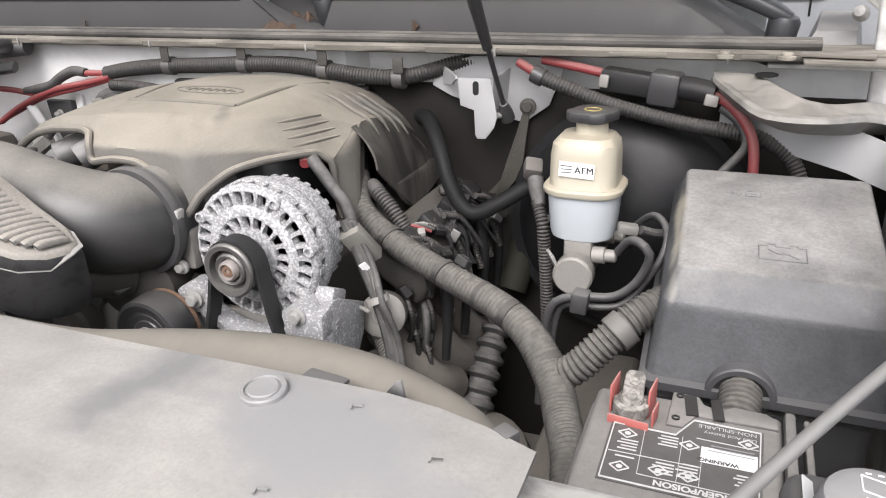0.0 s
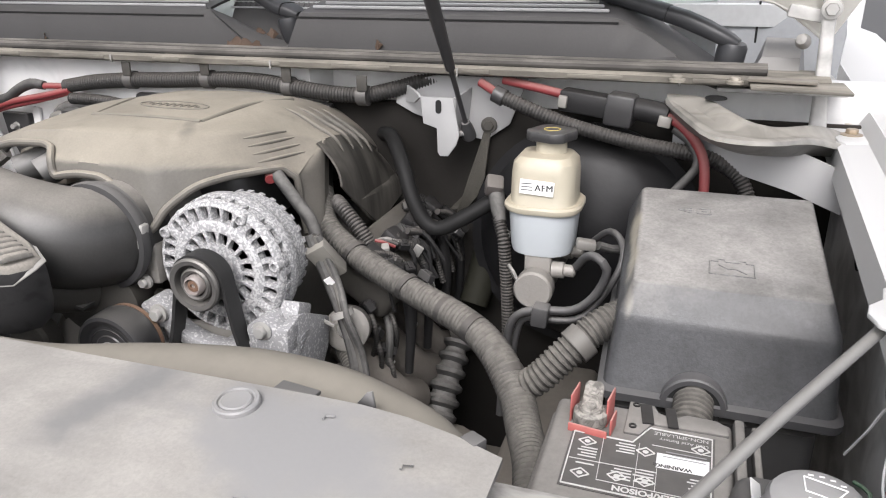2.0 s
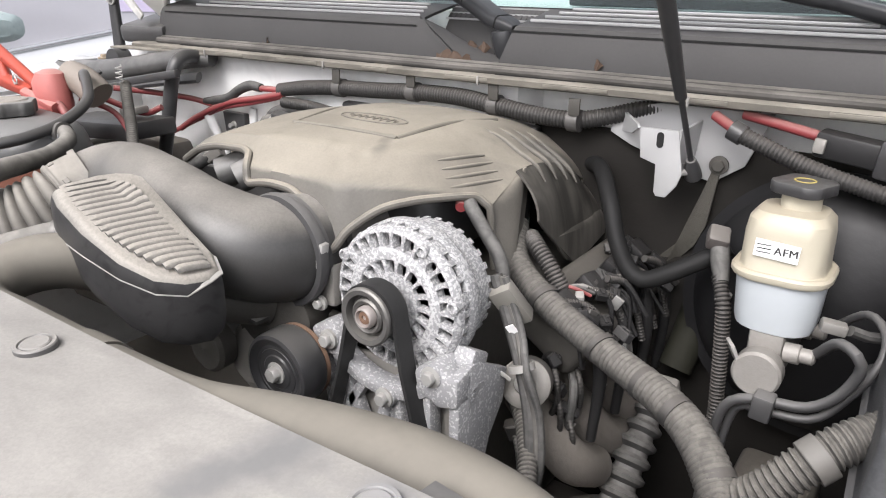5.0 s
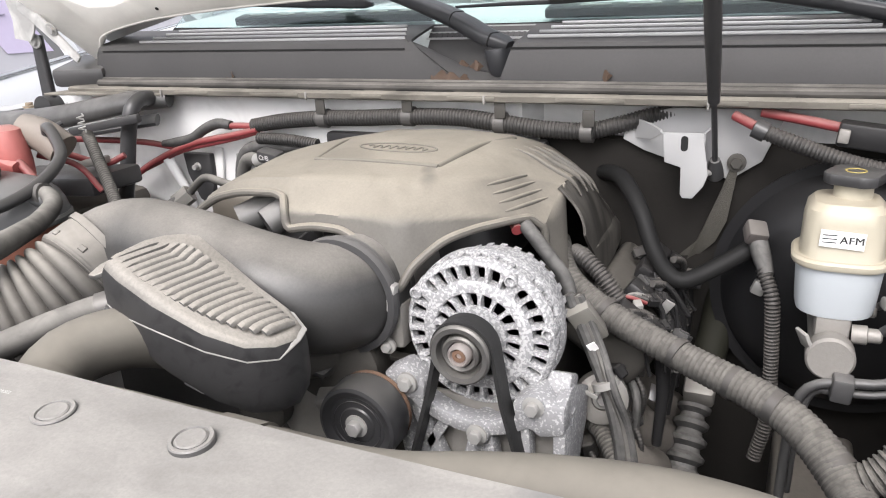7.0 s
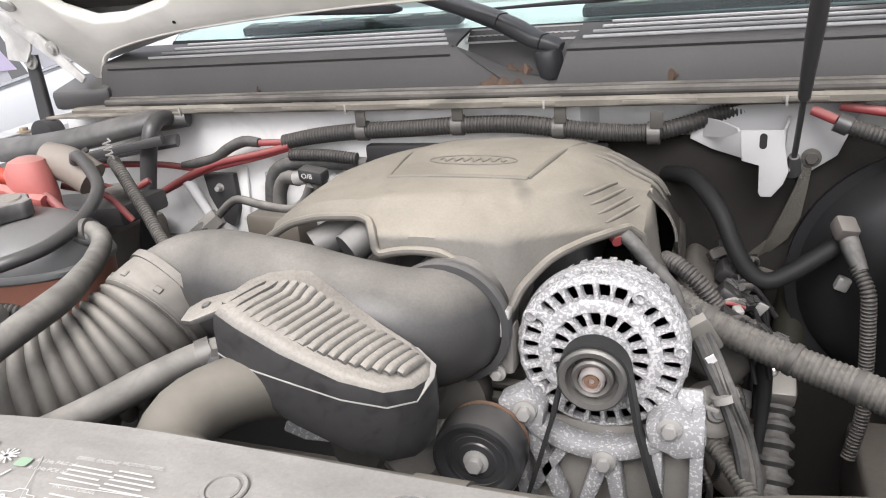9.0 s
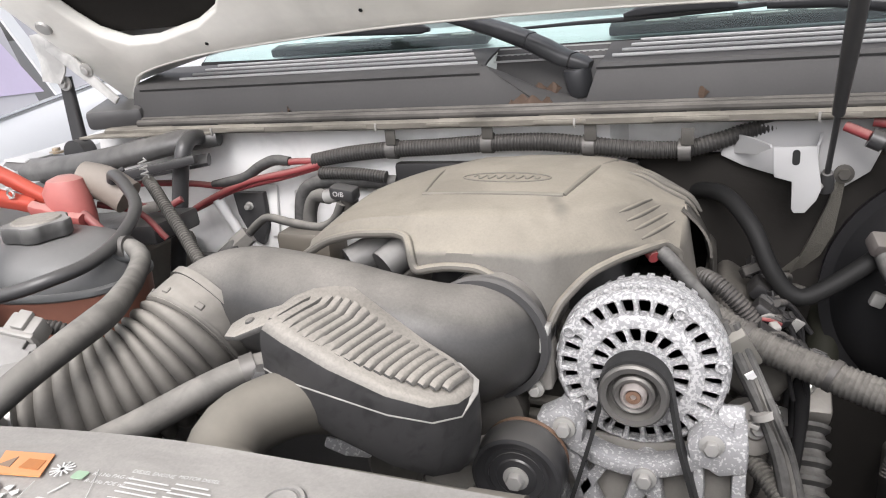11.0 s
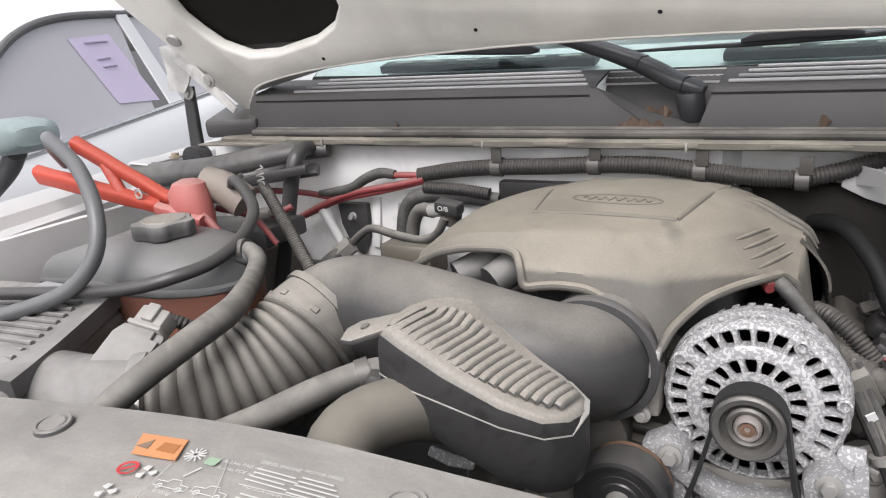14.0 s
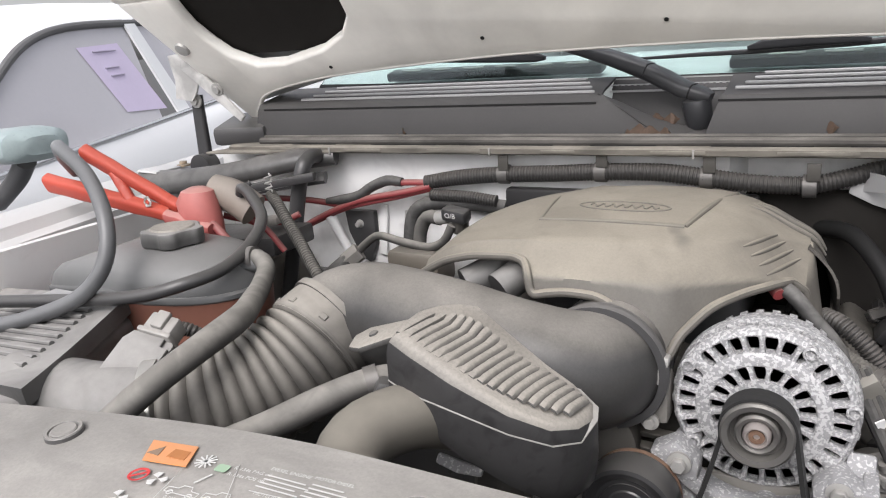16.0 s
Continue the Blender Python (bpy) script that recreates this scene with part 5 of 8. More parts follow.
boost_mat = surface("booster_black", (0.012, 0.012, 0.013), 0.42, spec=0.22, dust=0.1, dust_colour=(0.10, 0.095, 0.085), edge=(0.2, 1.0))
part("shell", lathe([(0.0, -0.03), (0.155, -0.03), (0.163, -0.01), (0.163, 0.008), (0.157, 0.014), (0.150, 0.020), (0.142, 0.040), (0.115, 0.058), (0.085, 0.066), (0.055, 0.078), (0.0, 0.08)], BX, 64), boost_mat, bo)
part("rim", lathe([(0.158, 0.012), (0.165, 0.012), (0.166, 0.018), (0.158, 0.018)], BX, 64), boost_mat, bo)
part("sticker", box((0.034, 0.001, 0.022), pose(0.276, 0.374, 0.889, 14, 20, -22), 0.0), label_white, bo, "white barcode sticker")
for k in range(7):
    part("sticker_bar", box((0.0022, 0.0012, 0.010), pose(0.266 + 0.0032 * k, 0.3755 - 0.0013 * k, 0.892 - 0.0012 * k, 14, 20, -22), 0.0), ink, bo)
part("bracket", box((0.016, 0.02, 0.018), pose(0.247, 0.372, 0.955, 0, 20, 0), 0.003), steel, bo)
mc = thing("master_cylinder", (0.315, 0.25, 0.92), "cast grey brake master cylinder with brake lines", "master cylinder")
MX = axis_to((0.322, 0.205, 0.95), (0, 1, -0.03))
part("body", lathe([(0, 0), (0.021, 0), (0.0235, 0.003), (0.0235, 0.02), (0.020, 0.03), (0.020, 0.17), (0, 0.17)], MX, 32), grey_alloy, mc)
part("saddle", box((0.034, 0.07, 0.04), pose(0.322, 0.265, 0.972), 0.005), grey_alloy, mc)
for k, (y, z) in enumerate(((0.235, 0.965), (0.30, 0.965))):
    part("port", lathe([(0, 0), (0.010, 0), (0.010, 0.014), (0.0075, 0.015), (0.0075, 0.026), (0.005, 0.028), (0, 0.028)], axis_to((0.34, y, z + 0.004), (1, -0.05, 0.05)), 16), grey_alloy, mc)
part("tag", box((0.004, 0.02, 0.022), pose(0.297, 0.215, 0.965, 0, -25, 30), 0.001), wire_white, mc)
part("brake_line", tube([(0.368, 0.235, 0.975), (0.385, 0.215, 1.0), (0.402, 0.2, 1.0), (0.408, 0.2, 0.985), (0.395, 0.2, 0.955), (0.372, 0.2, 0.935), (0.34, 0.2, 0.93), (0.312, 0.2, 0.923), (0.298, 0.2, 0.905), (0.292, 0.2, 0.86), (0.29, 0.19, 0.78)], 0.0052, 12), plastic, mc)
part("brake_line", tube([(0.368, 0.30, 0.975), (0.40, 0.27, 1.012), (0.42, 0.24, 1.008), (0.42, 0.22, 0.985), (0.402, 0.21, 0.95), (0.378, 0.205, 0.922), (0.335, 0.205, 0.915), (0.31, 0.21, 0.908), (0.30, 0.21, 0.86), (0.298, 0.21, 0.78)], 0.0042, 12), plastic, mc)
part("line_clip", box((0.02, 0.022, 0.026), pose(0.335, 0.197, 0.925, 0, 5, 0), 0.003), plastic, mc)
rv = thing("brake_reservoir", (0.322, 0.265, 0.98), "yellowed translucent brake fluid reservoir with black cap", "brake reservoir")


def res_loop(w, d, z, r, dx=0.0, dy=0.0):
    return [Vector((0.322 + dx + x, 0.265 + dy + y, z)) for x, y in rounded(w, d, r)]


part("tank_upper", loft([res_loop(0.084, 0.084, 1.040, 0.026), res_loop(0.084, 0.084, 1.046, 0.026), res_loop(0.078, 0.080, 1.05, 0.025), res_loop(0.076, 0.078, 1.085, 0.022), res_loop(0.072, 0.074, 1.098, 0.02), res_loop(0.060, 0.062, 1.105, 0.018), res_loop(0.036, 0.036, 1.107, 0.017)]), cream, rv)
part("flange", loft([res_loop(0.090, 0.09, 1.040, 0.03), res_loop(0.093, 0.093, 1.0425, 0.031), res_loop(0.093, 0.093, 1.0465, 0.031), res_loop(0.089, 0.089, 1.049, 0.03)]), cream, rv)
part("tank_lower", loft([res_loop(0.060, 0.06, 0.982, 0.026), res_loop(0.073, 0.073, 0.986, 0.028), res_loop(0.077, 0.077, 0.994, 0.03), res_loop(0.083, 0.083, 1.041, 0.03)]), milky, rv, "pale bluish lower tank")
part("neck", lathe([(0, 1.10), (0.0185, 1.10), (0.018, 1.122), (0, 1.122)], pose(0.326, 0.268, 0), 32), cream, rv)
capo = []
for a in range(0, 360, 5):
    r = 0.0278 + 0.0022 * math.copysign(abs(math.sin(radians(a * 4))) ** 0.5, math.sin(radians(a * 4)))
    capo.append((r * math.cos(radians(a)), r * math.sin(radians(a))))
cap = part("cap", prism(capo, 0.0115, pose(0.326, 0.268, 1.121), 0.002), plastic_clean, rv, "black lobed filler cap")
part("cap_mark", lathe([(0.0085, 0), (0.0100, 0), (0.0100, 0.0006), (0.0085, 0.0006)], pose(0.326, 0.268, 1.1326), 28, ring=True), surface("yellow_print", (0.45, 0.36, 0.12), 0.6), cap)
part("label", box((0.040, 0.001, 0.017), pose(0.319, 0.2232, 1.073, -2, 3, 0), 0.0), label_white, rv, "white label with black print")
part("level_plug", box((0.024, 0.016, 0.012), pose(0.376, 0.25, 1.0, 0, 8, 15), 0.003), surface("pale_grey_plug", (0.16, 0.155, 0.145), 0.5, dust=0.4), rv)
solid("sensor_lead", tube([(0.39, 0.255, 0.998), (0.41, 0.27, 0.99), (0.435, 0.27, 1.0), (0.45, 0.275, 1.02)], 0.0055, 10), rubber, "black brake fluid sensor lead", "cable")
bs = thing("booster_sensor", (0.24, 0.34, 0.83), "booster vacuum sensor plug with corrugated lead", "sensor")
part("plug", box((0.024, 0.026, 0.02), pose(0.238, 0.338, 1.036, 30, 10, 20), 0.004), surface("pinkish_grey_plug", (0.075, 0.066, 0.064), 0.5, dust=0.4), bs)
part("boot", tube([(0.24, 0.34, 1.03), (0.247, 0.325, 1.012), (0.255, 0.31, 0.995)], [0.011, 0.011, 0.008], 14), rubber, bs)
part("conduit", tube([(0.25, 0.315, 1.0), (0.262, 0.30, 0.975), (0.266, 0.298, 0.94), (0.27, 0.298, 0.88), (0.272, 0.295, 0.82), (0.262, 0.29, 0.76)], 0.0088, 14, rib=0.0016, pitch=0.0045), loom_clean, bs)
solid("vacuum_hose", tube([(0.03, 0.45, 1.07), (0.068, 0.395, 1.078), (0.101, 0.352, 1.050), (0.12, 0.335, 1.01), (0.139, 0.329, 0.98), (0.160, 0.328, 0.969), (0.188, 0.333, 0.982), (0.225, 0.348, 1.005), (0.247, 0.358, 1.022)], 0.0108, 20), surface("bare_black_hose", (0.014, 0.014, 0.014), 0.6, spec=0.2, vary=0.2, bump=0.05), "black rubber brake vacuum hose", "hose")

# ---- fuse box ----
fb = thing("fuse_box", (0.535, 0.15, 0.9), "large black plastic fuse box with embossed lid", "fuse box")
fuse_mat = surface("fuse_lid_plastic", (0.045, 0.047, 0.051), 0.45, dust=0.72, dust_colour=(0.345, 0.332, 0.315), stain=0.7, fine=420, bump=0.14, edge=(0.45, 1.0))
smear(fuse_mat, 24, 0.36, 0.64, 0.82, 1.1)
smear(fuse_mat, 240, 0.35, 0.6, 0.86, 1.06)
wiped(fuse_mat, (0.437, 0.17, 1.04), (0.007, 0.13, 0.05), 3, (0.30, 0.28, 0.235))
smear(fuse_mat, 10, 0.36, 0.62, 0.85, 1.12)


def fb_ring(x0, x1, y0, y1, zf, zb, r=0.012):
    cx, cy = (x0 + x1) / 2, (y0 + y1) / 2
    return [Vector((cx + x - (0.055 * max(0.0, cy + y - 0.05) if x < 0 else 0.0), cy + y, zf + (zb - zf) * (cy + y - y0) / (y1 - y0))) for x, y in rounded(x1 - x0, y1 - y0, r)]


part("lid", loft([fb_ring(0.427, 0.630, 0.028, 0.298, 0.945, 0.95), fb_ring(0.429, 0.629, 0.031, 0.296, 0.953, 0.96), fb_ring(0.4335, 0.6265, 0.0485, 0.29, 1.004, 1.034, 0.01), fb_ring(0.434, 0.626, 0.0495, 0.289, 1.0095, 1.04, 0.009), fb_ring(0.4355, 0.625, 0.0515, 0.288, 1.0125, 1.043, 0.008), fb_ring(0.4455, 0.617, 0.0675, 0.283, 1.0375, 1.066, 0.007), fb_ring(0.4475, 0.6155, 0.0695, 0.281, 1.0395, 1.068, 0.006), fb_ring(0.4505, 0.613, 0.073, 0.278, 1.0405, 1.0688, 0.006)]), fuse_mat, fb)
part("rim", loft([fb_ring(0.423, 0.634, 0.023, 0.302, 0.936, 0.942), fb_ring(0.4225, 0.6345, 0.0225, 0.3025, 0.944, 0.95), fb_ring(0.4265, 0.6305, 0.0275, 0.2985, 0.947, 0.953)]), fuse_dark, fb)
part("base", loft([fb_ring(0.43, 0.62, 0.045, 0.30, 0.80, 0.81), fb_ring(0.43, 0.62, 0.045, 0.30, 0.916, 0.928)]), plastic, fb)
part("arch", lathe([(0.024, -0.014), (0.030, -0.014), (0.030, 0.003), (0.0285, 0.0045), (0.024, 0.0045)], axis_to((0.510, 0.027, 0.940), (0, -1, 0)), 24, a0=-5, a1=185), fuse_dark, fb)
part("outlet_mouth", lathe([(0, 0), (0.0245, 0), (0.0245, 0.002), (0, 0.002)], axis_to((0.510, 0.0275, 0.940), (0, -1, 0)), 28), black_hole, fb)
part("outlet_hose", tube([(0.510, 0.06, 0.95), (0.510, 0.02, 0.944), (0.508, -0.012, 0.93), (0.503, -0.035, 0.90)], 0.018, 20, rib=0.002, pitch=0.005), loom_mat, fb)
def lid_z(y):
    return 1.0402 + (y - 0.07) * 0.138


for cx, cy in ((0.512, 0.108),):
    out = [(-0.020, -0.012), (0.020, -0.012), (0.020, 0.012), (0.013, 0.012), (0.013, 0.016), (0.006, 0.016), (0.006, 0.012), (-0.006, 0.012), (-0.006, 0.016), (-0.013, 0.016), (-0.013, 0.012), (-0.020, 0.012)]
    bm = None
    for a, b in zip(out, out[1:] + out[:1]):
        bm = tube([(cx + 0.02 + a[0], cy + a[1], lid_z(cy + a[1])), (cx + 0.02 + b[0], cy + b[1], lid_z(cy + b[1]))], 0.0008, 6, 0.02, bm=bm)
    part("battery_emblem", bm, fuse_mat, fb)
    part("emblem_bolt", tube([(cx + 0.008, cy + 0.006, lid_z(cy + 0.006)), (cx + 0.021, cy - 0.004, lid_z(cy - 0.004)), (cx + 0.019, cy + 0.003, lid_z(cy + 0.003)), (cx + 0.033, cy - 0.007, lid_z(cy - 0.007))], 0.0008, 6), fuse_mat, fb)
bm = None
for a, b in (((-0.016, 0.0), (-0.002, 0.006)), ((-0.016, 0.0), (-0.002, -0.006)), ((-0.016, 0.0), (0.0, 0.0)), ((0.004, -0.006), (0.018, -0.006)), ((0.018, -0.006), (0.018, 0.006)), ((0.018, 0.006), (0.004, 0.006)), ((0.004, 0.006), (0.004, -0.006)), ((0.008, 0.0), (0.014, 0.0))):
    bm = tube([(0.493 + a[0], 0.226 + a[1], lid_z(0.226 + a[1])), (0.493 + b[0], 0.226 + b[1], lid_z(0.226 + b[1]))], 0.0008, 6, 0.02, bm=bm)
part("arrow_emblem", bm, fuse_mat, fb)


# ---- battery ----
ba = thing("battery", (0.47, -0.125, 0.85), "dirty black car battery with a printed warning label", "battery")
# Dirty case; its dust is raised further to imitate haze over this corner.
bat_mat = surface("battery_case", (0.055, 0.054, 0.054), 0.55, dust=0.8, dust_colour=(0.3, 0.285, 0.265), stain=1.2, bump=0.35, fine=160)
part("case", box((0.135, 0.125, 0.16), pose(0.47, -0.122, 0.904), 0.006, 3), bat_mat, ba)
part("ledge", box((0.150, 0.138, 0.02), pose(0.472, -0.122, 0.955), 0.004), bat_mat, ba)
part("ridge", box((0.008, 0.12, 0.012), pose(0.541, -0.12, 0.984), 0.003), bat_mat, ba)
part("ridge", box((0.006, 0.12, 0.012), pose(0.553, -0.12, 0.980), 0.003), bat_mat, ba)
deck = [(0.459, -0.054), (0.478, -0.055), (0.482, -0.064), (0.488, -0.067), (0.497, -0.066), (0.503, -0.061), (0.525, -0.062), (0.533, -0.068), (0.534, -0.080), (0.478, -0.081), (0.470, -0.098), (0.458, -0.098)]
part("deck", prism(deck, 0.004, pose(0, 0, 0.982), 0.001), bat_mat, ba)
for x, w in ((0.4735, 0.009), (0.492, 0.008)):
    part("strap", box((w, 0.026, 0.0016), pose(x, -0.0705, 0.9868, 0, 0, 8), 0.0005), black_part, ba)
for x, y in ((0.4645, -0.059), (0.464, -0.089)):
    part("rivet", lathe([(0.0018, 0), (0.003, 0), (0.003, 0.0012), (0.0018, 0.0014)], pose(x, y, 0.9858), 16, ring=True), black_part, ba)
corroded = smear(surface("corroded_lead", (0.22, 0.212, 0.195), 0.7, metal=0.2, dust=0.5, stain=1.0, bump=0.6, fine=300), 160, 0.4, 0.6, 0.6, 1.3)
tm = thing("battery_terminal", (0.432, -0.09, 0.985), "corroded battery terminal in a red plastic cover", "battery terminal")
part("clamp", lathe([(0.0, 0), (0.0125, 0), (0.0135, 0.003), (0.013, 0.010), (0.010, 0.012), (0.0085, 0.010), (0.008, 0.012), (0.0, 0.013)], pose(0.432, -0.093, 0.986), 24), corroded, tm)
part("strap", prism([(-0.008, -0.012), (0.008, -0.012), (0.0075, 0.014), (0.005, 0.018), (-0.005, 0.018), (-0.0075, 0.014)], 0.005, pose(0.432, -0.083, 0.997, 20, 0, 2), 0.0012), corroded, tm)
part("stud", hexbolt((0.432, -0.094, 0.998), (0, -0.1, 1), 0.0045, 0.005), corroded, tm)
part("strap_bolt", hexbolt((0.432, -0.078, 1.004), (0, -0.4, 1), 0.003, 0.003), corroded, tm)
for p, s in (((0.4185, -0.084, 0.996), (0.0016, 0.022, 0.024)), ((0.446, -0.084, 0.996), (0.0016, 0.022, 0.024)), ((0.432, -0.108, 0.987), (0.030, 0.0016, 0.008)), ((0.450, -0.100, 0.993), (0.0016, 0.016, 0.014))):
    part("cover_wall", box(s, pose(*p, 0, 0, -8), 0.001), red_cap, tm)

# ---- washer tank, rod ----
wt = thing("washer_reservoir", (0.58, -0.19, 0.85), "grey washer fluid reservoir with a round printed cap", "washer reservoir")
part("tank", box((0.10, 0.09, 0.20), pose(0.583, -0.178, 0.90), 0.015, 3), plastic, wt)
wcap_mat = surface("washer_cap_plastic", (0.15, 0.15, 0.155), 0.5, dust=0.6, dust_colour=(0.38, 0.378, 0.372), level=0.25)
wcap = part("cap", lathe([(0.0, 0.0), (0.031, 0.0), (0.0315, 0.004), (0.0295, 0.006), (0.029, 0.016), (0.0265, 0.0205), (0.02, 0.0235), (0, 0.025)], pose(0.576, -0.19, 1.006, 4), 44), wcap_mat, wt)
part("cap_skirt", lathe([(0.0, -0.012), (0.033, -0.012), (0.033, -0.004), (0, -0.004)], pose(0.576, -0.19, 1.006, 4), 44), plastic, wt)
part("grip", box((0.02, 0.012, 0.012), pose(0.592, -0.157, 1.01, 0, 0, -25), 0.003), wcap_mat, wcap)
part("sticker", box((0.014, 0.03, 0.001), pose(0.549, -0.165, 1.0, 0, 35, 0), 0.0), label_white, wt)
part("neck_box", box((0.055, 0.05, 0.03), pose(0.553, -0.238, 1.0, 0, 0, 8), 0.006), plastic, wt)
rod = thing("support_rod", (0.483, -0.29, 1.05), "grey steel brace rod with a rusty bolted end", "rod")
part("bar", tube([(0.494, -0.272, 1.059), (0.512, -0.243, 1.064), (0.55, -0.185, 1.076), (0.625, -0.074, 1.098)], 0.0041, 14), surface("grey_rod", (0.22, 0.22, 0.22), 0.45, metal=0.4, dust=0.4), rod)
part("flat_end", tube([(0.477, -0.299, 1.056), (0.487, -0.283, 1.0575), (0.499, -0.264, 1.061)], [0.0085, 0.0075, 0.0044], 14, flat=0.4), rust, rod, "rusty flattened end")
part("washer", lathe([(0, 0), (0.0098, 0), (0.0098, 0.003), (0, 0.003)], pose(0.483, -0.29, 1.0595), 28), rust, rod)
part("bolt", hexbolt((0.483, -0.29, 1.0635), (0, 0, 1), 0.0064, 0.006), surface("yellow_zinc", (0.33, 0.285, 0.2), 0.5, metal=0.5, dust=0.5), rod)
# fender bolts on their tabs
bolt_mat = surface("bolt_rust", (0.30, 0.235, 0.16), 0.6, metal=0.3, dust=0.5)
for x, y, z in ((0.670, 0.482, 1.1175), (0.665, 0.410, 1.1165), (0.629, -0.085, 1.1065), (-1.065, 0.355, 1.135), (-1.075, 0.42, 1.14)):
    solid("fender_bolt", hexbolt((x, y, z), (0, 0, 1), 0.0075, 0.008, 1.7), bolt_mat, "rust-stained fender bolt with washer", "bolt", "fender bolts")
tab_lobe = [(0.655, -0.035), (0.62, -0.045), (0.616, -0.066), (0.606, -0.078), (0.603, -0.092), (0.607, -0.108), (0.617, -0.116), (0.621, -0.14), (0.655, -0.15)]
solid("fender_tab", prism(tab_lobe, 0.004, pose(0, 0, 1.1015), 0.0015), paint, "white lobed fender mounting tab with a bolt", "tab")
solid("fender_tab", prism([(0.640, 0.50), (0.646, 0.375), (0.654, 0.365), (0.69, 0.37), (0.695, 0.50)], 0.004, pose(0, 0, 1.1075, 0.8), 0.0015), paint, "white fender tab with two bolts", "tab")
# loose wires beside the washer bottle
lw = thing("loose_wires", (0.62, -0.12, 0.95), "loose white and dark wires beside the washer bottle", "wires")
part("white_wire", tube([(0.62, -0.045, 0.965), (0.622, -0.08, 1.01), (0.622, -0.112, 1.05), (0.624, -0.125, 1.045), (0.622, -0.135, 1.01), (0.625, -0.15, 0.99)], 0.0011, 6), label_white, lw)
part("red_wire", tube([(0.632, -0.095, 1.085), (0.63, -0.11, 1.04), (0.632, -0.12, 1.0), (0.62, -0.12, 0.95)], 0.0010, 6), red_cable, lw)
part("dark_wire", tube([(0.638, -0.10, 1.07), (0.636, -0.14, 1.03), (0.63, -0.17, 1.0), (0.61, -0.20, 0.97)], 0.0035, 8), rubber, lw)
part("dark_wire", tube([(0.642, -0.14, 1.06), (0.64, -0.18, 1.03), (0.634, -0.22, 1.01), (0.62, -0.25, 1.0)], 0.0045, 8), rubber, lw)
part("pale_tube", tube([(0.618, -0.15, 0.985), (0.636, -0.155, 0.99)], 0.006, 12), wire_white, lw)
part("green_wire", tube([(0.616, -0.10, 0.98), (0.622, -0.12, 0.985), (0.618, -0.14, 0.965), (0.61, -0.15, 0.94)], 0.0016, 6), surface("green_wire_jacket", (0.06, 0.16, 0.09), 0.5, dust=0.4), lw)

# connectors and wires along the right cylinder head
rnd = random.Random(7)
hw = thing("injector_harness", (0.14, 0.3, 0.9), "tangled dark connectors and wires along the cylinder head", "harness")
for k in range(20):
    y = 0.185 + 0.0125 * k
    x = 0.10 + 0.055 * rnd.random() + 0.012 * (k % 3)
    z = 0.982 - 0.75 * (x - 0.10) + 0.012 * rnd.random()
    m = pose(x, y, z, 60 * rnd.random() - 30, 50 * rnd.random(), 120 * rnd.random())
    w, d, h = 0.010 + 0.007 * rnd.random(), 0.013 + 0.009 * rnd.random(), 0.008 + 0.004 * rnd.random()
    bm = box((w, d, h), m, 0.0012, 1)
    box((w * 0.72, 0.004, h * 1.25), m @ Matrix.Translation((0, d * 0.28, 0)), 0.0008, 1, bm)
    box((w * 0.35, d * 0.7, 0.002), m @ Matrix.Translation((0, 0, h / 2 + 0.0012)), 0.0005, 1, bm)
    plug = part("plug", bm, (black_part, plastic_clean, black_part, loom_clean)[k % 4], hw)
    p = m @ Vector((0, d / 2, 0))
    end = Vector((0.145 + 0.03 * rnd.random(), y + 0.03 * rnd.random(), 0.90 + 0.03 * rnd.random()))
    part("wire", tube([p, p.lerp(end, 0.4) + Vector((0.008, 0.004, 0.008)), end], 0.0022 + 0.0014 * rnd.random(), 8, 0.008), black_part, hw)
for k in range(5):
    y = 0.20 + 0.045 * k
    part("loom_tube", tube([(0.118 + 0.006 * k, y, 0.976), (0.135 + 0.004 * k, y + 0.03, 0.962), (0.15, y + 0.05, 0.93), (0.162, y + 0.055, 0.88)], 0.0048, 10, rib=0.0008, pitch=0.004), loom_clean, hw)
part("pale_plug", box((0.010, 0.012, 0.008), pose(0.125, 0.225, 0.975, 20, 0, 30), 0.002), wire_white, hw)
part("steel_clip", box((0.012, 0.003, 0.02), pose(0.15, 0.275, 0.955, 20, 30, 10), 0.001), steel, hw)

# ---- right brace from cowl to fender ----
upper = spline([(0.446, 0.41, 1.157), (0.49, 0.405, 1.155), (0.518, 0.345, 1.152), (0.544, 0.315, 1.145), (0.573, 0.323, 1.139), (0.622, 0.379, 1.132), (0.668, 0.435, 1.112)], 0.008)
ridge = spline([(0.446, 0.382, 1.155), (0.476, 0.283, 1.152), (0.50, 0.226, 1.148), (0.532, 0.228, 1.143), (0.569, 0.255, 1.138), (0.612, 0.315, 1.129), (0.666, 0.385, 1.106)], 0.008)
lower = spline([(0.446, 0.41, 1.125), (0.497, 0.318, 1.121), (0.532, 0.286, 1.116), (0.574, 0.306, 1.110), (0.63, 0.366, 1.10), (0.668, 0.415, 1.085)], 0.008)
rows = []
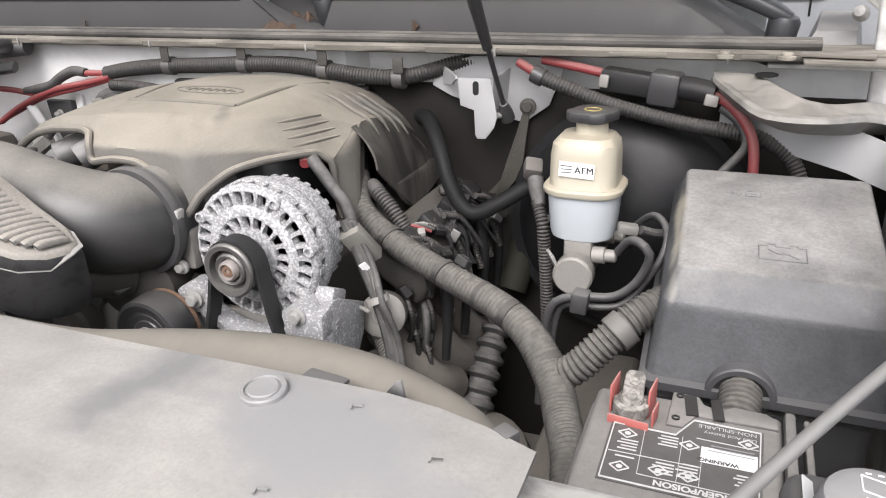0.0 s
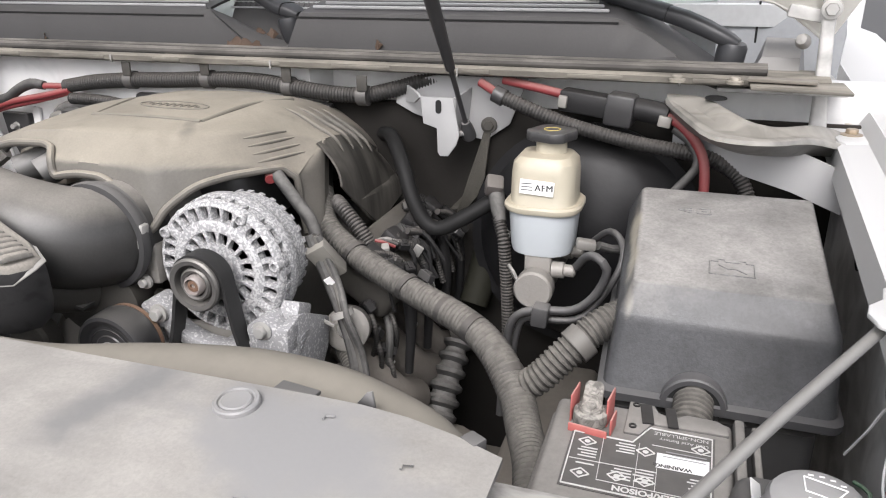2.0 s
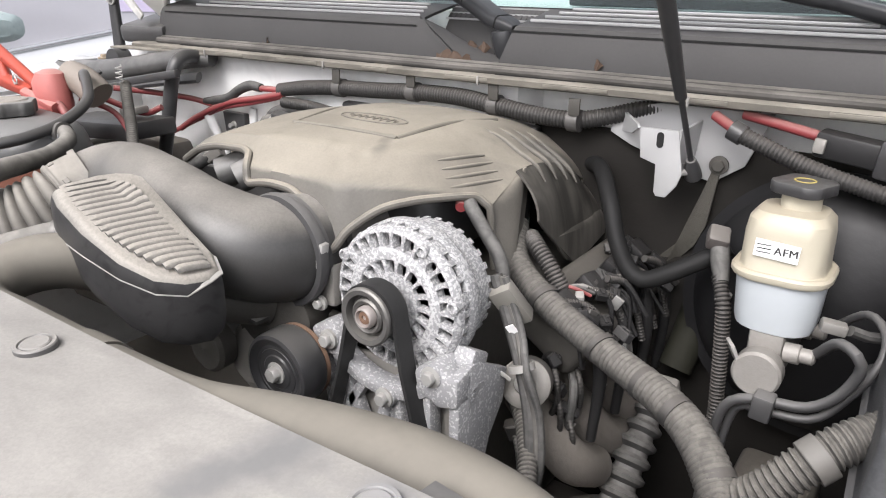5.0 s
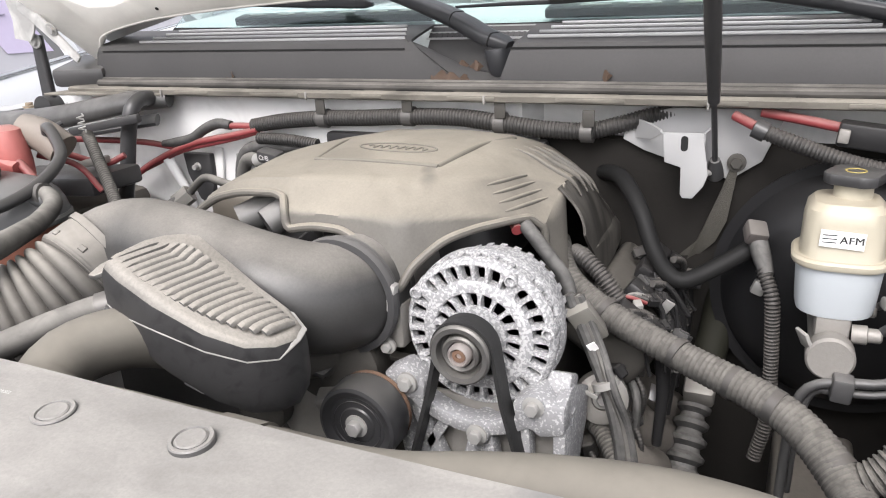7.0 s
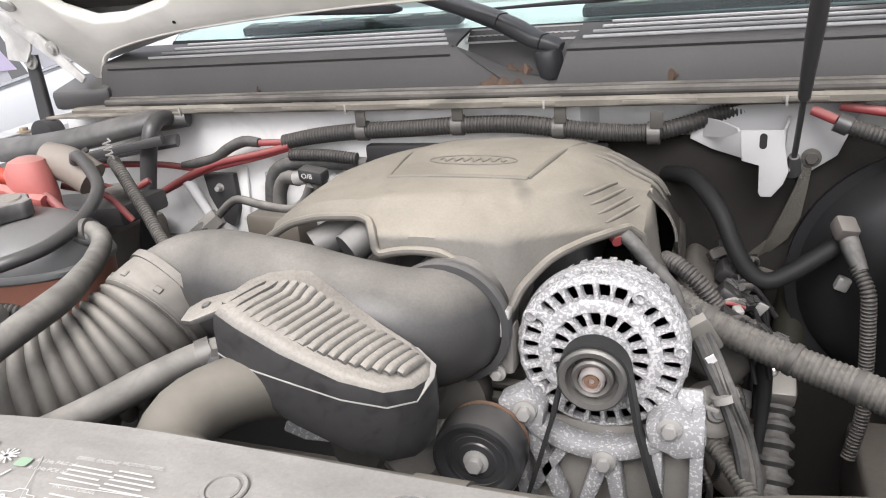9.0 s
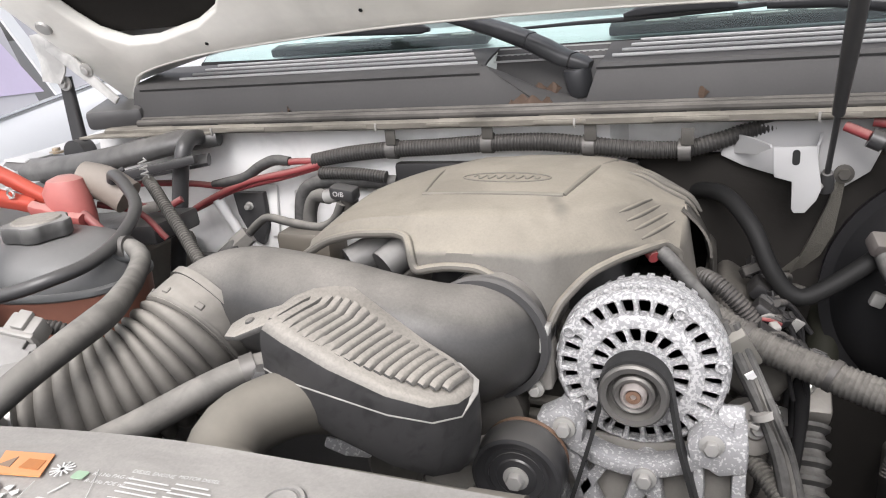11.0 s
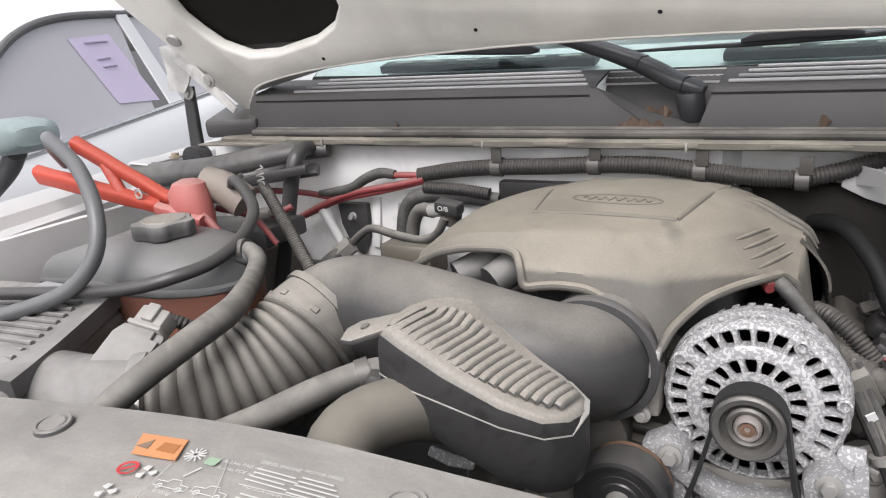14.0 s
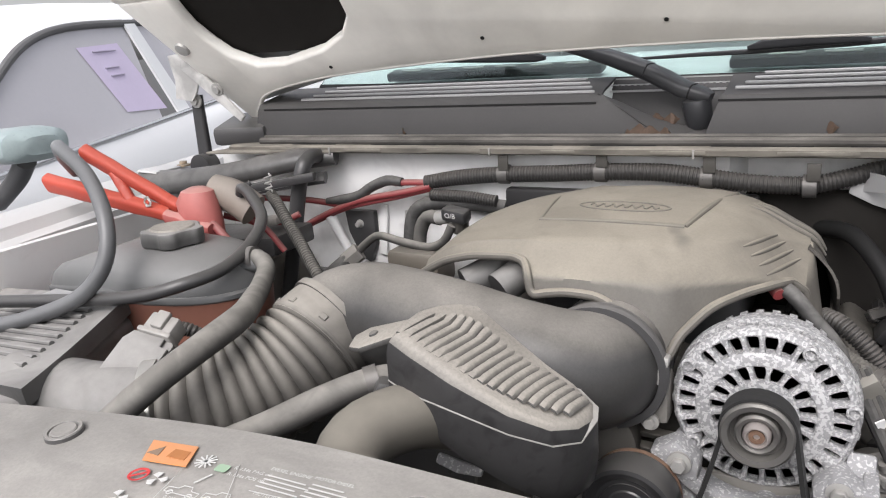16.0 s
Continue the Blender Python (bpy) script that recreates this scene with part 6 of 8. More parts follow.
for i in range(36):
    a, b_, c = (line[min(len(line) - 1, int(i / 35 * (len(line) - 1) + 0.5))] for line in (upper, ridge, lower))
    dip = Vector((0, 0, -0.007 - 0.003 * math.sin(i / 35 * 6)))
    out = (b_ - a).normalized() * 0.004
    rows.append([a + Vector((0, 0.004, -0.02)), a - out + Vector((0, 0, -0.004)), a, a.lerp(b_, 0.15) + dip * 0.15, a.lerp(b_, 0.32) + dip, a.lerp(b_, 0.6) + dip, a.lerp(b_, 0.76) + dip * 0.4, a.lerp(b_, 0.9), b_ + Vector((0, 0, -0.001)), b_ + out + Vector((0, 0, -0.005)), b_.lerp(c, 0.4) + out * 0.6, c, c + Vector((0, 0.012, -0.004))])
brace = thing("fender_brace", (0.56, 0.33, 1.1), "dusty grey stamped steel brace from cowl to fender", "brace")
part("channel", sheet(rows, 0.003), brace_mat, brace)
part("hole", lathe([(0, 0), (0.013, 0), (0.013, 0.001), (0, 0.001)], pose(0.505, 0.385, 1.1575, 4), 20), black_hole, brace)
part("gusset", sheet([[(0.46, 0.40, 1.13), (0.46, 0.40, 1.09)], [(0.53, 0.36, 1.125), (0.53, 0.36, 1.075)], [(0.60, 0.34, 1.11), (0.60, 0.34, 1.06)], [(0.655, 0.33, 1.09), (0.655, 0.33, 1.04)]], 0.003), bracket_paint, brace, "white painted gusset below")
lb = thing("fender_brace", (-0.9, 0.35, 1.1), "dark dusty tubular brace from cowl to fender", "brace")
beam_mat = smear(surface("dusty_dark_beam", (0.05, 0.05, 0.05), 0.36, dust=0.6, dust_colour=(0.30, 0.288, 0.27), stain=0.8, level=0.0), 20, 0.36, 0.6, 0.7, 1.1)
part("beam", tube([(-0.70, 0.405, 1.168), (-0.76, 0.385, 1.162), (-0.83, 0.365, 1.150), (-0.90, 0.352, 1.138), (-1.0, 0.342, 1.126), (-1.10, 0.338, 1.12)], [0.020, 0.021, 0.022, 0.0225, 0.024, 0.026], 20, 0.015, flat=0.75), beam_mat, lb)
part("lower_rail", tube([(-0.70, 0.37, 1.135), (-0.80, 0.345, 1.122), (-0.86, 0.335, 1.112)], 0.012, 10, flat=0.6), plastic_clean, lb)
part("end_plate", box((0.05, 0.06, 0.004), pose(-1.075, 0.36, 1.143, 0, 3, 0), 0.001), paint, lb, "white end plate")
for x in (-0.87, -0.80, -0.745, 0.457, 0.524):
    solid("cowl_bolt", hexbolt((x, 0.41 if x < 0 else 0.385, 1.178), (0, 0, 1), 0.007, 0.006), steel_tan, "small dust-covered hex bolt on the cowl", "bolt", "cowl bolts")
solid("cowl_tab", prism([(-0.95, 0.36), (-0.70, 0.385), (-0.70, 0.43), (-0.93, 0.44)], 0.004, pose(0, 0, 1.172), 0.001), flange_mat, "dusty steel corner plate on the cowl", "plate")
solid("cowl_tab", prism([(0.54, 0.34), (0.645, 0.325), (0.645, 0.40), (0.54, 0.40)], 0.004, pose(0, 0, 1.176), 0.001), flange_mat, "dusty steel corner plate on the cowl", "plate")
solid("seal_end", box((0.075, 0.02, 0.004), pose(0.575, 0.37, 1.184, 0, 0, -8), 0.001), surface("foam_strip", (0.14, 0.125, 0.105), 0.9, dust=0.5), "dusty foam strip at the cowl end", "seal")
cc = thing("cowl_corner", (0.58, 0.55, 1.17), "pale grey painted corner beside the cowl end", "body corner")
part("panel", sheet([[(0.50, 0.60, 1.15), (0.56, 0.60, 1.15), (0.66, 0.56, 1.15)], [(0.50, 0.61, 1.22), (0.565, 0.61, 1.22), (0.665, 0.57, 1.22)], [(0.49, 0.63, 1.30), (0.56, 0.63, 1.30), (0.66, 0.6, 1.30)]], 0.004), surface("hazy_grey_paint", (0.3, 0.31, 0.32), 0.5), cc)
part("floor", box((0.15, 0.18, 0.006), pose(0.58, 0.50, 1.164), 0.002), bare_sheet, cc)
part("seam", box((0.003, 0.003, 0.10), pose(0.553, 0.605, 1.21), 0.0), black_hole, cc)
part("end_cap", loft([[Vector(p) for p in ((0.535, 0.44, 1.166), (0.60, 0.44, 1.166), (0.62, 0.56, 1.166), (0.55, 0.57, 1.166))], [Vector(p) for p in ((0.555, 0.46, 1.20), (0.60, 0.46, 1.20), (0.61, 0.55, 1.215), (0.565, 0.56, 1.215))]]), surface("grey_end_cap", (0.16, 0.16, 0.165), 0.5, dust=0.6), cc)

# ---- firewall loom with four clamps ----
fl = thing("firewall_loom", (-0.2, 0.41, 1.12), "black corrugated wiring conduit clamped along the firewall", "conduit")
part("conduit", tube([(-0.53, 0.405, 1.124), (-0.47, 0.408, 1.133), (-0.397, 0.41, 1.139), (-0.32, 0.41, 1.142), (-0.248, 0.41, 1.146), (-0.17, 0.41, 1.147), (-0.105, 0.41, 1.141), (-0.04, 0.413, 1.134), (0.018, 0.418, 1.133), (0.06, 0.425, 1.142), (0.10, 0.435, 1.153), (0.15, 0.44, 1.157), (0.24, 0.44, 1.155)], [0.0115, 0.0125, 0.0125, 0.0125, 0.0125, 0.0125, 0.013, 0.0125, 0.012, 0.012, 0.011, 0.010, 0.010], 18, rib=0.0015, pitch=0.0048), loom_clean, fl)
for x, z in ((-0.397, 1.139), (-0.248, 1.146), (-0.105, 1.141), (0.018, 1.133)):
    cl = part("clamp", tube([(x - 0.008, 0.412, z), (x + 0.008, 0.412, z)], 0.0148, 20, 0.004), clamp_steel, fl, "grey metal P-clamp")
    part("tab", box((0.016, 0.003, 0.022), pose(x + 0.004, 0.398, z + 0.020), 0.0008), dark_steel, cl)
    part("screw", hexbolt((x + 0.004, 0.4, z + 0.025), (0, -1, 0), 0.003, 0.003), steel, cl)
bk = thing("firewall_foam", (-0.3, 0.45, 1.05), "black foam panel behind the conduit", "panel")
part("panel", box((0.36, 0.02, 0.07), pose(-0.22, 0.424, 1.082), 0.006), black_part, bk)

# red cables on the left of the firewall
rc_ = thing("red_cables", (-0.7, 0.4, 1.03), "red battery cables taped together along the firewall", "cable")
part("cable", tube([(-0.52, 0.402, 1.124), (-0.56, 0.4, 1.124), (-0.585, 0.4, 1.122)], 0.0052, 12), red_cable, rc_)
part("cable", tube([(-0.52, 0.40, 1.119), (-0.57, 0.396, 1.108), (-0.66, 0.394, 1.09), (-0.74, 0.39, 1.058), (-0.79, 0.385, 1.03)], 0.0056, 12), red_cable, rc_)
part("cable", tube([(-0.52, 0.402, 1.115), (-0.58, 0.4, 1.10), (-0.68, 0.398, 1.078), (-0.75, 0.395, 1.05), (-0.82, 0.39, 1.02)], 0.0045, 12), red_cable, rc_)
part("cable", tube([(-0.70, 0.395, 1.083), (-0.76, 0.39, 1.09), (-0.82, 0.35, 1.10), (-0.86, 0.3, 1.11)], 0.0052, 12), red_cable, rc_)
part("cable", tube([(-0.69, 0.28, 1.095), (-0.72, 0.26, 1.085), (-0.76, 0.2, 1.12), (-0.80, 0.17, 1.13)], 0.0052, 12), red_cable, rc_)
part("cable", tube([(-0.66, 0.2, 1.06), (-0.69, 0.19, 1.10), (-0.73, 0.16, 1.12)], 0.0045, 12), red_cable, rc_)
part("cable", tube([(-0.665, 0.11, 1.085), (-0.69, 0.11, 1.11), (-0.72, 0.115, 1.13)], 0.0062, 12), red_cable, rc_)
part("tape", tube([(-0.572, 0.4, 1.124), (-0.60, 0.4, 1.126), (-0.63, 0.398, 1.115), (-0.655, 0.396, 1.1), (-0.69, 0.394, 1.092), (-0.72, 0.394, 1.088)], [0.0075, 0.009, 0.0085, 0.0085, 0.0085, 0.006], 14), rubber, rc_, "black taped section")

# ---- strut bracket, ground strap, hood strut ----
wb = thing("strut_bracket", (0.15, 0.42, 1.06), "bare white steel bracket with a slot on the firewall", "bracket")
XZ = Matrix(((1, 0, 0, 0), (0, 0, -1, 0.378), (0, 1, 0, 0), (0, 0, 0, 1)))
part("back_plate", prism([(0.062, 1.122), (0.066, 1.15), (0.125, 1.165), (0.26, 1.165), (0.235, 1.10), (0.20, 1.075), (0.17, 1.08), (0.13, 1.095), (0.09, 1.108)], 0.004, Matrix(((1, 0, 0, 0), (0, 0, -1, 0.432), (0, 1, 0, 0), (0, 0, 0, 1))), 0.001), bracket_paint, wb)
up = prism([(0.121, 1.143), (0.168, 1.143), (0.177, 1.092), (0.172, 1.077), (0.160, 1.061), (0.148, 1.061), (0.145, 1.066), (0.144, 1.10), (0.124, 1.106)], 0.003, XZ, 0.0008)
part("front_plate", up, bracket_paint, wb)
part("slot", prism(rounded(0.0085, 0.019, 0.0042), 0.0005, XZ @ Matrix.Translation((0.147, 1.130, 0.0031))), black_hole, wb)
part("side_plate", sheet([[(0.171, 0.377, 1.143), (0.171, 0.377, 1.106)], [(0.176, 0.40, 1.146), (0.172, 0.40, 1.10)], [(0.18, 0.43, 1.15), (0.175, 0.43, 1.10)]], 0.003), bracket_paint, wb)
part("top_fold", sheet([[(0.119, 0.377, 1.146), (0.121, 0.376, 1.142)], [(0.10, 0.40, 1.15), (0.105, 0.40, 1.13)], [(0.08, 0.43, 1.15), (0.08, 0.43, 1.125)]], 0.003), bracket_paint, wb)
gs = thing("ground_strap", (0.2, 0.45, 0.95), "braided ground strap bolted to the firewall", "ground strap")
part("braid", sheet([[(0.198, 0.43, 1.088), (0.208, 0.43, 1.088)], [(0.19, 0.428, 1.06), (0.205, 0.428, 1.06)], [(0.176, 0.43, 1.02), (0.2, 0.43, 1.02)], [(0.163, 0.435, 0.985), (0.187, 0.435, 0.99)], [(0.14, 0.44, 0.96), (0.155, 0.44, 0.972)], [(0.08, 0.445, 0.94), (0.085, 0.445, 0.958)]], 0.005), surface("braided_strap", (0.085, 0.08, 0.068), 0.7, metal=0.3, vary=0.8, bump=0.9, fine=600), gs)
part("lug", box((0.012, 0.005, 0.028), pose(0.204, 0.430, 1.092, 0, 12, 0), 0.002), dark_steel, gs)
part("bolt", hexbolt((0.206, 0.424, 1.098), (0, -1, 0), 0.008, 0.006), dark_steel, gs)
hs = thing("hood_strut", (0.183, 0.4, 1.09), "black gas strut holding up the hood", "gas strut")
A, B = Vector((0.183, 0.398, 1.092)), Vector((0.180, 0.24, 1.30))
dirn = (B - A).normalized()
part("ball_socket", tube([A - dirn * 0.008, A + dirn * 0.012, A + dirn * 0.022], [0.0105, 0.0095, 0.006], 18), plastic, hs)
part("piston_rod", tube([A + dirn * 0.015, A + dirn * 0.13], 0.0035, 12), plastic_clean, hs)
part("cylinder", tube([A + dirn * 0.125, A + dirn * 0.135, A + dirn * 0.15, A + dirn * 0.50], [0.006, 0.009, 0.009, 0.009], 18), plastic_clean, hs)
part("stud", tube([(0.17, 0.38, 1.092), (0.183, 0.398, 1.092)], 0.004, 10), steel, hs)

# ---- right firewall harness ----
rh_ = thing("right_harness", (0.4, 0.38, 1.05), "black corrugated conduit and connector with red cable", "harness")
part("conduit", tube([(0.225, 0.385, 1.15), (0.26, 0.38, 1.138), (0.315, 0.38, 1.119), (0.37, 0.378, 1.106), (0.42, 0.375, 1.097), (0.47, 0.37, 1.092), (0.51, 0.366, 1.085), (0.54, 0.36, 1.068), (0.556, 0.352, 1.04), (0.562, 0.345, 1.0), (0.563, 0.34, 0.96)], 0.0098, 18, rib=0.0012, pitch=0.0046), loom_clean, rh_)
part("collar", tube([(0.224, 0.385, 1.151), (0.238, 0.383, 1.145)], 0.0118, 16), plastic_clean, rh_)
part("red_cable", tube([(0.20, 0.40, 1.162), (0.225, 0.386, 1.152)], 0.006, 12), red_cable, rh_)
part("red_cable", tube([(0.23, 0.41, 1.165), (0.28, 0.40, 1.158), (0.325, 0.395, 1.15)], 0.006, 12), red_cable, rh_)
con = part("connector", box((0.075, 0.03, 0.028), pose(0.35, 0.39, 1.143, 0, 6, -5), 0.004), black_part, rh_)
part("lock", box((0.012, 0.006, 0.016), pose(0.318, 0.374, 1.146, 0, 6, -5), 0.002), grey_alloy, con)
part("mount", box((0.036, 0.036, 0.04), pose(0.392, 0.385, 1.138, 0, 6, -5), 0.004), plastic_clean, rh_)
part("rear_plug", tube([(0.408, 0.385, 1.14), (0.43, 0.38, 1.138), (0.452, 0.375, 1.134)], 0.0145, 18), black_part, rh_)
part("rear_lock", box((0.016, 0.006, 0.014), pose(0.448, 0.36, 1.13, 0, 8, 0), 0.002), grey_alloy, rh_)
part("red_cable", tube([(0.45, 0.374, 1.134), (0.472, 0.36, 1.124), (0.494, 0.345, 1.10), (0.502, 0.335, 1.07), (0.504, 0.33, 1.0)], 0.0062, 12), red_cable, rh_)
part("black_cable", tube([(0.46, 0.37, 1.12), (0.482, 0.36, 1.105), (0.492, 0.35, 1.08), (0.47, 0.34, 1.05), (0.45, 0.33, 1.02)], 0.0055, 12), rubber, rh_)

# ---- left: black pipe, hoses, refrigerant fittings ----
solid("refrigerant_pipe", tube([(-0.724, 0.39, 1.167), (-0.719, 0.36, 1.171), (-0.717, 0.338, 1.161), (-0.723, 0.33, 1.133), (-0.732, 0.325, 1.087), (-0.74, 0.32, 1.04), (-0.75, 0.315, 0.992), (-0.77, 0.31, 0.9)], 0.0125, 18), plastic_clean, "glossy black metal pipe bent down the firewall", "pipe")
solid("conduit", tube([(-0.685, 0.215, 1.14), (-0.662, 0.20, 1.129), (-0.63, 0.18, 1.108), (-0.598, 0.16, 1.089), (-0.568, 0.14, 1.07), (-0.539, 0.12, 1.053), (-0.51, 0.10, 1.03)], 0.0088, 16, rib=0.0015, pitch=0.0046), loom_mat, "dusty corrugated conduit by the intake", "conduit")
ac = thing("refrigerant_line", (-0.6, 0.33, 0.95), "aluminium refrigerant line with a threaded fitting", "refrigerant line")
part("hose", tube([(-0.70, 0.27, 0.95), (-0.665, 0.31, 0.988), (-0.645, 0.335, 1.008)], 0.013, 18), rubber, ac)
part("nut", tube([(-0.65, 0.332, 1.003), (-0.63, 0.345, 1.02)], 0.016, 6), grey_alloy, ac)
part("pipe", tube([(-0.635, 0.345, 1.017), (-0.61, 0.345, 1.038), (-0.585, 0.34, 1.05), (-0.54, 0.33, 1.046), (-0.49, 0.325, 1.042), (-0.46, 0.32, 1.055), (-0.445, 0.32, 1.08)], 0.0065, 14), hose_grey, ac)
part("valve_block", box((0.09, 0.06, 0.055), pose(-0.51, 0.335, 1.01), 0.008), surface("brown_alloy", (0.12, 0.105, 0.085), 0.55, metal=0.4, dust=0.5), ac)
part("elbow", tube([(-0.515, 0.34, 1.03), (-0.51, 0.342, 1.065), (-0.495, 0.34, 1.085), (-0.47, 0.335, 1.085)], 0.0105, 14), hose_grey, ac)
part("fitting", tube([(-0.475, 0.335, 1.086), (-0.455, 0.33, 1.09)], 0.0105, 12), steel, ac)
ps = thing("pressure_switch", (-0.44, 0.325, 1.07), "black pressure switch plug with white marking", "sensor")
part("plug", box((0.042, 0.022, 0.020), pose(-0.438, 0.322, 1.096, 10, 6, -8), 0.005), plastic_clean, ps)
part("cap", lathe([(0, 0), (0.013, 0), (0.013, 0.02), (0, 0.022)], axis_to((-0.44, 0.335, 1.068), (0.2, -0.2, 1)), 18), dark_steel, ps)
hh = thing("heater_hose", (-0.5, 0.42, 1.0), "black heater hoses at the firewall", "hose")
part("hose", tube([(-0.40, 0.42, 1.085), (-0.46, 0.415, 1.09), (-0.52, 0.41, 1.09), (-0.555, 0.405, 1.075), (-0.565, 0.4, 1.03), (-0.565, 0.39, 0.95)], 0.0115, 16), rubber, hh)
part("conduit", tube([(-0.41, 0.405, 1.098), (-0.46, 0.402, 1.104), (-0.52, 0.40, 1.105)], 0.0095, 16, rib=0.0014, pitch=0.0045), loom_clean, hh)
part("bracket", sheet([[(-0.575, 0.41, 1.075), (-0.545, 0.41, 1.085)], [(-0.58, 0.41, 1.03), (-0.56, 0.41, 1.03)], [(-0.60, 0.40, 0.97), (-0.57, 0.40, 0.97)]], 0.004), steel, hh)
mb = thing("module_bracket", (-0.64, 0.43, 1.0), "dark bracket with a stud on the firewall", "bracket")
part("plate", prism([(-0.705, 1.068), (-0.645, 1.068), (-0.645, 1.01), (-0.66, 0.975), (-0.68, 0.985), (-0.70, 1.03)], 0.014, Matrix(((1, 0, 0, 0), (0, 0, -1, 0.432), (0, 1, 0, 0), (0, 0, 0, 1))), 0.003), plastic_clean, mb)
part("stud", hexbolt((-0.674, 0.418, 1.045), (0.1, -1, 0), 0.005, 0.012), steel, mb)
part("strip", box((0.016, 0.006, 0.09), pose(-0.632, 0.426, 1.035, 0, 6, 0), 0.002), paint_dull, mb, "white painted strip")
solid("firewall_stay", tube([(-0.70, 0.42, 0.94), (-0.695, 0.41, 0.99), (-0.71, 0.405, 1.03), (-0.722, 0.40, 1.062)], [0.014, 0.009, 0.008, 0.010], 12), paint_dull, "dusty white stamped stay on the firewall", "stay")

# auxiliary fuse tray by the left fender
tr = thing("aux_tray", (-0.78, 0.25, 1.0), "black auxiliary fuse tray with cables", "tray")
part("tray", box((0.24, 0.10, 0.03), pose(-0.80, 0.25, 1.055, 0, -4, 0), 0.006), plastic_clean, tr)
part("grey_plate", box((0.04, 0.03, 0.012), pose(-0.725, 0.25, 1.09, 0, -6, 10), 0.003), grey_alloy, tr)
part("support", box((0.16, 0.22, 0.3), pose(-0.86, 0.3, 0.86), 0.02), grime, tr)
solid("hose_bracket", tube([(-0.69, 0.18, 1.165), (-0.70, 0.16, 1.155), (-0.695, 0.14, 1.145), (-0.68, 0.145, 1.145)], 0.004, 8), plastic_clean, "small black wire hook", "hook")
sp = thing("brace_rail", (-0.72, 0.3, 1.12), "black rail with a coil spring stud", "rail")
part("rail", box((0.15, 0.012, 0.014), pose(-0.745, 0.30, 1.137, 0, -10, 4), 0.003), plastic_clean, sp)
part("spring", tube([(-0.675 + 0.006 * math.cos(a * 0.9), 0.2 + 0.006 * math.sin(a * 0.9), 1.148 + 0.0011 * a) for a in range(24)], 0.0013, 6), steel, sp)
solid("blank_panel_left", box((0.9, 0.02, 0.45), pose(-0.55, 0.424, 0.73), 0.005), plastic, "dark panel over the lower firewall", "panel")

# ---- coolant tank ----
ct = thing("coolant_tank", (-0.73, 0.03, 0.9), "smoky grey coolant tank with a black screw cap", "coolant tank")


def ct_ring(s, z, k=1.0):
    out = []
    for a in range(0, 360, 10):
        c, sn = math.cos(radians(a)), math.sin(radians(a))
        x = -0.745 + 0.178 * s * math.copysign(abs(c) ** 0.75, c)
        y = 0.035 + 0.085 * s * math.copysign(abs(sn) ** 0.8, sn) * (1.0 if c > 0 else 0.85)
        out.append(Vector((x, y, z - (0.030 * max(0.0, -c) ** 1.5) * k)))
    return out


tank_top = surface("smoky_tank_plastic", (0.085, 0.09, 0.092), 0.5, dust=0.55, dust_colour=(0.3, 0.29, 0.28))
tank_low = surface("red_brown_tank_plastic", (0.20, 0.085, 0.06), 0.4, dust=0.35, dust_colour=(0.33, 0.24, 0.2), stain=0.6)
part("upper", loft([ct_ring(1.0, 1.072, 0.8), ct_ring(0.995, 1.077, 0.9), ct_ring(0.98, 1.086), ct_ring(0.94, 1.097), ct_ring(0.84, 1.108), ct_ring(0.62, 1.116), ct_ring(0.3, 1.119)]), tank_top, ct)
part("seam", loft([ct_ring(1.005, 1.064, 0.8), ct_ring(1.02, 1.066, 0.8), ct_ring(1.02, 1.071, 0.8), ct_ring(1.005, 1.074, 0.8)]), tank_top, ct)
part("lower", loft([ct_ring(0.88, 0.93, 0.2), ct_ring(0.96, 0.95, 0.2), ct_ring(1.0, 1.066, 0.8)]), tank_low, ct, "translucent red-brown lower half")
cp = []
for a in range(0, 360, 4):
    r = 0.0365 + 0.0028 * math.copysign(abs(math.sin(radians(a * 5))) ** 0.4, math.sin(radians(a * 5)))
    cp.append((r * math.cos(radians(a)), r * math.sin(radians(a))))
cpo = part("cap", prism(cp, 0.020, pose(-0.69, 0.03, 1.1185), 0.003), box_plastic, ct, "dusty black ribbed screw cap")
part("cap_disc", lathe([(0, 0), (0.028, 0), (0.026, 0.0022), (0, 0.003)], pose(-0.69, 0.03, 1.1383), 36), lid_plastic, cpo)
part("spout", tube([(-0.60, 0.03, 1.098), (-0.58, 0.035, 1.10), (-0.562, 0.04, 1.098)], 0.011, 16), tank_top, ct)
th = thing("tank_hose", (-0.54, -0.1, 1.0), "grey dusty coolant hose with a spring clamp", "hose")
part("pipe", tube([(-0.585, 0.038, 1.103), (-0.565, 0.04, 1.105), (-0.545, 0.03, 1.097), (-0.52, -0.01, 1.09), (-0.495, -0.05, 1.092), (-0.462, -0.107, 1.096), (-0.458, -0.16, 1.09), (-0.465, -0.206, 1.078), (-0.482, -0.24, 1.058), (-0.50, -0.28, 1.03)], [0.0105, 0.011, 0.0115, 0.012, 0.0125, 0.0135, 0.0128, 0.0125, 0.0125, 0.0125], 20), hose_grey, th)
part("clamp", tube([(-0.577, 0.039, 1.104), (-0.568, 0.04, 1.105)], 0.0145, 18, 0.003), clamp_steel, th, "spring steel clamp")
lh = thing("lower_hose", (-0.35, -0.16, 1.0), "dusty black coolant hose under the resonator", "hose")
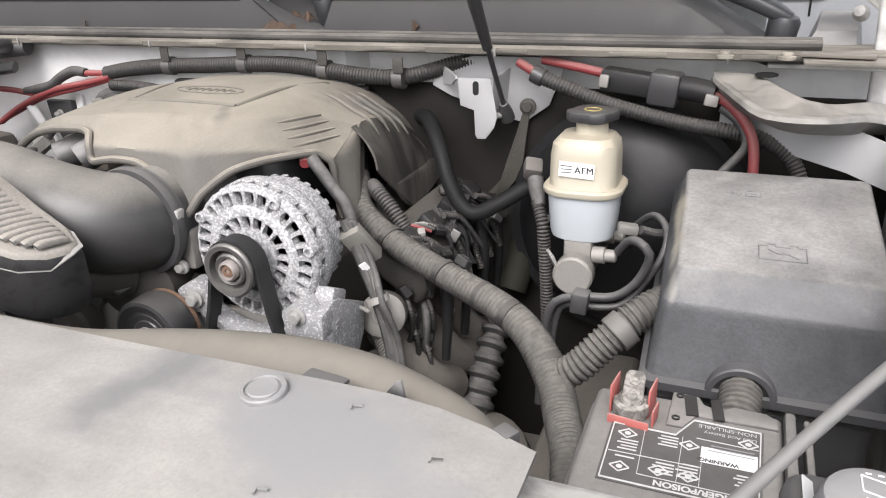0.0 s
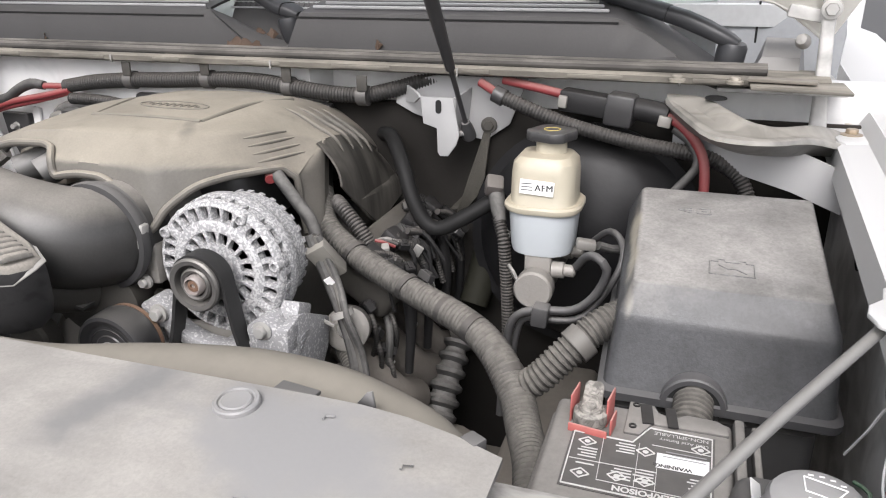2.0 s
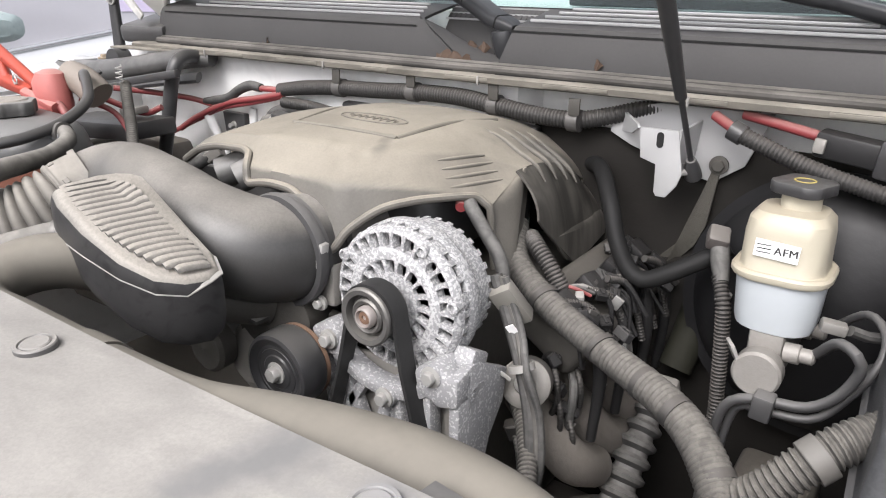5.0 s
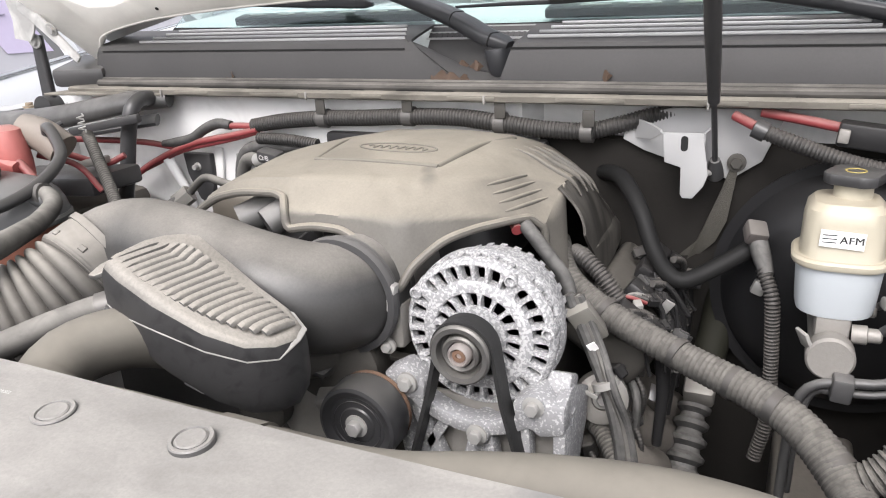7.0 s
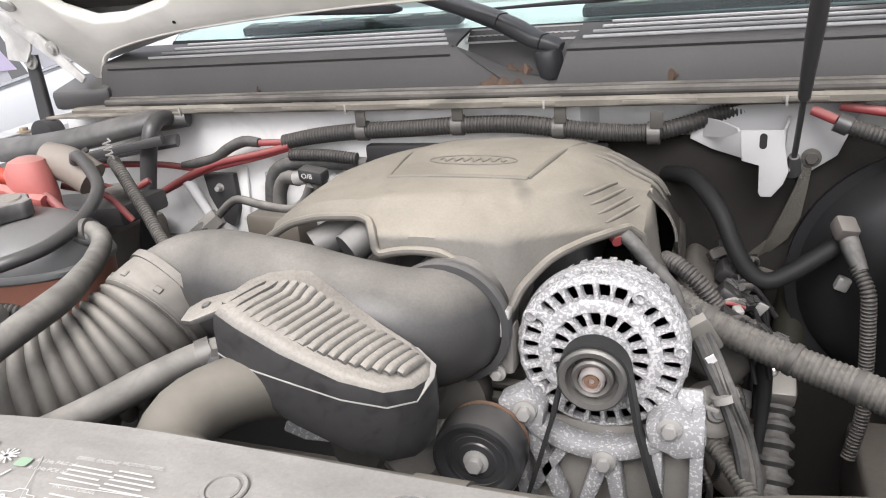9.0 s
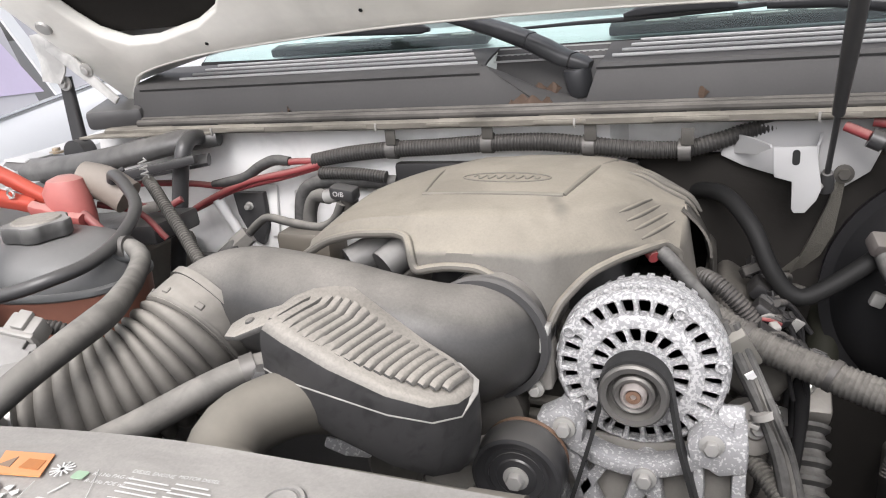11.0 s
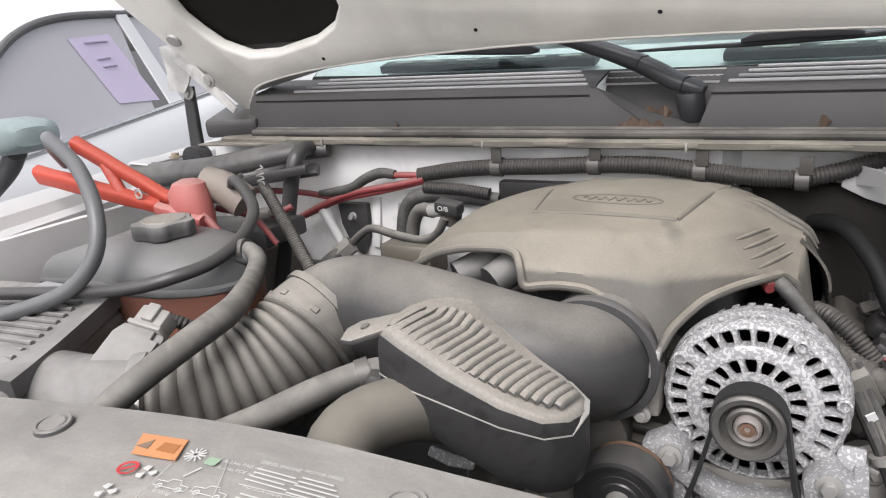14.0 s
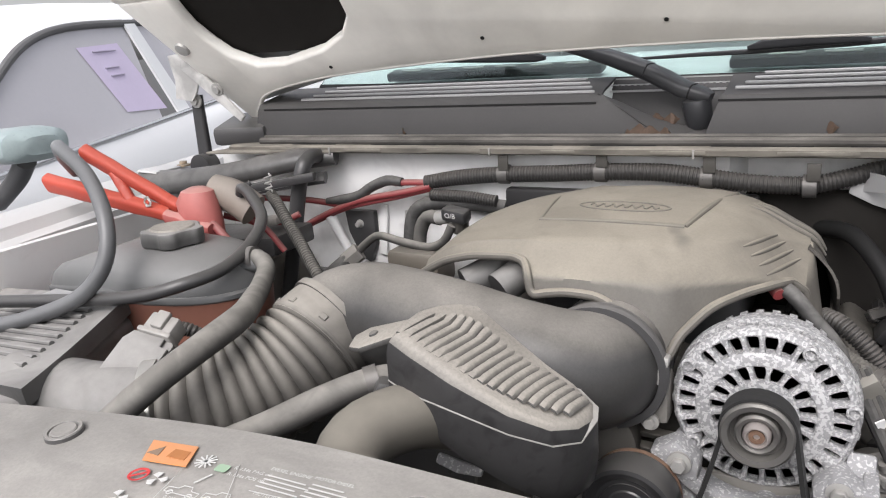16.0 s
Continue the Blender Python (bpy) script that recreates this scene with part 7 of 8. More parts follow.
part("pipe", tube([(-0.265, -0.085, 1.055), (-0.30, -0.115, 1.06), (-0.335, -0.145, 1.05), (-0.37, -0.185, 1.037), (-0.395, -0.215, 1.03), (-0.44, -0.24, 1.01)], [0.011, 0.0125, 0.0135, 0.0135, 0.0135, 0.0135], 20), hose_grey, lh)
part("clamp", tube([(-0.300, -0.115, 1.0605), (-0.309, -0.1225, 1.0585)], 0.0142, 18, 0.003), clamp_steel, lh, "steel hose clamp")
solid("hose_fitting", box((0.03, 0.03, 0.03), pose(-0.288, -0.118, 1.05, 0, 20, 30), 0.006), plastic_clean, "black hose fitting under the resonator", "fitting")

# ---- air cleaner box and mass flow sensor ----
ab = thing("air_cleaner_box", (-0.78, -0.15, 0.9), "grey black air cleaner box with ribbed lid", "air cleaner")
rows = []
for u in grow(0, 1, 8):
    rows.append([(-0.70 - 0.30 * v + 0.09 * u, -0.045 - 0.20 * u + 0.02 * v, 1.072 - 0.012 * math.sin(u * 1.5) - 0.025 * v) for v in grow(0, 1, 8)])
part("lid", sheet(rows, 0.02), box_plastic, ab)
part("case", prism([(-1.0, -0.26), (-0.61, -0.26), (-0.70, -0.04), (-1.0, -0.03)], 0.18, pose(0, 0, 0.865), 0.012, 3), box_plastic, ab)
for k in range(9):
    u = 0.22 + 0.075 * k
    a, b = ((-0.70 - 0.30 * v + 0.09 * u, -0.045 - 0.20 * u + 0.02 * v, 1.072 - 0.012 * math.sin(u * 1.5) - 0.025 * v + 0.001) for v in (0.12, 0.85))
    part("rib", tube([a, b], 0.0032, 8, 0.03), box_plastic, ab)
part("outlet", tube([(-0.70, -0.20, 1.0), (-0.60, -0.182, 0.998), (-0.535, -0.155, 0.998)], [0.062, 0.058, 0.057], 32), box_plastic, ab)
part("label", box((0.07, 0.05, 0.001), pose(-0.80, -0.065, 1.0645, 0, 4, 6), 0.0), surface("grey_label", (0.35, 0.35, 0.35), 0.6), ab)
ms = thing("mass_airflow_sensor", (-0.59, -0.14, 1.03), "grey black airflow sensor with a pale connector", "sensor")
MAF = axis_to((-0.566, -0.150, 1.042), (0.22, -0.50, 0.84)) @ Matrix.Rotation(radians(-20), 4, "Z")
part("housing", prism(rounded(0.056, 0.066, 0.007), 0.016, MAF, 0.002), box_plastic, ms)
part("lid_plate", prism([(-0.027, -0.032), (0.020, -0.032), (0.020, -0.026), (0.028, -0.026), (0.028, 0.022), (0.018, 0.022), (0.018, 0.032), (-0.02, 0.032), (-0.027, 0.02)], 0.005, MAF @ Matrix.Translation((0, 0, 0.0162)), 0.0015), box_plastic, ms)
conn = part("connector", box((0.034, 0.022, 0.024), MAF @ Matrix.Translation((0.004, 0.046, 0.012)), 0.003), wire_white, ms, "pale grey connector")
part("latch", box((0.014, 0.02, 0.006), MAF @ Matrix.Translation((0.004, 0.048, 0.026)), 0.0015), wire_white, conn)
part("collar", box((0.04, 0.006, 0.028), MAF @ Matrix.Translation((0.004, 0.034, 0.012)), 0.002), wire_white, conn)
part("lead", tube([(-0.586, -0.085, 1.062), (-0.565, -0.075, 1.055), (-0.555, -0.06, 1.03), (-0.55, -0.05, 0.99)], 0.008, 12, rib=0.0012, pitch=0.004), loom_clean, ms)

# ---- jumper clamp and cables ----
jc = thing("jumper_clamp", (-0.85, 0.13, 1.14), "orange-red jumper cable clamp on the battery post", "jumper clamp")
def bar(a, b, w0, w1, h0, h1):
    a, b = Vector(a), Vector(b)
    t = (b - a).normalized()
    s = t.cross(Vector((0, -0.5, 1))).normalized()
    n = s.cross(t)
    rings = []
    for u in grow(0, 1, 8):
        w, h = w0 + (w1 - w0) * u, h0 + (h1 - h0) * u + 0.0012 * math.sin(u * 28)
        p = a + (b - a) * u
        rings.append([p + s * (x * w) + n * (y * h) for x, y in rounded(2, 2, 0.6, 3)])
    return loft(rings)


part("handle", bar((-1.04, 0.115, 1.168), (-0.79, 0.12, 1.128), 0.010, 0.009, 0.016, 0.011), orange_red, jc)
part("handle", bar((-0.955, 0.125, 1.215), (-0.77, 0.122, 1.138), 0.010, 0.008, 0.013, 0.010), orange_red, jc)
part("bridge", bar((-0.895, 0.122, 1.185), (-0.865, 0.118, 1.145), 0.008, 0.008, 0.010, 0.010), orange_red, jc)
part("spring", tube([(-0.82 + 0.007 * math.cos(a * 0.8), 0.108, 1.146 + 0.007 * math.sin(a * 0.8) + 0.0002 * a) for a in range(20)], 0.0012, 6), steel, jc)
part("jaw", box((0.03, 0.012, 0.012), pose(-0.765, 0.122, 1.134, 0, 20, 0), 0.003), steel, jc)
bp = thing("battery_post_cover", (-0.73, 0.12, 1.1), "faded red boot over a battery post", "terminal cover")
part("boot", loft([[Vector((-0.735 + dx + r * math.cos(radians(a)) * 1.2, 0.12 + r * math.sin(radians(a)), z)) for a in range(0, 360, 20)] for r, z, dx in ((0.022, 1.10, 0.01), (0.026, 1.12, 0.004), (0.026, 1.15, 0.0), (0.020, 1.165, 0.003), (0.010, 1.17, 0.004))]), red_cap, bp)
part("side", bar((-0.775, 0.10, 1.128), (-0.70, 0.105, 1.112), 0.008, 0.007, 0.014, 0.012), red_cap, bp)
part("wrap", tube([(-0.73, 0.15, 1.158), (-0.70, 0.155, 1.15), (-0.672, 0.16, 1.13)], 0.024, 18), surface("tan_tape", (0.20, 0.165, 0.14), 0.7, dust=0.5), bp, "tan tape wrap")
jw = thing("jumper_cable", (-0.75, -0.05, 1.03), "thick grey black jumper cable looping over the tank", "cable")
cable_mat = surface("grey_cable_jacket", (0.085, 0.088, 0.092), 0.4, dust=0.4, dust_colour=(0.3, 0.3, 0.3))
part("cable", tube([(-0.985, 0.125, 1.185), (-0.96, 0.09, 1.215), (-0.90, 0.045, 1.236), (-0.83, 0.0, 1.24), (-0.75, -0.03, 1.215), (-0.693, -0.06, 1.172), (-0.683, -0.08, 1.125), (-0.712, -0.10, 1.088), (-0.77, -0.125, 1.066), (-0.83, -0.15, 1.055), (-0.92, -0.2, 1.05)], 0.0092, 16), cable_mat, jw)
part("cable", tube([(-0.672, 0.14, 1.158), (-0.663, 0.135, 1.168), (-0.633, 0.12, 1.157), (-0.605, 0.10, 1.136), (-0.586, 0.05, 1.116), (-0.576, -0.01, 1.105), (-0.595, -0.055, 1.099), (-0.638, -0.075, 1.089), (-0.70, -0.087, 1.082), (-0.77, -0.10, 1.078), (-0.86, -0.12, 1.074)], 0.0078, 16), plastic_clean, jw)

# ---- left hood hinge ----
HP = Matrix(((1, 0, 0, 0), (0, 0, -1, 0.40), (0, 1, 0, 0), (0, 0, 0, 1)))
hg = part("hinge", loft([[Vector((-1.012 + x, 0.42 + y, z)) for x, y in rounded(w, 0.014, 0.005, 3)] for w, z in ((0.032, 1.135), (0.028, 1.17), (0.024, 1.25), (0.024, 1.272))]), plastic_clean, hood, "black steel hinge arm")
part("foot", tube([(-1.012, 0.40, 1.14), (-1.012, 0.43, 1.14)], 0.024, 22), plastic_clean, hg)
part("pivot", hexbolt((-1.005, 0.41, 1.262), (0, -1, 0), 0.009, 0.008), steel, hg)
part("plate", prism([(-1.04, 1.268), (-1.035, 1.30), (-1.045, 1.345), (-0.995, 1.35), (-0.97, 1.318), (-0.985, 1.28), (-1.0, 1.262)], 0.004, HP, 0.001), bare_sheet, hg)
part("link", prism([(-1.0, 1.35), (-0.985, 1.335), (-0.875, 1.235), (-0.885, 1.225), (-1.01, 1.32)], 0.006, HP @ Matrix.Translation((0, 0, 0.005)), 0.002), bare_sheet, hg)
for p in ((-0.985, 0.385, 1.345), (-0.925, 0.385, 1.283)):
    part("bolt", hexbolt(p, (0, -0.8, -0.3), 0.008, 0.006), steel, hg)
hr = part("hinge", loft([[Vector((cx + x, 0.42 + y, z)) for x, y in rounded(w, 0.012, 0.004, 3)] for w, z, cx in ((0.022, 1.10, 0.629), (0.017, 1.16, 0.625), (0.015, 1.24, 0.62), (0.02, 1.30, 0.618))]), bare_sheet, hood, "grey steel hinge arm")
part("bush", lathe([(0, -0.01), (0.008, -0.01), (0.009, 0.0), (0.006, 0.012), (0, 0.014)], axis_to((0.596, 0.425, 1.224), (-0.3, -1, 0.3)), 20), wire_white, hr, "white plastic bush")
part("link", box((0.05, 0.012, 0.016), pose(0.60, 0.435, 1.255, 0, 10, 0), 0.003), bare_sheet, hr)
part("bolt", hexbolt((0.62, 0.412, 1.262), (0, -1, 0), 0.008, 0.006), steel, hr)
solid("hinge_rail", box((0.10, 0.12, 0.035), pose(-0.93, 0.46, 1.205, 8, 0, 20), 0.01), plastic, "black plastic cowl end beside the hinge", "trim piece")

# ---- wipers ----
def beam(path, sizes, rnd=0.28):
    """A bar with a rounded rectangular section (width, height) along a path, its top kept upwards."""
    line = [Vector(p) for p in path]
    rings = []
    for i, p in enumerate(line):
        t = (line[min(i + 1, len(line) - 1)] - line[max(i - 1, 0)]).normalized()
        side = t.cross(Vector((0, 0, 1))).normalized()
        up = side.cross(t)
        w, h = sizes[i]
        rings.append([p + side * x + up * y for x, y in rounded(w, h, min(w, h) * rnd, 4)])
    return loft(rings)


arm_mat = surface("satin_wiper_black", (0.03, 0.031, 0.034), 0.38, dust=0.25, dust_colour=(0.22, 0.22, 0.22), edge=(0.3, 1.0), bump=0.03)
wp = thing("wiper", (-0.125, 0.47, 1.2), "black wiper arm parked on the cowl", "wiper", "wipers")
part("head", lathe([(0, 0), (0.013, 0), (0.0165, 0.005), (0.019, 0.018), (0.0195, 0.034), (0.018, 0.04), (0, 0.042)], pose(-0.126, 0.478, 1.198, 6, -8, 0), 28), arm_mat, wp)
part("knuckle", beam([(-0.112, 0.476, 1.240), (-0.122, 0.477, 1.2435), (-0.15, 0.481, 1.252), (-0.178, 0.486, 1.2665), (-0.2, 0.4895, 1.277)], [(0.026, 0.012), (0.036, 0.018), (0.04, 0.022), (0.04, 0.024), (0.038, 0.023)], 0.4), arm_mat, wp)
part("seam_line", beam([(-0.198, 0.489, 1.2765), (-0.2015, 0.49, 1.278)], [(0.036, 0.021), (0.036, 0.021)], 0.4), black_hole, wp)
part("arm", beam([(-0.2, 0.4895, 1.2775), (-0.225, 0.494, 1.287), (-0.256, 0.5, 1.298), (-0.312, 0.515, 1.3145), (-0.35, 0.53, 1.322)], [(0.04, 0.024), (0.038, 0.023), (0.035, 0.021), (0.032, 0.018), (0.022, 0.014)], 0.4), arm_mat, wp)
part("cap_line", beam([(-0.1365, 0.479, 1.2483), (-0.1385, 0.4793, 1.2490)], [(0.0395, 0.0205), (0.0395, 0.0205)], 0.4), black_hole, wp)
part("rod", tube([(-0.345, 0.528, 1.321), (-0.40, 0.552, 1.334), (-0.5, 0.60, 1.36)], 0.008, 10), arm_mat, wp)
part("blade", beam([(-0.70, 0.60, 1.312), (-0.55, 0.585, 1.308), (-0.44, 0.572, 1.304), (-0.40, 0.568, 1.302), (-0.383, 0.566, 1.300)], [(0.014, 0.014), (0.016, 0.018), (0.016, 0.018), (0.016, 0.016), (0.008, 0.006)]), arm_mat, wp)
wq = thing("wiper", (0.51, 0.46, 1.2), "black wiper arm parked on the cowl", "wiper", "wipers")
part("head", lathe([(0, 0), (0.015, 0), (0.0185, 0.004), (0.019, 0.03), (0.016, 0.036), (0, 0.038)], pose(0.515, 0.478, 1.180, 6, 8, 0), 28), arm_mat, wq)
part("knuckle", beam([(0.526, 0.474, 1.213), (0.514, 0.476, 1.218), (0.484, 0.482, 1.232), (0.456, 0.486, 1.243), (0.434, 0.489, 1.249)], [(0.022, 0.012), (0.032, 0.018), (0.036, 0.021), (0.035, 0.022), (0.033, 0.021)], 0.4), arm_mat, wq)
part("seam_line", beam([(0.436, 0.4888, 1.2485), (0.4325, 0.4892, 1.2495)], [(0.0315, 0.0195), (0.0315, 0.0195)], 0.4), black_hole, wq)
part("arm", beam([(0.434, 0.489, 1.2495), (0.374, 0.5, 1.267), (0.294, 0.515, 1.285), (0.194, 0.535, 1.299), (0.114, 0.55, 1.301)], [(0.035, 0.022), (0.032, 0.02), (0.028, 0.018), (0.024, 0.015), (0.02, 0.012)], 0.4), arm_mat, wq)
part("blade", beam([(0.45, 0.60, 1.32), (0.2, 0.57, 1.306), (0.05, 0.556, 1.299), (-0.07, 0.552, 1.295), (-0.15, 0.556, 1.294), (-0.23, 0.56, 1.292)], [(0.014, 0.008), (0.014, 0.008), (0.014, 0.008), (0.012, 0.007), (0.01, 0.006), (0.008, 0.004)]), arm_mat, wq)
holder = part("blade_holder", beam([(-0.075, 0.55, 1.300), (-0.055, 0.549, 1.304), (0.0, 0.55, 1.307), (0.05, 0.553, 1.306), (0.075, 0.556, 1.303)], [(0.018, 0.006), (0.026, 0.014), (0.028, 0.016), (0.026, 0.014), (0.016, 0.006)]), arm_mat, wq)
part("clip", box((0.018, 0.014, 0.014), pose(0.0, 0.548, 1.319, 0, 4, 0), 0.003), arm_mat, holder)

# ---- fallen leaves ----
leaf_mat = surface("dry_leaf", (0.085, 0.055, 0.038), 0.8, vary=0.5, fine=300)
for k, (x, y, z, s) in enumerate(((-0.582, 0.428, 1.197, 0.012), (0.036, 0.427, 1.201, 0.012), (-0.215, 0.426, 1.195, 0.010), (-0.185, 0.424, 1.195, 0.016), (-0.165, 0.424, 1.195, 0.012), (-0.175, 0.50, 1.204, 0.014), (-0.15, 0.51, 1.205, 0.011), (-0.20, 0.49, 1.204, 0.010), (-0.165, 0.472, 1.207, 0.022), (-0.185, 0.468, 1.209, 0.018), (-0.20, 0.425, 1.197, 0.016))):
    s *= 0.72 if y > 0.45 else 1.0
    rows = [[(x + s * (u - 0.5) * (1 - abs(v - 0.5)) * 1.6, y + 0.004 * math.sin(u * 5 + k) + 0.3 * s * (v - 0.5), z + s * (v - 0.3) + 0.003 * math.cos(u * 6 + v * 3)) for u in grow(0, 1, 5)] for v in grow(0, 1, 5)]
    solid("leaf", sheet(rows, 0.0008), leaf_mat, "dry brown leaf caught at the cowl", "leaf", "fallen leaves")

# ---- print and labels ----
def lettering(name, text, size, m, material, parent, spacing=1.0, bold=0.0):
    """Flat letters: local x along the line, y up, starting at the origin."""
    curve = bpy.data.curves.new(name, "FONT")
    curve.body, curve.size, curve.space_character, curve.offset = text, size, spacing, bold
    tmp = bpy.data.objects.new(name, curve)
    scene.collection.objects.link(tmp)
    bpy.context.view_layer.update()
    data = bpy.data.meshes.new_from_object(tmp.evaluated_get(bpy.context.evaluated_depsgraph_get()))
    bpy.data.objects.remove(tmp)
    data.transform(m)
    data.materials.clear()
    data.materials.append(material)
    ob = new(name, data)
    ob.parent = parent
    top = parent
    while top.parent:
        top = top.parent
    if parent is top:
        ob.matrix_parent_inverse = Matrix.Translation(-top.location)
    return ob


def line_bars(x, y, z, ang, width, count, gap, height, material, parent, name="print_line", flip=1):
    """Rows of unreadable print."""
    for k in range(count):
        w = width * (0.72 + 0.28 * ((k * 7 + count * 3) % 5) / 4)
        m = pose(x, y, z, 0, 0, ang) @ Matrix.Translation((flip * w / 2, -gap * k * flip, 0))
        part(name, box((w, height, 0.0002), m, 0.0), material, parent)


def outline(pts, z, r, material, parent, name):
    bm = None
    for a, b in zip(pts, pts[1:]):
        bm = tube([(a[0], a[1], z), (b[0], b[1], z)], r, 4, 0.05, bm=bm)
    part(name, bm, material, parent)


# master reservoir label
FRONT = Matrix(((1, 0, 0, 0.3165), (0, 0, -1, 0.2222), (0, 1, 0, 1.0695), (0, 0, 0, 1)))
for dx in (0.0, 0.0005):
    lettering("print", "AFM", 0.0108, Matrix.Translation((dx, -dx * 0.2, 0)) @ FRONT, ink, rv, 1.08)
for k in range(3):
    part("print_line", box((0.013, 0.0004, 0.0009), pose(0.3075, 0.2224, 1.0775 - 0.0038 * k), 0.0), ink, rv)
lettering("print", "O/B", 0.0100, Matrix(((0.98, 0, 0, -0.4500), (0.1, 0, -1, 0.3078), (-0.1, 1, 0, 1.0940), (0, 0, 0, 1))), ink_white, ps)

# radiator cover print
ZC = 1.0752
shield_top = part("warning_label", prism([(-0.398, -0.288), (-0.358, -0.283), (-0.347, -0.306), (-0.384, -0.311)], 0.0006, pose(0, 0, 1.0745)), surface("orange_label", (0.72, 0.27, 0.07), 0.5, vary=0.1, dust=0.3), shield, "orange warning label")
part("triangle", prism([(-0.388, -0.303), (-0.377, -0.303), (-0.381, -0.292)], 0.0004, pose(0, 0, ZC)), surface("grey_ink", (0.25, 0.18, 0.13), 0.6), shield_top)
part("pictogram", prism([(-0.370, -0.302), (-0.354, -0.301), (-0.357, -0.291), (-0.371, -0.292)], 0.0004, pose(0, 0, ZC)), surface("brown_ink", (0.42, 0.17, 0.06), 0.6), shield_top)
red_ink = surface("red_print", (0.55, 0.05, 0.05), 0.6, bump=0.0)
part("ban_ring", lathe([(0.0055, 0), (0.0075, 0), (0.0075, 0.0004), (0.0062, 0.0004)], pose(-0.374, -0.323, 1.073), 28, ring=True), red_ink, shield)
part("ban_bar", box((0.013, 0.0018, 0.0004), pose(-0.374, -0.323, 1.0732, 0, 0, 45), 0.0), red_ink, shield)


def fan_icon(x, y, z, r):
    for k in range(3):
        part("fan_blade", prism([(r * math.cos(radians(120 * k + a)) * f, r * math.sin(radians(120 * k + a)) * f) for a, f in ((0, 0.1), (-20, 0.9), (10, 1.05), (40, 0.9), (30, 0.4))], 0.0004, pose(x, y, z)), ink_white, shield)


fan_icon(-0.357, -0.322, 1.073, 0.0075)
fan_icon(-0.368, -0.346, 1.0715, 0.0075)
lettering("print", "AUTO", 0.0058, pose(-0.371, -0.3595, 1.0712, 0, 0, 4), ink_white, shield)
for a in range(0, 180, 30):
    part("snow_bar", box((0.016, 0.0011, 0.0004), pose(-0.339, -0.295, 1.0745, 0, 0, a + 8), 0.0), ink_white, shield)
part("gauge_bar", box((0.0012, 0.013, 0.0004), pose(-0.326, -0.311, 1.0738, 0, 0, -20), 0.0), ink_white, shield)
part("green_mark", prism(rounded(0.010, 0.008, 0.002), 0.0004, pose(-0.3215, -0.2975, 1.0745, 0, 0, 4)), surface("green_print", (0.30, 0.42, 0.30), 0.6), shield)
lettering("print", "R-134a PAG oil", 0.0048, pose(-0.3135, -0.2955, 1.0747, 0, 0, 4), ink_white, shield)
lettering("print", "R-134a POE oil", 0.0048, pose(-0.3135, -0.3025, 1.0745, 0, 0, 4), ink_white, shield)
for cx, cy in ((-0.329, -0.327), (-0.2995, -0.3235)):
    m = pose(cx, cy, 1.0732, 0, 0, 3)
    body = [(-0.013, -0.003), (-0.013, 0.002), (-0.005, 0.0025), (-0.003, 0.006), (0.004, 0.006), (0.006, 0.002), (0.013, 0.0015), (0.013, -0.003), (-0.013, -0.003)]
    bm = None
    for a, b in zip(body, body[1:]):
        bm = tube([m @ Vector((*a, 0)), m @ Vector((*b, 0))], 0.00028, 4, 0.05, bm=bm)
    part("vehicle_outline", bm, ink_white, shield)
    for wx in (-0.008, 0.008):
        part("wheel_outline", lathe([(0.0016, 0), (0.0024, 0), (0.0024, 0.0003), (0.0018, 0.0003)], m @ Matrix.Translation((wx, -0.003, 0)), 16, ring=True), ink_white, shield)
lettering("print", "0.705 kg", 0.0042, pose(-0.337, -0.3365, 1.0728, 0, 0, 3), ink_white, shield)
lettering("print", "1.130 kg", 0.0042, pose(-0.307, -0.3335, 1.0728, 0, 0, 3), ink_white, shield)
lettering("print", "DIESEL ENGINE", 0.0048, pose(-0.288, -0.2875, 1.0752, 0, 0, 2), ink_white, shield)
line_bars(-0.2855, -0.2925, 1.0748, 0, 0.036, 4, 0.0042, 0.0011, ink_white, shield)
lettering("print", "MOTEUR DIESEL", 0.0044, pose(-0.282, -0.3125, 1.0742, 0, 0, 1), ink_white, shield)
line_bars(-0.279, -0.3175, 1.0738, 0, 0.036, 5, 0.0042, 0.0011, ink_white, shield)
lettering("print", "MOTOR DIESEL", 0.0044, pose(-0.253, -0.2855, 1.0755, 0, 0, 2), ink_white, shield)
line_bars(-0.2505, -0.2905, 1.0752, 0, 0.034, 5, 0.0042, 0.0011, ink_white, shield)
line_bars(-0.236, -0.3165, 1.0738, 0, 0.034, 4, 0.0042, 0.0011, ink_white, shield)
for pts in (((-0.314, -0.289), (-0.287, -0.337)), ((-0.348, -0.309), (-0.338, -0.352)), ((-0.287, -0.310), (-0.215, -0.306))):
    outline(pts, 1.0738, 0.00025, ink_white, shield, "rule")
printed = ("warning_label", "ban_ring", "ban_bar", "fan_blade", "print", "snow_bar", "gauge_bar", "green_mark", "vehicle_outline", "wheel_outline", "print_line", "rule")
for ob in shield.children:
    if ob.name.split(".")[0] in printed and ob.location.x == 0.0:
        ob.location = (0.009, 0.004, 0.0002)
# small moulded marks
for x, y in ((0.30, -0.262), (0.285, -0.335), (0.36, -0.29), (0.385, -0.34)):
    part("moulded_mark", box((0.006, 0.0012, 0.0012), pose(x, y, 1.0725 - max(0, -0.3 - y) * 0.15, 0, 0, 10), 0.0), shroud_plastic, shield)
    part("moulded_mark", box((0.0012, 0.005, 0.0012), pose(x - 0.003, y - 0.002, 1.0725 - max(0, -0.3 - y) * 0.15, 0, 0, 10), 0.0), shroud_plastic, shield)

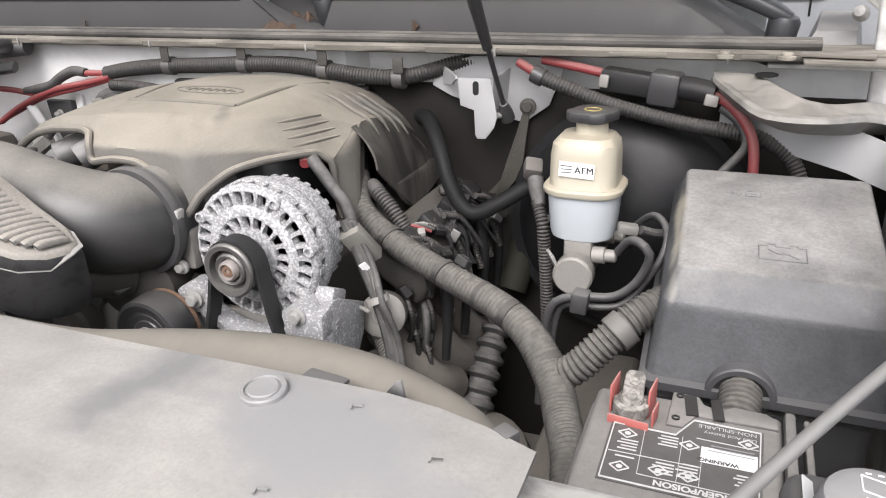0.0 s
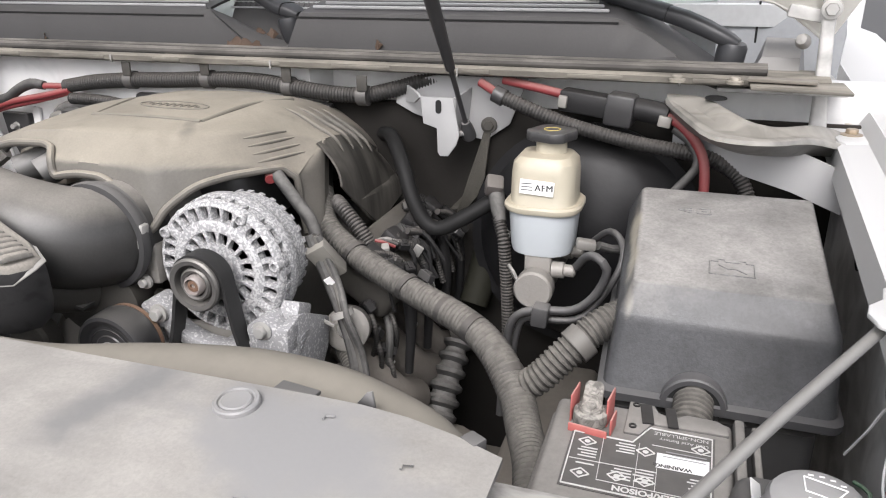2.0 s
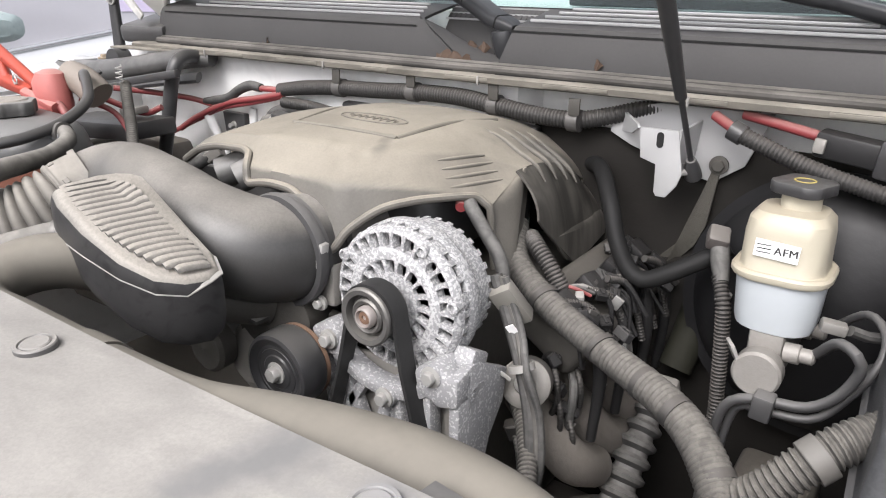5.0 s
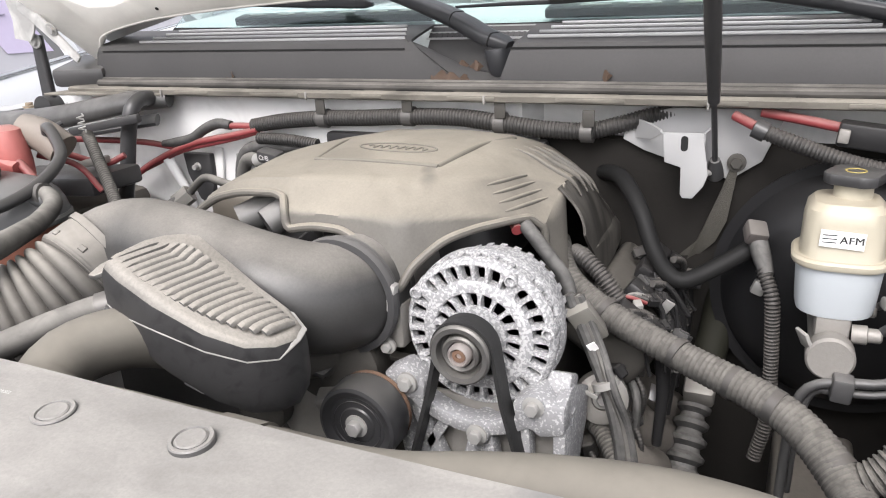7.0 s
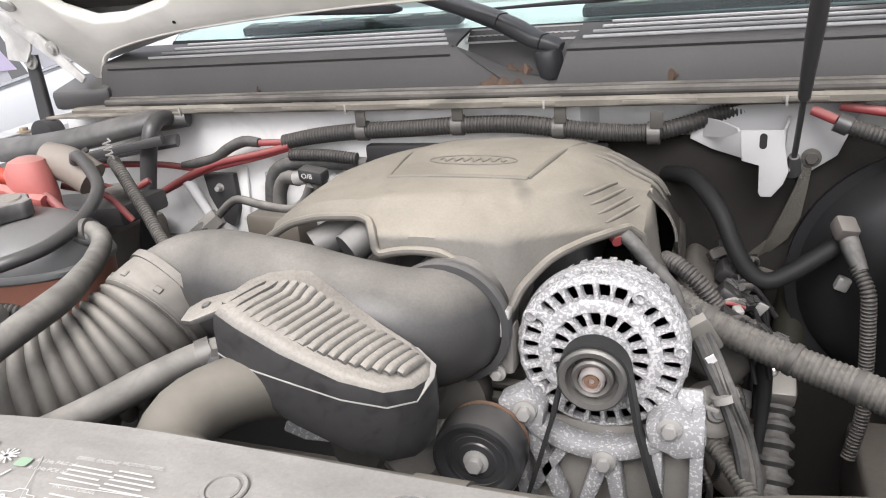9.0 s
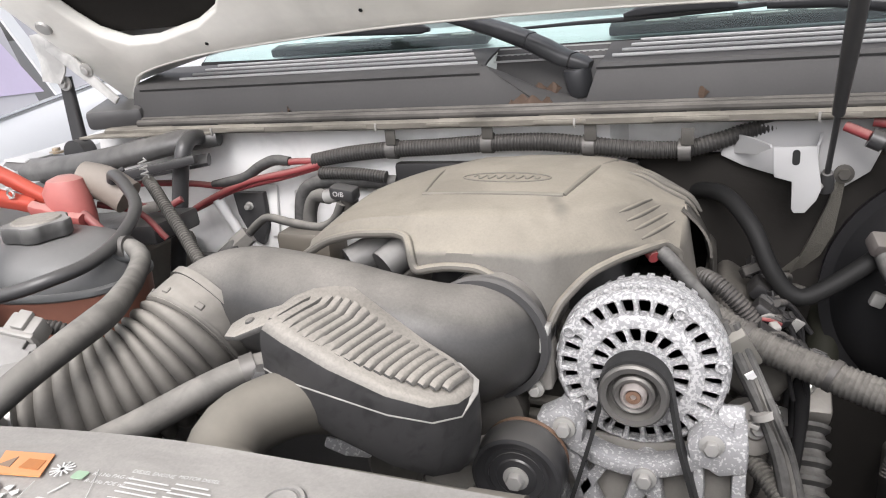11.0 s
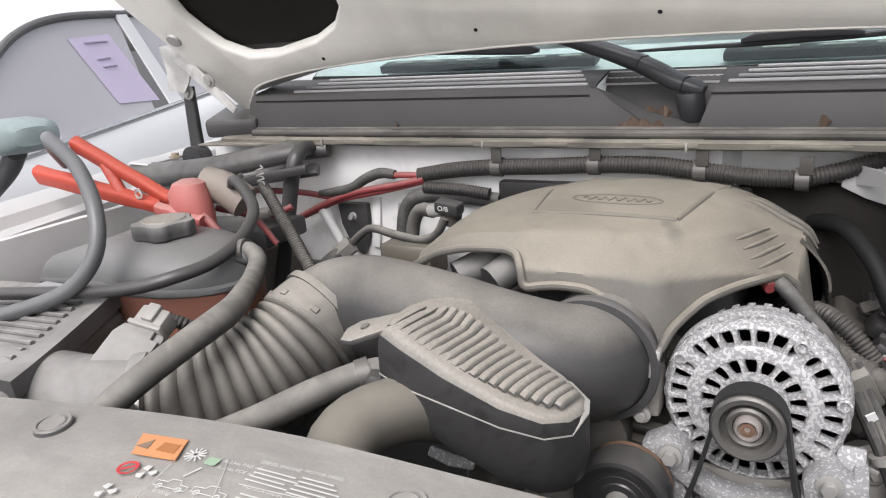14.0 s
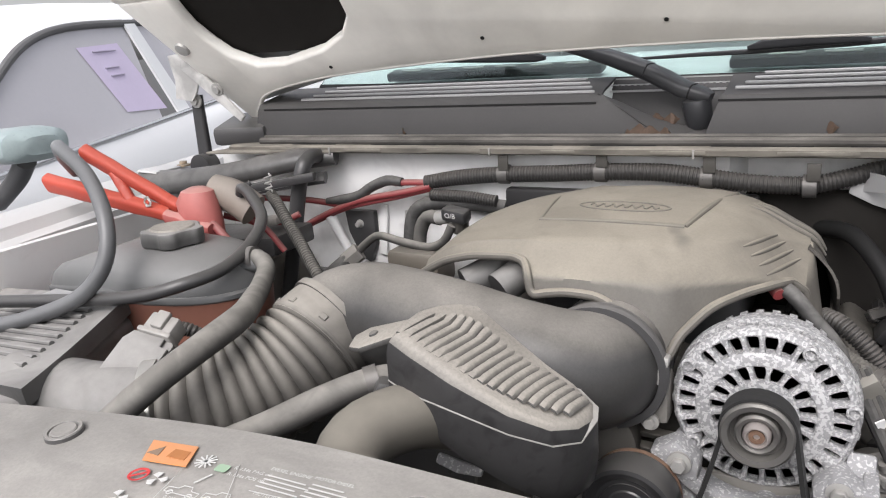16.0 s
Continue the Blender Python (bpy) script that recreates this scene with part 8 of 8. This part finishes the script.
# battery label
ZB = 0.9856
part("label_field", prism([(0.421, -0.106), (0.467, -0.107), (0.476, -0.085), (0.524, -0.086), (0.523, -0.173), (0.421, -0.172)], 0.0005, pose(0, 0, 0.9845)), surface("black_label", (0.03, 0.03, 0.03), 0.5, dust=0.5, dust_colour=(0.2, 0.19, 0.18), stain=1.2), ba)
ring_ = [(0.423, -0.108), (0.466, -0.109), (0.477, -0.087), (0.522, -0.088), (0.521, -0.171), (0.423, -0.170), (0.423, -0.108)]
outline(ring_, ZB, 0.0006, ink_white, ba, "label_border")
for pts in (((0.445, -0.108), (0.446, -0.160)), ((0.471, -0.109), (0.471, -0.160)), ((0.485, -0.135), (0.485, -0.160)), ((0.424, -0.141), (0.485, -0.140)), ((0.446, -0.160), (0.521, -0.161)), ((0.48, -0.108), (0.521, -0.109))):
    outline(pts, ZB, 0.0003, ink_white, ba, "label_rule")
lettering("print", "DANGER/POISON", 0.0076, pose(0.5175, -0.1625, ZB, 0, 0, 180), ink_white, ba, 1.0, 0.0003)
wf = part("white_field", box((0.036, 0.017, 0.0004), pose(0.502, -0.125, ZB), 0.0), label_white, ba)
lettering("print", "WARNING:", 0.0052, pose(0.5085, -0.1295, ZB + 0.0004, 0, 0, 180), ink, ba, 1.0, 0.0002)
line_bars(0.518, -0.120, ZB + 0.0004, 180, 0.03, 3, 0.003, 0.001, surface("grey_print", (0.3, 0.3, 0.3), 0.6), ba, flip=1)
lettering("print", "NON-SPILLABLE", 0.0055, pose(0.5195, -0.0905, ZB, 0, 0, 180), ink_white, ba)
lettering("print", "Lead Acid Battery", 0.0048, pose(0.5195, -0.0975, ZB, 0, 0, 180), ink_white, ba)
for x, y, n_ in ((0.4425, -0.126, 4), (0.4685, -0.113, 4), (0.4685, -0.144, 4), (0.4835, -0.140, 5), (0.5195, -0.140, 4), (0.4425, -0.145, 1)):
    line_bars(x, y, ZB, 180, 0.014, n_, -0.0034, 0.0013, ink_white, ba, flip=1)
for x, y in ((0.434, -0.118), (0.434, -0.156), (0.459, -0.152), (0.478, -0.152), (0.476, -0.118), (0.514, -0.104)):
    bm = None
    s = 0.0065
    for k in range(4):
        a, b = radians(90 * k), radians(90 * k + 90)
        bm = tube([(x + s * math.cos(a), y + s * 0.8 * math.sin(a), ZB), (x + s * math.cos(b), y + s * 0.8 * math.sin(b), ZB)], 0.0005, 4, 0.05, bm=bm)
    part("hazard_sign", bm, ink_white, ba)
    part("hazard_dot", lathe([(0, 0), (0.0022, 0), (0, 0.0003)], pose(x, y, ZB), 12), ink_white, ba)
# washer cap pictogram
m = pose(0.578, -0.186, 1.0312, 4, 0, -18)
shape = [(-0.012, 0.006), (0.012, 0.006), (0.008, -0.006), (-0.008, -0.006), (-0.012, 0.006)]
bm = None
for a, b in zip(shape, shape[1:]):
    bm = tube([m @ Vector((*a, 0)), m @ Vector((*b, 0))], 0.0005, 5, 0.05, bm=bm)
part("pictogram", bm, label_white, wcap)
for k in range(4):
    p = m @ Vector((-0.009 + 0.006 * k, 0.010 + 0.002 * math.sin(k * 1.05), -0.0008))
    part("pictogram_dash", box((0.003, 0.0012, 0.0004), Matrix.Translation(p), 0.0), label_white, wcap)
part("pictogram_box", box((0.007, 0.005, 0.0004), m @ Matrix.Translation((-0.002, -0.013, 0.0)), 0.0), label_white, wcap)

# ---- neighbouring car ----
car = thing("parked_car", (-2.0, 0.9, 0.0), "white parked car with haze-pale windows beside the truck", "car")
car_paint = surface("silver_white_car_paint", (0.78, 0.79, 0.80), 0.22, vary=0.03, bump=0.0)
# Side glass colour is lightened to stand in for haze over the car.
hazed_glass = surface("haze_pale_side_glass", (0.5, 0.49, 0.52), 0.15, vary=0.05, bump=0.0, spec=0.8)


def car_pt(y, z, off=0.0):
    """A point on the car's side, which stands slightly askew; off leans out towards the truck."""
    lean = 0.35 * max(0.0, z - 1.13)
    return Vector((-1.8 - (y - 0.5) * 0.2 - lean + off, y, z))


def belt(y):
    return 1.092 + (y - 0.568) * 0.086


rows = []
for y in grow(-2.4, 3.2, 30):
    rows.append([car_pt(y, z, o) for z, o in ((0.15, -0.05), (0.3, 0.05), (0.55, 0.08), (0.8, 0.085), (0.95, 0.075), (belt(y) - 0.06, 0.05), (belt(y) - 0.008, 0.02), (belt(y), 0.0))])
part("door_side", sheet(rows, 0.01), car_paint, car)
part("belt_moulding", tube([car_pt(y, belt(y) + 0.003, 0.015) for y in grow(0.1, 2.8, 14)], 0.008, 10, 0.05), surface("bright_trim", (0.75, 0.75, 0.75), 0.2, metal=0.8), car, "bright belt moulding")
top_z = [(0.35, 1.13), (0.5, 1.24), (0.635, 1.342), (0.72, 1.392), (0.85, 1.433), (0.99, 1.447), (1.15, 1.452), (1.6, 1.46), (2.4, 1.44)]


def roof_z(y):
    return interp(top_z, y)[0]


rows = [[car_pt(y, belt(y) + (roof_z(y) - belt(y)) * u, -0.004) for u in grow(0, 1, 5)] for y in grow(0.38, 1.16, 18)]
part("side_window", sheet(rows, 0.004), hazed_glass, car)
rows = [[car_pt(y + 0.06 * (1 - u), belt(y) + (roof_z(y) - belt(y)) * u, -0.004) for u in grow(0, 1, 5)] for y in grow(1.22, 2.3, 12)]
part("side_window", sheet(rows, 0.004), hazed_glass, car)
part("pillar", sheet([[car_pt(1.145 + 0.095 * (1 - u), belt(1.2) + 0.32 * u, 0.006), car_pt(1.195 + 0.115 * (1 - u), belt(1.2) + 0.32 * u, 0.006)] for u in grow(0, 1, 5)], 0.008), car_paint, car)
frame_line = [car_pt(y, roof_z(y) + 0.004, 0.004) for y in grow(0.35, 2.4, 24)]
part("window_frame", tube(frame_line, 0.012, 10, 0.04), surface("dark_trim", (0.12, 0.12, 0.12), 0.5), car)
rows = [[car_pt(y, roof_z(y) + dz, off) for dz, off in ((0.012, 0.006), (0.03, -0.01), (0.06, -0.06), (0.085, -0.2), (0.10, -0.6), (0.10, -1.0))] for y in grow(0.2, 2.6, 24)]
part("roof", sheet(rows, 0.01), car_paint, car)
pap = sheet([[car_pt(0.91, 1.385, 0.004), car_pt(1.09, 1.394, 0.004)], [car_pt(1.01, 1.185, 0.004), car_pt(1.20, 1.176, 0.004)]], 0.001)
sheet_mat = surface("lilac_paper", (0.62, 0.55, 0.72), 0.7, vary=0.08, bump=0.0)
paper = part("window_sheet", pap, sheet_mat, car, "pale lilac paper stuck inside the window")
for k, u in enumerate((0.07, 0.32, 0.44)):
    y0, z0 = 0.91 + 0.102 * u, 1.385 - 0.2 * u
    part("print_line", tube([car_pt(y0 + 0.05, z0, 0.007), car_pt(y0 + (0.15 if k == 0 else 0.11), z0 + 0.002, 0.007)], 0.0025, 5, 0.1), surface("grey_text", (0.5, 0.45, 0.58), 0.7), paper)
mirror_bm = loft([[Vector((-1.455 - 0.1 * u + 0.0, 0.375 + s * 0.085 * math.copysign(abs(math.cos(radians(a))) ** 0.7, math.cos(radians(a))), 1.185 + s * 0.038 * math.copysign(abs(math.sin(radians(a))) ** 0.7, math.sin(radians(a))))) for a in range(0, 360, 15)] for u, s in ((-0.3, 0.5), (-0.1, 0.9), (0.4, 1.0), (1.0, 0.9), (1.3, 0.5))])
mr = part("door_mirror", mirror_bm, surface("grey_green_mirror_paint", (0.30, 0.36, 0.36), 0.3), car, "grey green door mirror")
part("mirror_arm", tube([(-1.50, 0.38, 1.15), (-1.58, 0.40, 1.10), (-1.70, 0.42, 1.04)], 0.022, 12), plastic, mr)
for y in (-1.2, 1.75):
    wx = -1.8 - (y - 0.5) * 0.2 - 0.03
    wm = axis_to((wx - 0.1, y, 0.33), (1, 0.2, 0))
    wheel = part("wheel", lathe([(0.0, 0.03), (0.21, 0.03), (0.22, 0.09), (0.3, 0.11), (0.325, 0.09), (0.33, 0.0), (0.325, -0.09), (0.0, -0.09)], wm, 40), rubber, car)
    part("rim", lathe([(0.0, 0.06), (0.05, 0.065), (0.06, 0.05), (0.19, 0.07), (0.215, 0.095), (0.22, 0.09), (0.2, 0.03), (0, 0.03)], wm, 40), steel, wheel)
